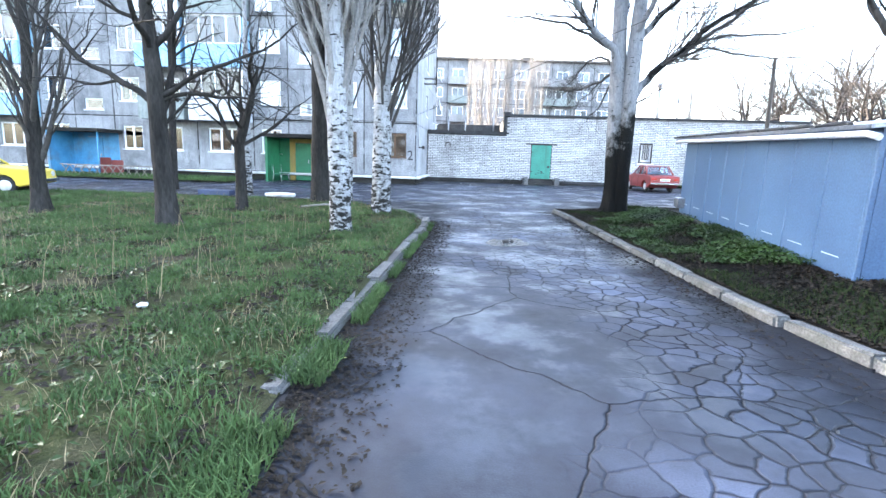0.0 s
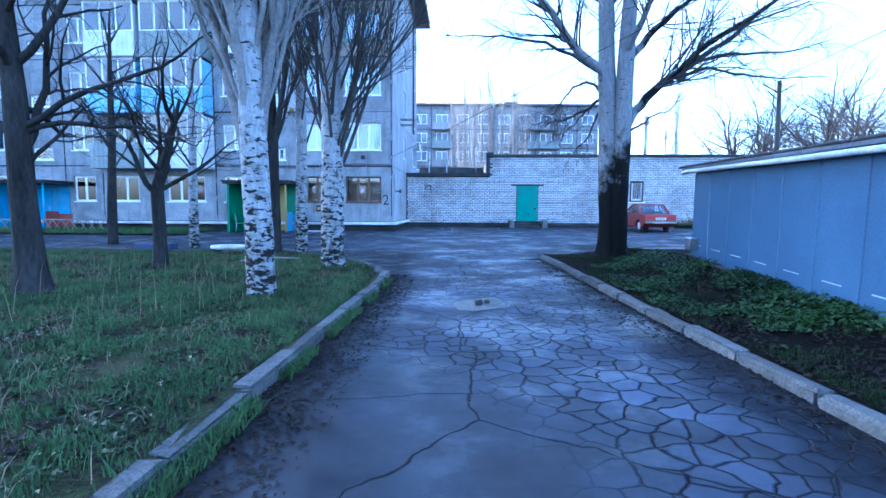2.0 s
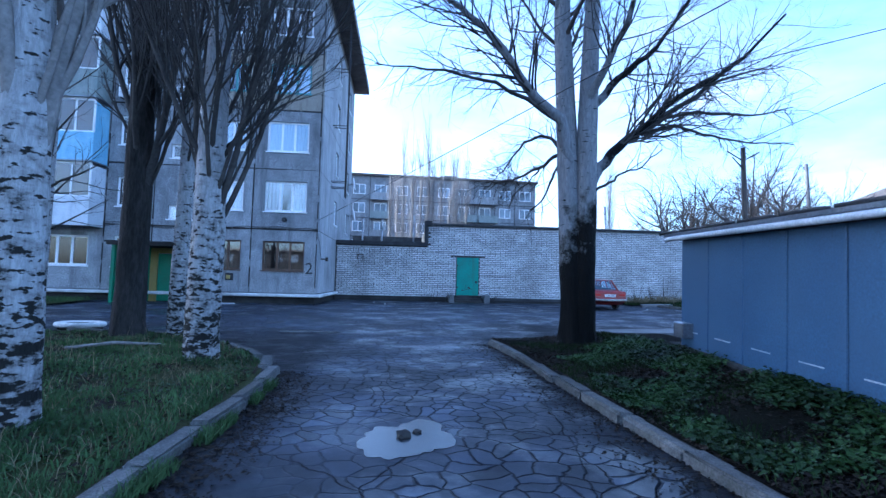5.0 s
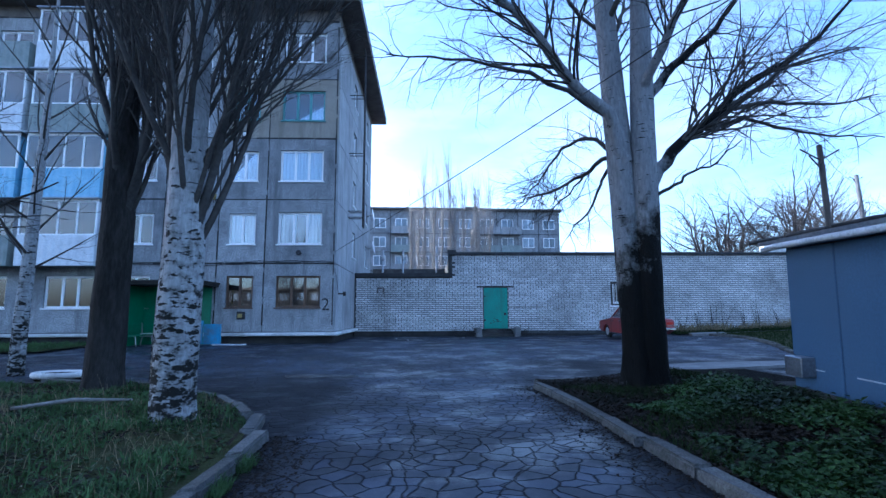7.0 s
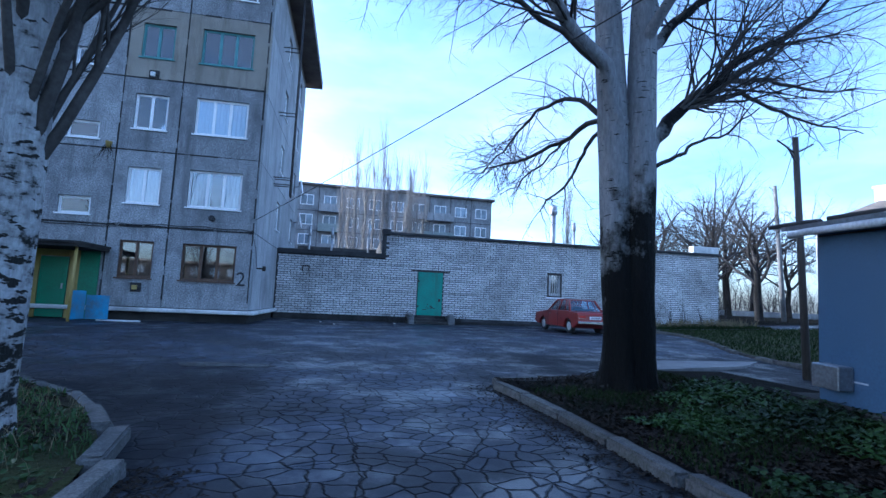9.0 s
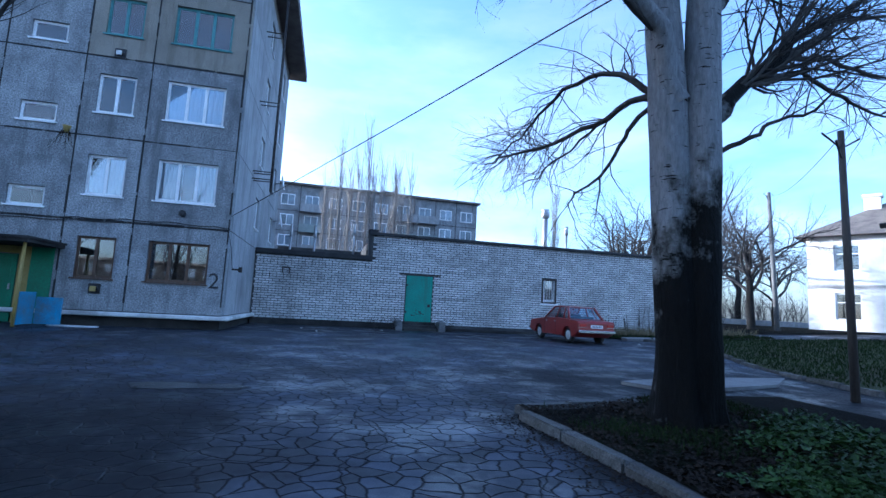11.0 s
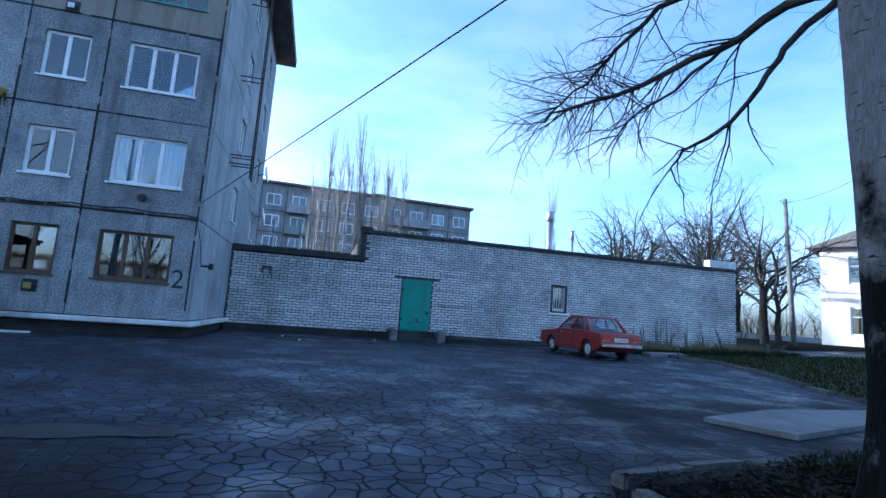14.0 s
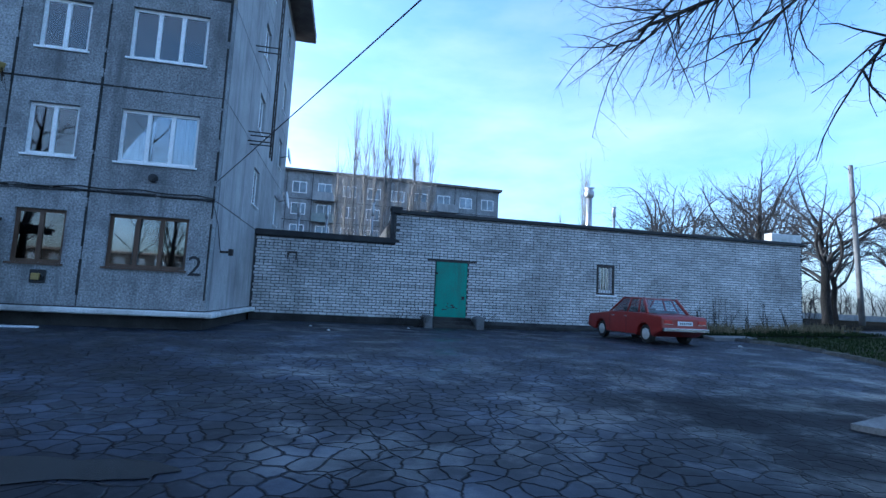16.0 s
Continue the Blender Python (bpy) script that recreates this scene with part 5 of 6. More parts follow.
FART = [(2.2, 44, 0.55, 0.27, 0.0, 5), (3.2, 46, 0.56, 0.32, 0.0, 3), (3.4, 44, 0.6, 0.26, 0.02, 3), (0, 0, 0, 0.28, 0.0, 3)]
FAR_LIMBS = [((0.05, 0, 2.0), (0.7, 0.3, 0.75), 4.6, 0.1), ((0, 0, 2.2), (-0.75, 0.1, 0.7), 4.4, 0.1), ((0, 0, 2.5), (0.15, -0.6, 0.85), 4.4, 0.09), ((0, 0, 2.6), (-0.1, 0.6, 0.9), 4.6, 0.09), ((0.1, 0, 3.0), (0.3, 0.0, 1.0), 5.0, 0.09), ((0.0, 0, 3.0), (-0.35, -0.1, 1.0), 5.0, 0.09)]
protos = []
for k, (x, y) in enumerate(((28.7, 23.3), (34.2, 18.8), (31.8, 11.4))):
    protos.append(tree("far_tree", "bare round-crowned tree with dark twisted limbs", (x, y, ground_z(x, y) - 0.05), [(0, 0, -0.2), (0.1, 0, 1.2), (0.0, 0.1, 2.4), (0.2, 0, 3.6), (0.2, 0, 5.0)],
                [0.24, 0.2, 0.17, 0.12, 0.05], BARK_DARK, FAR_TWIG, [(0.6, 0.98, 7, 50, 3.4, 0.06)], FART, 40 + k, 1.2, 12, FAR_LIMBS))
    protos[-1].matrix_world = pose(x, y, ground_z(x, y) - 0.05, 0, 0, k * 50) @ Matrix.Scale((1.45, 1.6, 1.25)[k], 4)
for k, (x, y, q) in enumerate(((38.5, 24, 1.05), (42.5, 27, 1.1), (47, 24, 1.0), (52, 34, 1.2), (41, 40, 1.2), (58, 26, 1.1), (36.5, 30, 1.1))):
    copy_thing(protos[k % 3], pose(x, y, ground_z(x, y) - 0.05, 0, 0, k * 77) @ Matrix.Scale(q, 4))

# thicket closing the far side of the yard
r60 = random.Random(60)
tw = Twigs()
for k in range(330):
    x = 24.5 + 60 * r60.random()
    y = 30 + 14 * r60.random() - max(0, x - 45) * 0.6
    grow(tw, r60, Vector((x, y, ground_z(x, y) - 0.1)), Vector((r60.uniform(-0.4, 0.4), r60.uniform(-0.3, 0.3), 1)), r60.uniform(2.2, 5.0), 0.05, 1, [None, (3.0, 40, 0.5, 0.2, 0.03, 4), (3.0, 45, 0.5, 0.25, 0.0, 3), (0, 0, 0, 0.3, 0.0, 3)])
tagged(link("far_thicket", tw.mesh("far_thicket"), FAR_TWIG), "tangled bare thicket behind the far trees", "thicket", kind="stuff")

# ---- far apartment block ----
far = tagged(empty("apartment_building", pose(24.0, 53.5, 1.2, 0, 0, 3)), "distant five-storey grey panel block beyond bare poplars", "building")
FW, FH = 46.0, 15.6
part("wall", boxed((-FW, 0, -2.5, 0, 11, FH)), PANEL, far)
part("roof", boxed((-FW - 0.4, -0.5, FH, 0.4, 11.5, FH + 0.3), (-14, 3, FH + 0.3, -12, 5, FH + 1.3)), SLATE, far)
for fi in range(5):
    z = 1.6 + fi * 2.8
    for k in range(14):
        x = -1.6 - k * 3.2
        w = part("window", boxed((x - 0.9, -0.04, z, x + 0.9, -0.004, z + 1.5)), FRAME_WHITE, far)
        part("pane", boxed((x - 0.8, -0.06, z + 0.1, x - 0.05, -0.045, z + 1.4)), GLASS_FAR, w)
        part("pane", boxed((x + 0.05, -0.06, z + 0.1, x + 0.8, -0.045, z + 1.4)), GLASS_FAR, w)
    for x in (-7.6, -10.8, -24.0):
        if fi:
            part("balcony", boxed((x - 1.5, -1.1, z - 0.9, x + 1.5, -0.01, z - 0.75), (x - 1.5, -1.1, z - 0.75, x + 1.5, -1.04, z + 0.2)), BALCONY_GREY if fi % 2 else PANEL_SMOOTH, far)
bm = bmesh.new()
for fi in range(1, 5):
    box(bm, -FW, -0.02, 0.8 + fi * 2.8, 0, -0.003, 0.88 + fi * 2.8)
for k in range(15):
    box(bm, -k * 3.2 - 0.04, -0.021, 0, -k * 3.2 + 0.04, -0.004, FH)
tagged(part("joint_seal", bm, SEAL, far), kind="stuff")

# ---- unseen block added behind the first view, to dim what the windows reflect ----
back = tagged(empty("low_building", pose(0, -78, 0)), "unseen plain low block added for the window reflections", "building")
part("wall", boxed((-55, -11, -0.5, 60, 0, 6.2)), PLINTH, back)
part("roof", boxed((-55.5, -11.5, 6.2, 60.5, 0.5, 6.6)), SLATE, back)
for fi in range(2):
    for k in range(36):
        x, z = -53.5 + k * 3.15, 1.4 + fi * 2.75
        part("window", boxed((x, -0.03, z, x + 1.7, 0.03, z + 1.4)), GLASS_FAR, back)

# ---- white house ----
hm = pose(38.0, 12.6, 0.9, 0, 0, -60)
cottage = tagged(empty("white_house", hm), "two-storey whitewashed house with dark tiled roof", "house")
lst, holes = [], []
for fl in range(2):
    for k in range(4):
        holes.append((1.6 + k * 3.0, 1.0 + fl * 3.5))
for fl in range(2):
    z = fl * 3.5
    lst += [(0, 0, z - 0.3, 14, 0.4, z + 1.0), (0, 0, z + 2.9, 14, 0.4, z + 3.5)]
    xcur = 0.0
    for k in range(4):
        x = 1.6 + k * 3.0
        lst.append((xcur, 0, z + 1.0, x, 0.4, z + 2.9))
        xcur = x + 1.5
    lst.append((xcur, 0, z + 1.0, 14, 0.4, z + 2.9))
lst += [(0, 0.4, -0.3, 0.4, 9, 7), (13.6, 0.4, -0.3, 14, 9, 7), (0, 9, -0.3, 14, 9.4, 7)]
part("wall", boxed(*lst), HOUSE_WHITE, cottage)
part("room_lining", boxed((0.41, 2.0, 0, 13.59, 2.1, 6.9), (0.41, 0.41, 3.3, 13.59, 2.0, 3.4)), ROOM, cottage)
for x, z in holes:
    w = part("window", ring_mesh(x, x + 1.5, z, z + 1.9, (x + 0.09, x + 1.41, z + 0.09, z + 1.81), 0.12, 0.2), FRAME_WHITE, cottage)
    part("mullion", boxed((x + 0.7, 0.12, z + 0.09, x + 0.78, 0.2, z + 1.81)), FRAME_WHITE, w)
    part("transom", boxed((x + 0.09, 0.125, z + 1.2, x + 1.41, 0.195, z + 1.27)), FRAME_WHITE, w)
    part("pane", boxed((x + 0.05, 0.155, z + 0.05, x + 1.45, 0.162, z + 1.85)), GLASS, w)
bm = bmesh.new()
v = [bm.verts.new(p) for p in ((-0.7, -0.7, 7.0), (14.7, -0.7, 7.0), (14.7, 10.1, 7.0), (-0.7, 10.1, 7.0), (4.5, 4.7, 10.2), (9.5, 4.7, 10.2))]
for f in ((0, 1, 5, 4), (1, 2, 5), (2, 3, 4, 5), (3, 0, 4), (3, 2, 1, 0)):
    bm.faces.new([v[i] for i in f])
part("roof", bm, SLATE, cottage, "dark hipped tile roof")
part("chimney", boxed((3.0, 3.4, 8.2, 4.0, 4.2, 10.4), (2.9, 3.3, 10.4, 4.1, 4.3, 10.6)), HOUSE_WHITE, cottage)

# ---- poles, vents and cables ----
def pole(name, label, x, y, h, r, mat, lean=(0, 0), arms=True):
    z = ground_z(x, y)
    p = tagged(empty(name, pose(x, y, z)), label, "pole")
    bm = bmesh.new()
    tube(bm, [(0, 0, -0.2), (lean[0], lean[1], h)], [r, r * 0.75], 10)
    part("shaft", bm, mat, p)
    if arms:
        bm = bmesh.new()
        tube(bm, [(lean[0] - 0.45, lean[1], h - 0.1), (lean[0], lean[1], h - 0.35), (lean[0] + 0.45, lean[1], h - 0.1)], 0.02, 6)
        tube(bm, [(lean[0], lean[1], h - 0.55), (lean[0] - 0.5, lean[1] - 0.3, h - 0.35)], 0.018, 6)
        part("bracket", bm, METAL_DARK, p)
    return p


pole("utility_pole", "dark creosoted wooden utility pole by the far kerb", 12.75, -10.2, 5.05, 0.078, WOOD_DARK, (-0.1, 0))
pole("street_pole", "pale concrete pole with whitened base", 31.8, 9.4, 9.2, 0.16, CONCRETE, (-0.35, 0.1))
pole("utility_pole", "thin far wooden pole behind the garage", 33.5, 1.0, 8.0, 0.1, WOOD_GREY, (0.1, 0))


def roof_vent(x, y, z, h, r, label):
    p = tagged(empty("roof_vent", pose(x, y, z)), label, "vent")
    bm = bmesh.new()
    tube(bm, [(0, 0, -0.05), (0, 0, h)], r, 10)
    part("pipe", bm, METAL_GREY, p)
    bm = bmesh.new()
    tube(bm, [(0, 0, h), (0, 0, h + 0.12), (0, 0, h + 0.4), (0, 0, h + 0.5), (0, 0, h + 0.62)], [r * 0.9, r * 1.6, r * 1.6, r * 1.1, r * 1.8], 12)
    part("cap", bm, METAL_GREY, p)


roof_vent(17.0, 12.9, HIGH_TOP - 0.02, 3.0, 0.17, "tall galvanised vent chimney with cap on the flat roof")
roof_vent(18.3, 12.4, HIGH_TOP - 0.02, 1.9, 0.08, "thin galvanised vent pipe on the flat roof")
for x in (1.2, 2.4, 4.4):
    roof_vent(x, 9.0, LOW_TOP, 1.2 if x < 4 else 1.5, 0.05, "thin grey vent pipe on the low roof")


def cable(label, a, b, sag, r=0.012):
    bm = bmesh.new()
    a, b = Vector(a), Vector(b)
    pts = [a.lerp(b, k / 20) - Vector((0, 0, sag * 4 * (k / 20) * (1 - k / 20))) for k in range(21)]
    tube(bm, pts, r, 5)
    tagged(part("cable", bm, BLACK_PAINT), label, "cable")


cable("black overhead cable from the house corner", (-0.02, -0.05, 3.9), (20.6, -43.0, 7.6), 0.3, 0.01)
cable("thin overhead wire from the utility pole", (12.3, -10.2, 4.95), (13, -60, 9), 0.6, 0.008)
cable("thin overhead wire from the utility pole to the street pole", (12.65, -10.2, 4.95), (31.5, 9.4, 9.9), 0.4, 0.008)
cable("black overhead wire above the drive", (7.6, -11.2, 5.6), (30.0, -22.0, 10.0), 0.3, 0.01)

# ---- cars ----
def car(m, paint, label, plate=True):
    c = tagged(empty("car", m), label, "car")
    hw = 0.79
    def arch(cx, r=0.34):
        return [(cx + r * math.cos(a), 0.30 + r * math.sin(a)) for a in (math.pi * k / 8 for k in range(8, -1, -1))]
    prof = [(-2.0, 0.42), (-1.62, 0.24)] + arch(-1.21) + [(-0.82, 0.22), (0.82, 0.22)] + arch(1.21) + [(1.62, 0.26), (2.0, 0.36), (2.03, 0.5), (2.0, 0.74), (1.9, 0.8), (0.75, 0.9), (0.6, 0.93), (-1.1, 0.93), (-1.25, 0.91), (-1.95, 0.86), (-2.03, 0.78), (-2.03, 0.5)]
    bm = bmesh.new()
    rows = []
    for y, inset in ((-hw, 0.04), (-hw * 0.97, 0.0), (hw * 0.97, 0.0), (hw, 0.04)):
        cz = 0.6
        rows.append([bm.verts.new((x * (1 - inset * 0.4), y, cz + (z - cz) * (1 - inset * 1.2))) for x, z in prof])
    n = len(prof)
    for a, b in zip(rows, rows[1:]):
        for k in range(n):
            f = bm.faces.new((a[k], a[(k + 1) % n], b[(k + 1) % n], b[k]))
    bm.faces.new(rows[0][::-1])
    bm.faces.new(rows[-1])
    bmesh.ops.recalc_face_normals(bm, faces=bm.faces[:])
    body = part("body", bm, paint, c)
    # cabin: pillars and roof, glazed
    low = [(-1.3, 0.9, 0.72), (0.72, 0.9, 0.72)]
    def station(x, z, w):
        return [(x, -w, z), (x, w, z)]
    top = [(-0.92, 1.38), (-0.75, 1.41), (0.0, 1.43), (0.12, 1.41)]
    bm = bmesh.new()
    rr = [[bm.verts.new(p) for p in ((x, -0.58, z - 0.02), (x, -0.5, z), (x, 0.5, z), (x, 0.58, z - 0.02))] for x, z in top]
    rl = [[bm.verts.new((p.co.x, p.co.y, p.co.z - 0.05)) for p in row] for row in rr]
    for a, b in zip(rr, rr[1:]):
        for k in range(3):
            bm.faces.new((a[k], a[k + 1], b[k + 1], b[k]))
    for a, b in zip(rl, rl[1:]):
        for k in range(3):
            bm.faces.new((b[k], b[k + 1], a[k + 1], a[k]))
    for a, b in ((0, 1), (1, 2), (2, 3)):
        bm.faces.new((rr[a][0], rr[b][0], rl[b][0], rl[a][0]))
        bm.faces.new((rl[a][3], rl[b][3], rr[b][3], rr[a][3]))
    for s in (0, -1):
        for k in range(3):
            bm.faces.new((rr[s][k], rl[s][k], rl[s][k + 1], rr[s][k + 1]))
    bmesh.ops.recalc_face_normals(bm, faces=bm.faces[:])
    part("roof", bm, paint, c)
    for s in (-1, 1):
        for (x0, z0), (x1, z1), w in (((-1.3, 0.9), (-0.92, 1.38), 0.05), ((0.72, 0.9), (0.1, 1.4), 0.035), ((-0.28, 0.9), (-0.3, 1.4), 0.035), ((-0.88, 0.9), (-0.72, 1.38), 0.03)):
            bm = bmesh.new()
            tube(bm, [(x0, s * 0.74, z0), (x1, s * 0.575, z1)], w, 6)
            part("pillar", bm, paint, c)
    def quad(name, pts, mat):
        bm = bmesh.new()
        bm.faces.new([bm.verts.new(p) for p in pts])
        r = bmesh.ops.solidify(bm, geom=bm.faces[:], thickness=0.008)
        return part(name, bm, mat, c)
    quad("rear_window", [(-1.28, -0.68, 0.92), (-1.28, 0.68, 0.92), (-0.93, 0.54, 1.36), (-0.93, -0.54, 1.36)], GLASS)
    quad("windscreen", [(0.7, 0.68, 0.92), (0.7, -0.68, 0.92), (0.12, -0.54, 1.38), (0.12, 0.54, 1.38)], GLASS)
    for s in (-1, 1):
        quad("side_window", [(-1.2, s * 0.735, 0.92), (-0.3, s * 0.735, 0.92), (-0.3, s * 0.585, 1.36), (-0.9, s * 0.585, 1.36)], GLASS)
        quad("side_window", [(-0.26, s * 0.735, 0.92), (0.64, s * 0.735, 0.92), (0.1, s * 0.585, 1.36), (-0.26, s * 0.585, 1.36)], GLASS)
        part("door_seam", boxed((-0.3, s * 0.792 - 0.002, 0.3, -0.285, s * 0.792 + 0.002, 0.9), (0.62, s * 0.792 - 0.002, 0.3, 0.635, s * 0.792 + 0.002, 0.9)), BLACK_PAINT, c)
        for x in (-0.2, 0.5):
            part("door_handle", boxed((x - 0.15, s * 0.795 - 0.012, 0.78, x, s * 0.795 + 0.012, 0.81)), CHROME, c)
        part("sill_trim", boxed((-0.8, s * 0.79 - 0.01, 0.22, 0.8, s * 0.79 + 0.008, 0.26)), CHROME, c)
    part("seat", boxed((-0.95, -0.6, 0.45, -0.75, 0.6, 1.02), (0.0, -0.58, 0.4, 0.18, -0.1, 1.1), (0.0, 0.1, 0.4, 0.18, 0.58, 1.1), bevel=0.04), BLACK_PAINT, c)
    for x in (-1.21, 1.21):
        for s in (-1, 1):
            bm = bmesh.new()
            tube(bm, [(x, s * 0.56, 0.29), (x, s * 0.58, 0.29), (x, s * 0.71, 0.29), (x, s * 0.73, 0.29)], [0.25, 0.29, 0.29, 0.25], 24)
            w = part("wheel", bm, RUBBER, c)
            bm = bmesh.new()
            tube(bm, [(x, s * 0.725, 0.29), (x, s * 0.737, 0.29), (x, s * 0.73, 0.29), (x, s * 0.745, 0.29)], [0.185, 0.165, 0.09, 0.05], 20)
            part("rim", bm, HUB, w, "silver steel wheel rim")
    b = part("rear_bumper", boxed((-2.12, -0.78, 0.42, -2.05, 0.78, 0.52), (-2.06, -0.4, 0.44, -1.98, -0.3, 0.5), (-2.06, 0.3, 0.44, -1.98, 0.4, 0.5), bevel=0.01), CHROME, c)
    part("front_bumper", boxed((2.05, -0.78, 0.4, 2.12, 0.78, 0.5), (1.98, -0.4, 0.42, 2.06, -0.3, 0.48), (1.98, 0.3, 0.42, 2.06, 0.4, 0.48), bevel=0.01), CHROME, c)
    for s in (-1, 1):
        t = part("tail_light", boxed((-2.055, s * 0.58 - 0.13, 0.64, -2.02, s * 0.58 + 0.13, 0.74), bevel=0.006), LAMP_RED, c)
        part("bezel", boxed((-2.045, s * 0.58 - 0.15, 0.62, -2.015, s * 0.58 + 0.15, 0.638)), CHROME, t)
        bm = bmesh.new()
        tube(bm, [(1.98, s * 0.55, 0.64), (2.04, s * 0.55, 0.64)], [0.1, 0.09], 14)
        part("headlight", bm, HUB, c)
    p = part("number_plate", boxed((-2.05, -0.26, 0.6, -2.035, 0.26, 0.72), bevel=0.003), PLATE_WHITE, c)
    for k in range(6):
        part("plate_mark", boxed((-2.054, -0.2 + k * 0.07, 0.63, -2.05, -0.16 + k * 0.07, 0.69)), BLACK_PAINT, p)
    return c


car(pose(13.2, 1.75, ground_z(13.2, 1.7), 0, 0, 93), CAR_RED, "red old boxy saloon car parked by the brick wall")
car(pose(-12.9, -12.4, ground_z(-13, -12.4) + 0.02, 0, 0, 20), CAR_YELLOW, "yellow old boxy saloon car parked by the lawn")

# ---- fittings on the houses ----
def lettering(body, x, y, z, size, mat, label):
    cu = bpy.data.curves.new("house_number", "FONT")
    cu.body, cu.size, cu.extrude = body, size, 0.004
    tmp = bpy.data.objects.new("tmp", cu)
    me = bpy.data.meshes.new_from_object(tmp)
    bpy.data.objects.remove(tmp)
    ob = link("house_number", me, mat)
    ob.matrix_world = pose(x, y, z, 90, 0, 0)
    return tagged(ob, label, "house number")


lettering("2", -0.52, -0.006, 1.5, 0.72, BLACK_PAINT, "black painted house number two on the wall")


def wall_vent(x, z):
    v = tagged(empty("wall_vent", pose(x, -0.002, z)), "small round black fan vent in the panel wall", "vent", "wall vents")
    bm = bmesh.new()
    tube(bm, [(0, 0.03, 0), (0, -0.05, 0), (0, -0.06, 0)], [0.11, 0.11, 0.09], 16)
    part("ring", bm, BLACK_PAINT, v)
    bm = bmesh.new()
    tube(bm, [(0.05, -0.05, -0.02), (0.1, -0.14, -0.04)], [0.05, 0.06], 10)
    part("nozzle", bm, BLACK_PAINT, v)


wall_vent(-1.5, 3.88)


def gas_box(x, z, mat, label):
    g = tagged(empty("meter_box", pose(x, -0.002, z)), label, "meter box")
    part("back_plate", boxed((-0.17, -0.04, -0.16, 0.17, 0.0, 0.16), bevel=0.01), BLACK_PAINT, g)
    part("meter", boxed((-0.1, -0.12, -0.09, 0.06, -0.04, 0.07), bevel=0.012), mat, g)
    bm = bmesh.new()
    tube(bm, [(0.08, -0.06, 0.05), (0.13, -0.08, 0.0), (0.11, -0.06, -0.08)], 0.015, 6)
    part("hose", bm, BLACK_PAINT, g)


gas_box(-3.75, 1.3, YELLOW_PAINT, "yellow gas meter on a black plate below the window")
gas_box(-3.9, 8.98, HUB, "small white boiler flue box below the teal window")


def hanging_pot(x, z):
    a = tagged(empty("hanging_pot", pose(x, -0.004, z)), "small yellowed flowerpot with withered strands on the wall", "flowerpot")
    bm = bmesh.new()
    tube(bm, [(0, -0.16, -0.1), (0, -0.16, 0.1), (0, -0.16, 0.12)], [0.07, 0.11, 0.12], 12)
    part("pot", bm, YELLOW_PAINT, a)
    part("hook", boxed((-0.012, -0.1, 0.0, 0.012, 0.0, 0.03)), METAL_DARK, a)
    tw = Twigs()
    for k in range(14):
        grow(tw, rng, Vector((rng.uniform(-0.08, 0.08), -0.16, 0.1)), Vector((rng.uniform(-0.6, 0.6), -0.3, -1.0)), rng.uniform(0.4, 0.9), 0.012, 1, [None, (3.0, 40, 0.5, 0.2, -0.2, 3), (0, 0, 0, 0.3, -0.1, 3)])
    link("withered_plant", tw.mesh("withered_plant"), LEAF_DEAD, a)


hanging_pot(-5.05, 6.2)
for yv, zv in ((10.6, 7.6), (11.2, 5.6)):
    a = tagged(empty("satellite_dish", pose(0.02, yv, zv, 0, 0, 90)), "white satellite dish on the end wall", "dish")
    bm = bmesh.new()
    tube(bm, [(0, -0.3, 0), (0, -0.34, 0.01), (0, -0.4, 0.02)], [0.06, 0.3, 0.42], 18)
    part("dish", bm, FRAME_WHITE, a)
    bm = bmesh.new()
    tube(bm, [(0, 0.02, -0.1), (0, -0.3, 0)], 0.02, 6)
    part("arm", bm, METAL_DARK, a)

# ladder on the end wall
ladder = tagged(empty("roof_ladder", pose(0, 3.3, 0)), "black steel roof ladder on brackets on the end wall", "ladder")
bm = bmesh.new()
for yo in (-0.2, 0.2):
    tube(bm, [(0.72, yo, 5.5), (0.72, yo, 14.7)], 0.025, 6)
part("rail", bm, METAL_DARK, ladder)
for k in range(30):
    bm = bmesh.new()
    tube(bm, [(0.72, -0.2, 5.7 + k * 0.3), (0.72, 0.2, 5.7 + k * 0.3)], 0.014, 5)
    part("rung", bm, METAL_DARK, ladder)
for z in (6.3, 6.0, 9.2, 12.2):
    bm = bmesh.new()
    tube(bm, [(-0.01, -0.2, z), (0.72, -0.2, z)], 0.022, 5)
    tube(bm, [(-0.01, 0.2, z), (0.72, 0.2, z)], 0.022, 5)
    part("bracket", bm, METAL_DARK, ladder)
tagged(part("wall_hook", boxed((0.0, 0.9, 2.18, 0.3, 0.95, 2.24), (0.22, 0.88, 2.12, 0.34, 0.97, 2.3), bevel=0.006), METAL_DARK), "small black iron hook on the end wall", "hook")
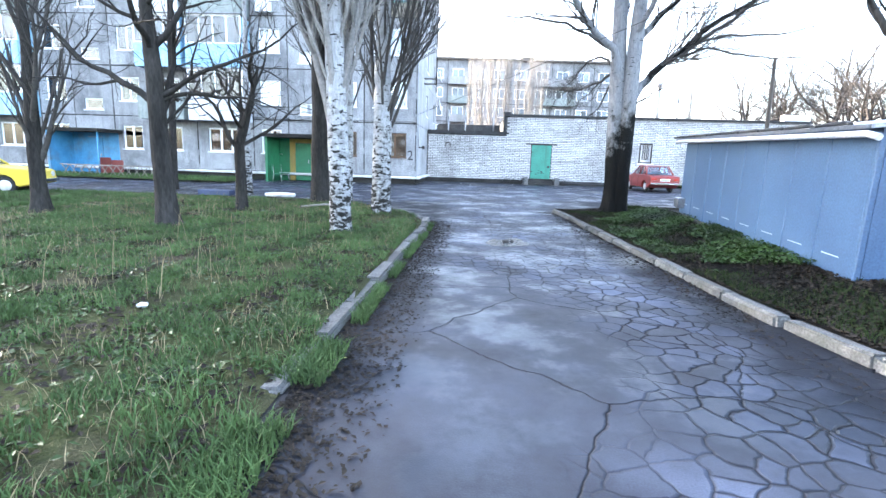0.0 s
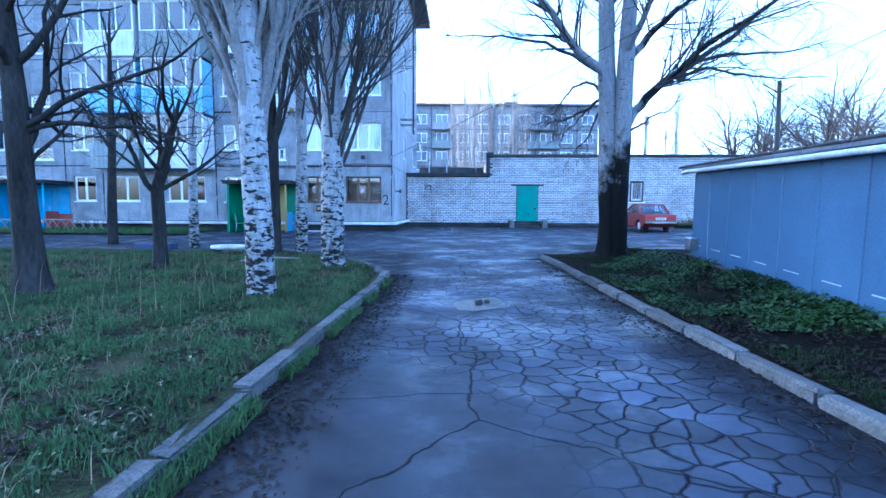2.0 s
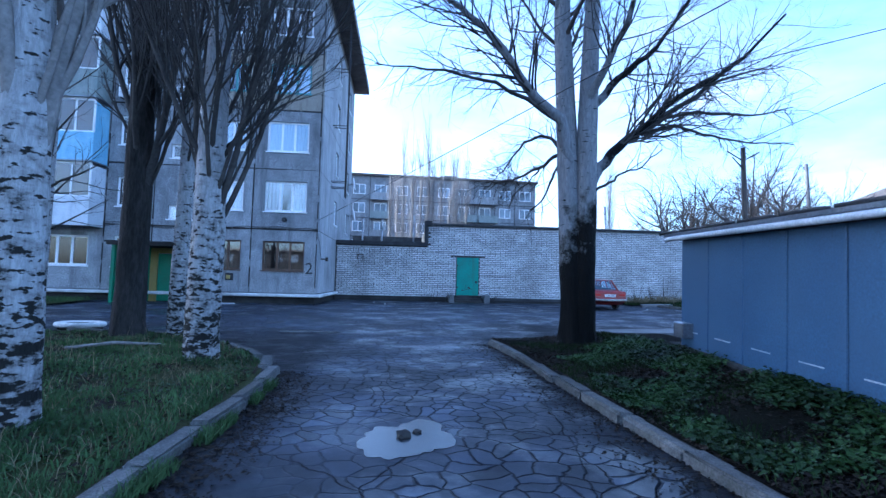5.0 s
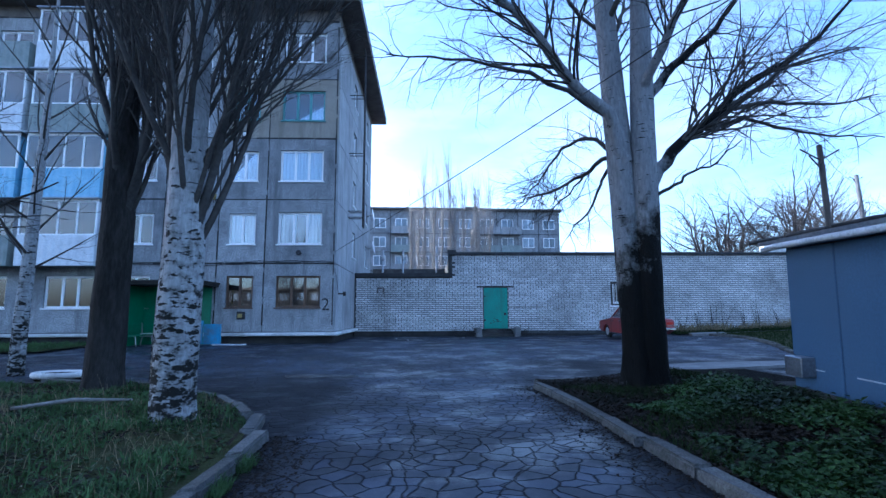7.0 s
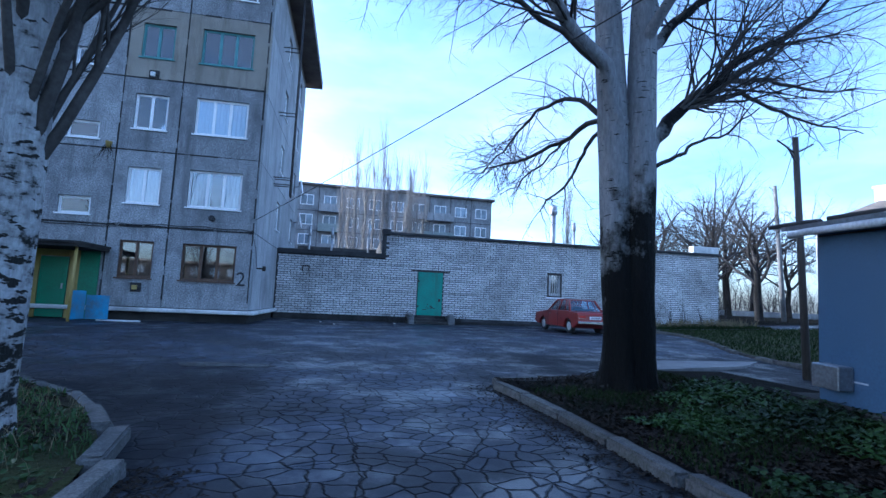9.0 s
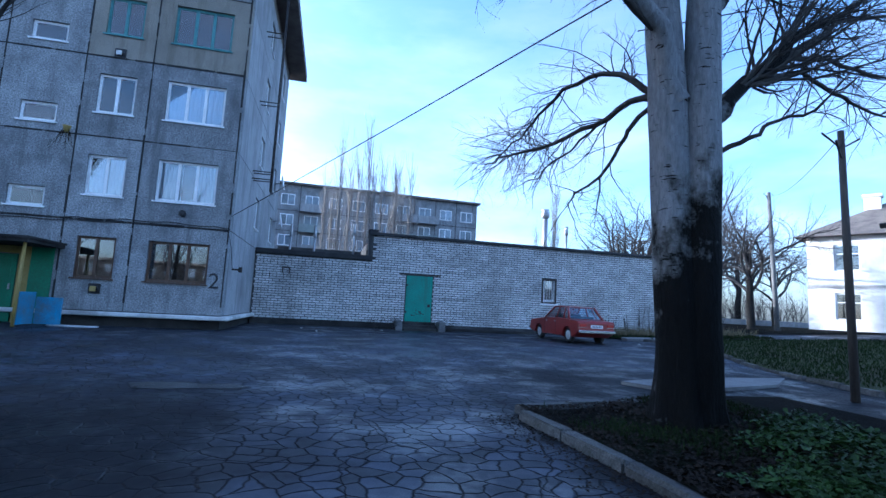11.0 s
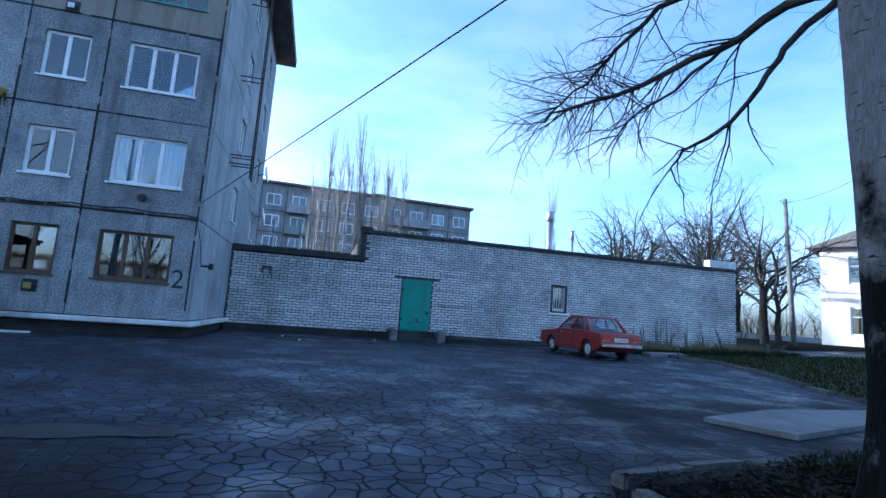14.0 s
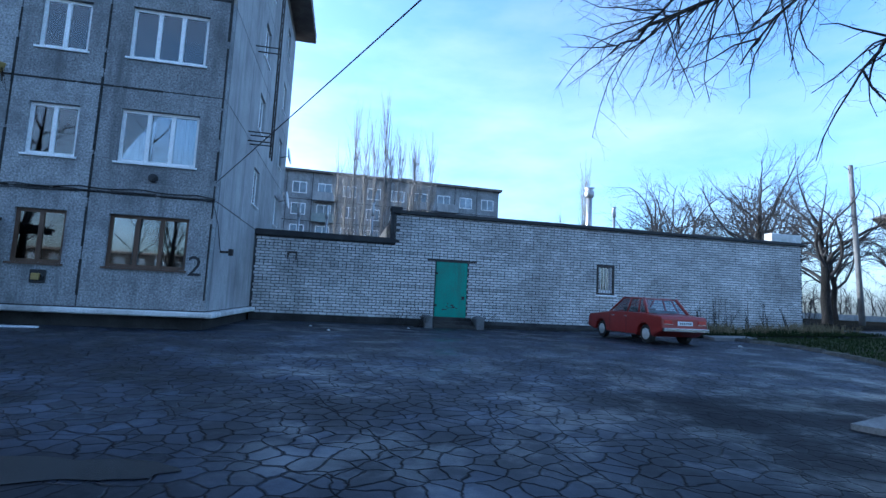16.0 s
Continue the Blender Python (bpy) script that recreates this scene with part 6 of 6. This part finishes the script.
# house cables
for zz, sag in ((3.52, 0.05), (3.42, 0.03)):
    bm = bmesh.new()
    pts = []
    for k in range(60):
        x = -14.0 + k * 14.0 / 59
        pts.append((x, -0.03 - 0.01 * math.sin(k), zz - sag * abs(math.sin(k * 0.55)) - 0.05 * math.sin(x * 0.8)))
    tube(bm, pts, 0.014, 5)
    tagged(part("wall_cable", bm, BLACK_PAINT), "black cable sagging along the panel joint", "cable")
bm = bmesh.new()
tube(bm, [(-0.02, -0.03, 3.3), (0.03, 0.3, 2.9), (0.03, 0.75, 2.3), (0.02, 1.0, 2.2)], 0.01, 5)
tagged(part("wall_cable", bm, BLACK_PAINT), "thin black wire down to the iron hook", "cable")

# ---- yard clutter ----
def fence(x0, y0, n, label):
    f = tagged(empty("picket_fence", pose(x0, y0, ground_z(x0, y0) + 0.05)), label, "fence")
    for k in range(n):
        x = k * 0.42
        for s in (-1, 1):
            bm = bmesh.new()
            tube(bm, [(x - 0.2 * s, 0.01 * s, 0.0), (x + 0.2 * s, 0.01 * s, 0.55)], 0.022, 5)
            part("picket", bm, WOOD_GREY, f)
    part("rail", boxed((-0.3, -0.03, 0.52, n * 0.42, 0.03, 0.57)), WOOD_GREY, f)


fence(-17.8, -2.9, 13, "low crossed grey wooden flower-bed fence")
tagged(part("painted_slab", boxed((-6.9, -9.8, 0.0, -5.7, -9.35, 0.2), bevel=0.02), NAVY), "dark blue low bench slab by the lawn", "slab")
planter = tagged(empty("planter", pose(-3.75, -9.9, 0.02)), "low oval flower bed with a whitewashed concrete rim", "planter")
bm = bmesh.new()
tube(bm, [(0.5 * math.cos(k * math.pi / 16), 0.34 * math.sin(k * math.pi / 16), 0.1) for k in range(33)], 0.06, 8)
part("rim", bm, WHITE_LIME, planter, "chipped whitewashed rim")
bm = bmesh.new()
prism(bm, [(0.48 * math.cos(k * math.pi / 12), 0.32 * math.sin(k * math.pi / 12)) for k in range(24)], -0.05, 0.12)
part("soil", bm, SOIL, planter)
bm = bmesh.new()
tube(bm, [(-1.6, -13.8, 0.12), (-1.0, -13.5, 0.18), (-0.3, -13.35, 0.15)], [0.025, 0.03, 0.015], 6)
tagged(part("fallen_branch", bm, TWIG_PALE), "pale fallen branch lying in the grass", "branch")
tagged(part("plank", boxed((-4.5, -0.9, 0.12, -3.2, -0.75, 0.2), bevel=0.01), BALCONY_WHITE), "white plank lying by the plinth", "plank")


def pebble(name, label, x, y, z, size, mat, seed, cat="stone"):
    r = random.Random(seed)
    bm = bmesh.new()
    bmesh.ops.create_icosphere(bm, subdivisions=2, radius=size)
    for v in bm.verts:
        v.co *= 1 + 0.35 * noise.noise(v.co * (1.5 / size) + Vector((seed, 0, 0)))
        v.co.z *= 0.5
    ob = part(name, bm, mat)
    ob.matrix_world = pose(x, y, z)
    return tagged(ob, label, cat)


pebble("stone", "flat dark stone sitting in a puddle", 3.9, -17.95, 0.02, 0.075, PLINTH, 3)
pebble("stone", "small dark stone sitting in a puddle", 4.02, -17.85, 0.015, 0.04, PLINTH, 4)
for k, (x, y) in enumerate(((0.2, -23.2), (3.0, 1.5), (2.4, 3.0), (9.6, -13.6), (14.9, -0.6), (5.6, 3.6))):
    pebble("litter_scrap", "small pale scrap of litter on the ground", x, y, (lawn_z(x, y) if x < 2 else ground_z(x, y)) + 0.03, 0.05, WHITE_LIME, 20 + k, "litter")


def puddle(x, y, rx, ry, seed, label, mat=None):
    r = random.Random(seed)
    n = 64
    pts = []
    for k in range(n):
        a = 2 * math.pi * k / n
        q = 1 + 0.45 * noise.noise(Vector((math.cos(a) * 1.3, math.sin(a) * 1.3, seed * 3.7))) + 0.15 * noise.noise(Vector((math.cos(a) * 5, math.sin(a) * 5, seed * 1.3)))
        pts.append((x + rx * q * math.cos(a), y + ry * q * math.sin(a), 0))
    zz = ground_z(x, y)
    bm = bmesh.new()
    bm.faces.new([bm.verts.new((p[0], p[1], max(ground_z(p[0], p[1]), zz) + 0.006)) for p in pts])
    tagged(part("puddle", bm, mat or WATER), label, "puddle")


puddle(3.92, -18.0, 0.4, 0.5, 1, "small shallow puddle with a stone on the asphalt")
puddle(1.5, -9.65, 0.75, 0.3, 2, "dark wet hollow in the cracked asphalt", WET)

# ---- grass, weeds and leaves ----
def blades(name, label, places, length, width, material, lean=0.5, seed=1):
    """Many bent blades as one mesh. places: array of x, y, z."""
    g = np.random.default_rng(seed)
    n = len(places)
    a = g.uniform(0, 2 * np.pi, n)
    h = length * g.uniform(0.45, 1.2, n)
    w = width * g.uniform(0.7, 1.3, n)
    b = g.uniform(0, 2 * np.pi, n)
    ln = h * lean * g.uniform(0.2, 1.3, n)
    ca, sa, cb, sb = np.cos(a), np.sin(a), np.cos(b), np.sin(b)
    v = np.zeros((n, 5, 3))
    v[:, 0] = places + np.stack([ca * w, sa * w, -0.01 + 0 * a], 1)
    v[:, 1] = places - np.stack([ca * w, sa * w, 0.01 + 0 * a], 1)
    mid = places + np.stack([cb * ln * 0.35, sb * ln * 0.35, h * 0.6], 1)
    v[:, 2] = mid - np.stack([ca * w, sa * w, 0 * a], 1) * 0.8
    v[:, 3] = mid + np.stack([ca * w, sa * w, 0 * a], 1) * 0.8
    v[:, 4] = places + np.stack([cb * ln, sb * ln, h], 1)
    i = np.arange(n) * 5
    quads = np.stack([i, i + 1, i + 2, i + 3], 1)
    tris = np.stack([i + 3, i + 2, i + 4], 1)
    me = bpy.data.meshes.new(name)
    me.from_pydata(v.reshape(-1, 3).tolist(), [], quads.tolist() + tris.tolist())
    return tagged(link(name, me, material), label, "grass" if "grass" in name else "plants", kind="stuff")


def flakes(name, label, places, size, material, tilt, seed, cat):
    """Many small curled leaves as one mesh."""
    g = np.random.default_rng(seed)
    n = len(places)
    a, s = g.uniform(0, 2 * np.pi, n), size * g.uniform(0.5, 1.3, n)
    u = np.stack([np.cos(a), np.sin(a), g.uniform(-tilt, tilt, n)], 1) * s[:, None]
    w = np.stack([-np.sin(a), np.cos(a), g.uniform(-tilt, tilt, n)], 1) * (s * 0.6)[:, None]
    up = np.zeros((n, 3))
    up[:, 2] = s * 0.25
    v = np.stack([places - u, places - u * 0.2 - w + up, places + u, places - u * 0.2 + w + up], 1)
    i = np.arange(n) * 4
    me = bpy.data.meshes.new(name)
    me.from_pydata(v.reshape(-1, 3).tolist(), [], np.stack([i, i + 1, i + 2], 1).tolist() + np.stack([i, i + 2, i + 3], 1).tolist())
    return tagged(link(name, me, material), label, cat, kind="stuff")


def scatter(n, x0, x1, y0, y1, zf, seed, keep=None, clump=0.0, freq=1.0):
    g = np.random.default_rng(seed)
    out = []
    while len(out) < n:
        x, y = g.uniform(x0, x1), g.uniform(y0, y1)
        if keep and not keep(x, y):
            continue
        if clump and noise.noise(Vector((x * freq, y * freq, seed))) + g.uniform(-0.35, 0.35) < clump - 0.5:
            continue
        out.append((x, y, zf(x, y)))
    return np.array(out)


on_left = lambda x, y: x < edge_x(LEFT_EDGE, y, -3.0) - 0.1
on_right = lambda x, y: x > edge_x(RIGHT_EDGE, y, 5.8) + 0.1 and x < 8.4 - 0.1 * (y + 14.3) * (-1 if y < -21 else 0)
bare_path = lambda x, y: abs(y + 20.1 + (x - 6.4) * 0.55) < 0.33
blades("lawn_grass", "fresh green grass blades of the rough lawn", scatter(70000, -5.5, 2.05, -27.5, -17, left_z, 1, on_left, 0.62, 2.1), 0.09, 0.0045, GRASS_A, 0.8, 1)
blades("lawn_grass", "fresh green grass blades farther over the lawn", scatter(45000, -14, 2.0, -19, -10.9, left_z, 2, on_left, 0.62, 1.4), 0.1, 0.007, GRASS_A, 0.8, 2)
blades("dry_grass", "dry straw-coloured stalks in the lawn", scatter(9000, -7, 2.0, -27.5, -12, left_z, 3, on_left, 0.5, 1.3), 0.14, 0.003, GRASS_B, 0.9, 3)
blades("dry_grass", "tall thin dry stalks standing in the lawn", scatter(160, -5, 0.5, -23, -14, left_z, 4, on_left), 0.55, 0.004, GRASS_B, 0.25, 4)
flakes("lawn_weeds", "low dark green weed leaves in the lawn", scatter(16000, -6, 2.0, -27.5, -12, left_z, 5, on_left, 0.55, 1.7) + np.array([0, 0, 0.03]), 0.035, IVY, 0.5, 5, "plants")
flakes("lawn_leaves", "dead brown leaves lying in the lawn", scatter(20000, -6, 2.0, -27.5, -11, left_z, 6, on_left, 0.5, 1.1) + np.array([0, 0, 0.025]), 0.035, LEAF_DEAD, 0.4, 6, "leaves")
edge = scatter(7000, 1.9, 2.6, -27.5, -16, lambda x, y: 0.005, 7, lambda x, y: (0.05 if y > -23.5 else -0.15) < x - edge_x(LEFT_EDGE, y, 2.0) < 0.2 and noise.noise(Vector((y * 1.6, 5, 0))) > -0.05)
blades("kerb_grass", "grass growing in the gutter along the kerb", edge, 0.11, 0.0045, GRASS_A, 0.9, 8)
gutter = scatter(9000, 2.1, 3.1, -27.5, -15, lambda x, y: 0.01, 9, lambda x, y: random.Random(int(x * 9973 + y * 7919)).random() > (x - edge_x(LEFT_EDGE, y, 2.1)) / 0.75)
flakes("gutter_leaves", "rotting dark leaves and debris along the gutter", gutter, 0.02, LEAF_DEAD, 0.4, 9, "leaves")
gutter2 = scatter(2600, 4.9, 6.2, -27.0, -11.4, lambda x, y: 0.01, 10, lambda x, y: 0.08 < edge_x(RIGHT_EDGE, y, 5.9) - x < 0.12 + 0.6 * random.Random(int(x * 9973 + y * 7919)).random() ** 2)
flakes("gutter_leaves", "dead leaves along the far gutter", gutter2, 0.02, LEAF_DEAD, 0.4, 10, "leaves")
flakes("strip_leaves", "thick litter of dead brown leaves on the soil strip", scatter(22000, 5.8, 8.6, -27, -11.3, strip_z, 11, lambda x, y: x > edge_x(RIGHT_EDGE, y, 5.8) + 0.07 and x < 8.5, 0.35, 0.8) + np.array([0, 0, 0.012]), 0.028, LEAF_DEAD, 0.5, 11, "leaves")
ivy_at = lambda x, y: on_right(x, y) and not bare_path(x, y) and x > 6.35 + 1.1 * noise.noise(Vector((x * 0.9, y * 0.7, 2.0))) + 0.25 * (y + 18) * (1 if y > -14 else 0)
weeds = scatter(13000, 6.0, 8.5, -20.6, -13.0, strip_z, 12, ivy_at, 0.6, 1.2)
weeds[:, 2] += 0.03 + 0.12 * np.clip((weeds[:, 0] - 7.1) / 1.3, 0, 1) * np.random.default_rng(3).uniform(0, 1, len(weeds))
flakes("garage_weeds", "bright green leafy weeds along the garage wall", weeds, 0.034, IVY, 0.6, 12, "plants")
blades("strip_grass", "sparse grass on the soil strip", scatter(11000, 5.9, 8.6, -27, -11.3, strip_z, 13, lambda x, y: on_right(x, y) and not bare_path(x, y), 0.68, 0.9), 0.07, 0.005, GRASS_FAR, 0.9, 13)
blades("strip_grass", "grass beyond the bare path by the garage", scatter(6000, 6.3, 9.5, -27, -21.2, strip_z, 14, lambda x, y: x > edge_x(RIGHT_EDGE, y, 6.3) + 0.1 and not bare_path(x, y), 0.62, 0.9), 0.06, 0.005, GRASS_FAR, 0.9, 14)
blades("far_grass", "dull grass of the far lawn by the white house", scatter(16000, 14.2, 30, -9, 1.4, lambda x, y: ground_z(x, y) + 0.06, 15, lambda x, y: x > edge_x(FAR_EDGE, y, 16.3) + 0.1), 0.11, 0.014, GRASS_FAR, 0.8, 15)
blades("border_weeds", "dry weeds along the foot of the brick wall", scatter(1500, 15.8, 24.3, 3.2, 5.7, lambda x, y: ground_z(x, y) + 0.04, 16, None, 0.5, 0.9), 0.4, 0.012, GRASS_B, 0.5, 16)
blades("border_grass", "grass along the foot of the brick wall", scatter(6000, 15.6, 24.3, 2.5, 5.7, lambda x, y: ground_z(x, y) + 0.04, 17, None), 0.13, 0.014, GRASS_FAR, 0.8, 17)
blades("bed_grass", "grass of the flower bed along the house", scatter(9000, -30, -8.7, -4.1, -0.8, lambda x, y: ground_z(x, y) + 0.05, 18, None), 0.16, 0.014, GRASS_A, 0.8, 18)
r30 = random.Random(30)
for k in range(9):
    x, y = 17.0 + k * 0.85 + r30.uniform(-0.3, 0.3), 4.9 + r30.uniform(-0.4, 0.4)
    tw = Twigs()
    for j in range(4):
        grow(tw, r30, Vector((r30.uniform(-0.1, 0.1), r30.uniform(-0.1, 0.1), -0.05)), Vector((r30.uniform(-0.25, 0.25), r30.uniform(-0.25, 0.25), 1)), r30.uniform(0.6, 1.5), 0.018, 1, [None, (4, 35, 0.4, 0.12, 0.05, 4), (0, 0, 0, 0.2, 0.05, 3)])
    me = tw.mesh("shrub")
    s = link("shrub", me, TWIG)
    s.matrix_world = pose(x, y, ground_z(x, y) + 0.04)
    tagged(s, "leafless dark shrub shoots by the brick wall", "shrub", "wall shrubs")
for k, (x, y) in enumerate(((6.2, 5.0), (8.9, 5.1), (5.6, 5.3))):
    tw = Twigs()
    for j in range(16):
        grow(tw, r30, Vector((r30.uniform(-0.2, 0.2), r30.uniform(-0.1, 0.1), -0.05)), Vector((r30.uniform(-0.6, 0.6), r30.uniform(-0.5, 0.2), 1)), r30.uniform(0.4, 0.8), 0.01, 1, [None, (6, 35, 0.45, 0.15, 0.0, 3), (0, 0, 0, 0.2, 0.0, 3)])
    s = link("shrub", tw.mesh("shrub"), TWIG)
    s.matrix_world = pose(x, y, ground_z(x, y) - 0.01)
    tagged(s, "low dark leafless bush beside the door steps", "shrub", "wall shrubs")
# wall and fence beyond
tagged(part("far_fence", boxed((24.8, 27.0, 0.3, 60.0, 27.2, 1.7)), PANEL_SMOOTH), "low pale concrete fence under the far trees", "fence")


def air_conditioner(x, z):
    a = tagged(empty("air_conditioner", pose(x, -0.004, z)), "white outdoor air-conditioner unit on a wall bracket", "air conditioner")
    part("casing", boxed((-0.4, -0.5, 0.05, 0.4, -0.2, 0.6), bevel=0.02), FRAME_WHITE, a)
    bm = bmesh.new()
    for k in range(5):
        rr = 0.05 + k * 0.045
        tube(bm, [(-0.1 + rr * math.cos(j * math.pi / 8), -0.507, 0.32 + rr * math.sin(j * math.pi / 8)) for j in range(17)], 0.006, 4)
    part("grille", bm, BLACK_PAINT, a, "round black fan grille")
    for sx in (-0.3, 0.27):
        part("bracket", boxed((sx, -0.52, 0.0, sx + 0.03, 0.0, 0.045), (sx, -0.03, -0.3, sx + 0.03, 0.0, 0.0)), METAL_DARK, a)


air_conditioner(-8.2, 8.85)

# ---- bricks of the outbuilding ----
BL, BH, GAP = 0.30, 0.108, 0.023
def brick_mesh(w):
    bm = boxed((0.0, -0.012, 0.0, w - GAP, 0.03, BH - GAP))
    for v in bm.verts:
        if v.co.y < 0:
            v.co.x += 0.004 if v.co.x < w / 2 else -0.004
            v.co.z += 0.004 if v.co.z < BH / 2 else -0.004
    me = bpy.data.meshes.new("brick")
    bm.to_mesh(me)
    bm.free()
    me.materials.append(BRICK)
    return me


full, half = brick_mesh(BL), brick_mesh(BL / 2)
bulk = bmesh.new()
near = 0
row = 0
z = 0.44
while z < HIGH_TOP - 0.05:
    x = 0.1 - (row % 2) * BL / 2
    top_part = z > LOW_TOP - BH * 0.6
    while x < WALL_END - 0.02:
        w = BL
        header = row % 6 == 5
        if header:
            w = BL / 2
        a, b = max(x, 0.06), min(x + w, WALL_END)
        hit_door = b > DOOR[0] - 0.0 and a < DOOR[1] and z + BH > DOOR[2] and z < DOOR[3] + 0.05
        hit_vent = b > VENT[0] and a < VENT[1] and z + BH > VENT[2] and z < VENT[3]
        if top_part and a < SPLIT:
            x += w
            continue
        if hit_door:
            if a < DOOR[0]:
                b = DOOR[0]
            elif b > DOOR[1]:
                a = DOOR[1]
            else:
                x += w
                continue
        if hit_vent:
            if a < VENT[0]:
                b = VENT[0]
            elif b > VENT[1]:
                a = VENT[1]
            else:
                x += w
                continue
        if b - a > 0.05:
            whole = abs((b - a) - BL) < 0.01
            if whole and near < 290 and 4.2 < a < 9.6 and z > 0.5:
                near += 1
                ob = link("brick", full, None, core)
                ob.matrix_world = pose(a, WALL_Y + rng.uniform(-0.004, 0.003), z)
            else:
                o = rng.uniform(-0.004, 0.003)
                box(bulk, a + rng.uniform(0, 0.004), WALL_Y - 0.012 + o, z + rng.uniform(0, 0.003), b - GAP, WALL_Y + 0.02, z + BH - GAP)
        x += w
    row += 1
    z += BH
me = bpy.data.meshes.new("bricks")
bulk.to_mesh(me)
bulk.free()
tagged(link("bricks", me, BRICK_BULK, core), "courses of white silicate bricks", kind="stuff")
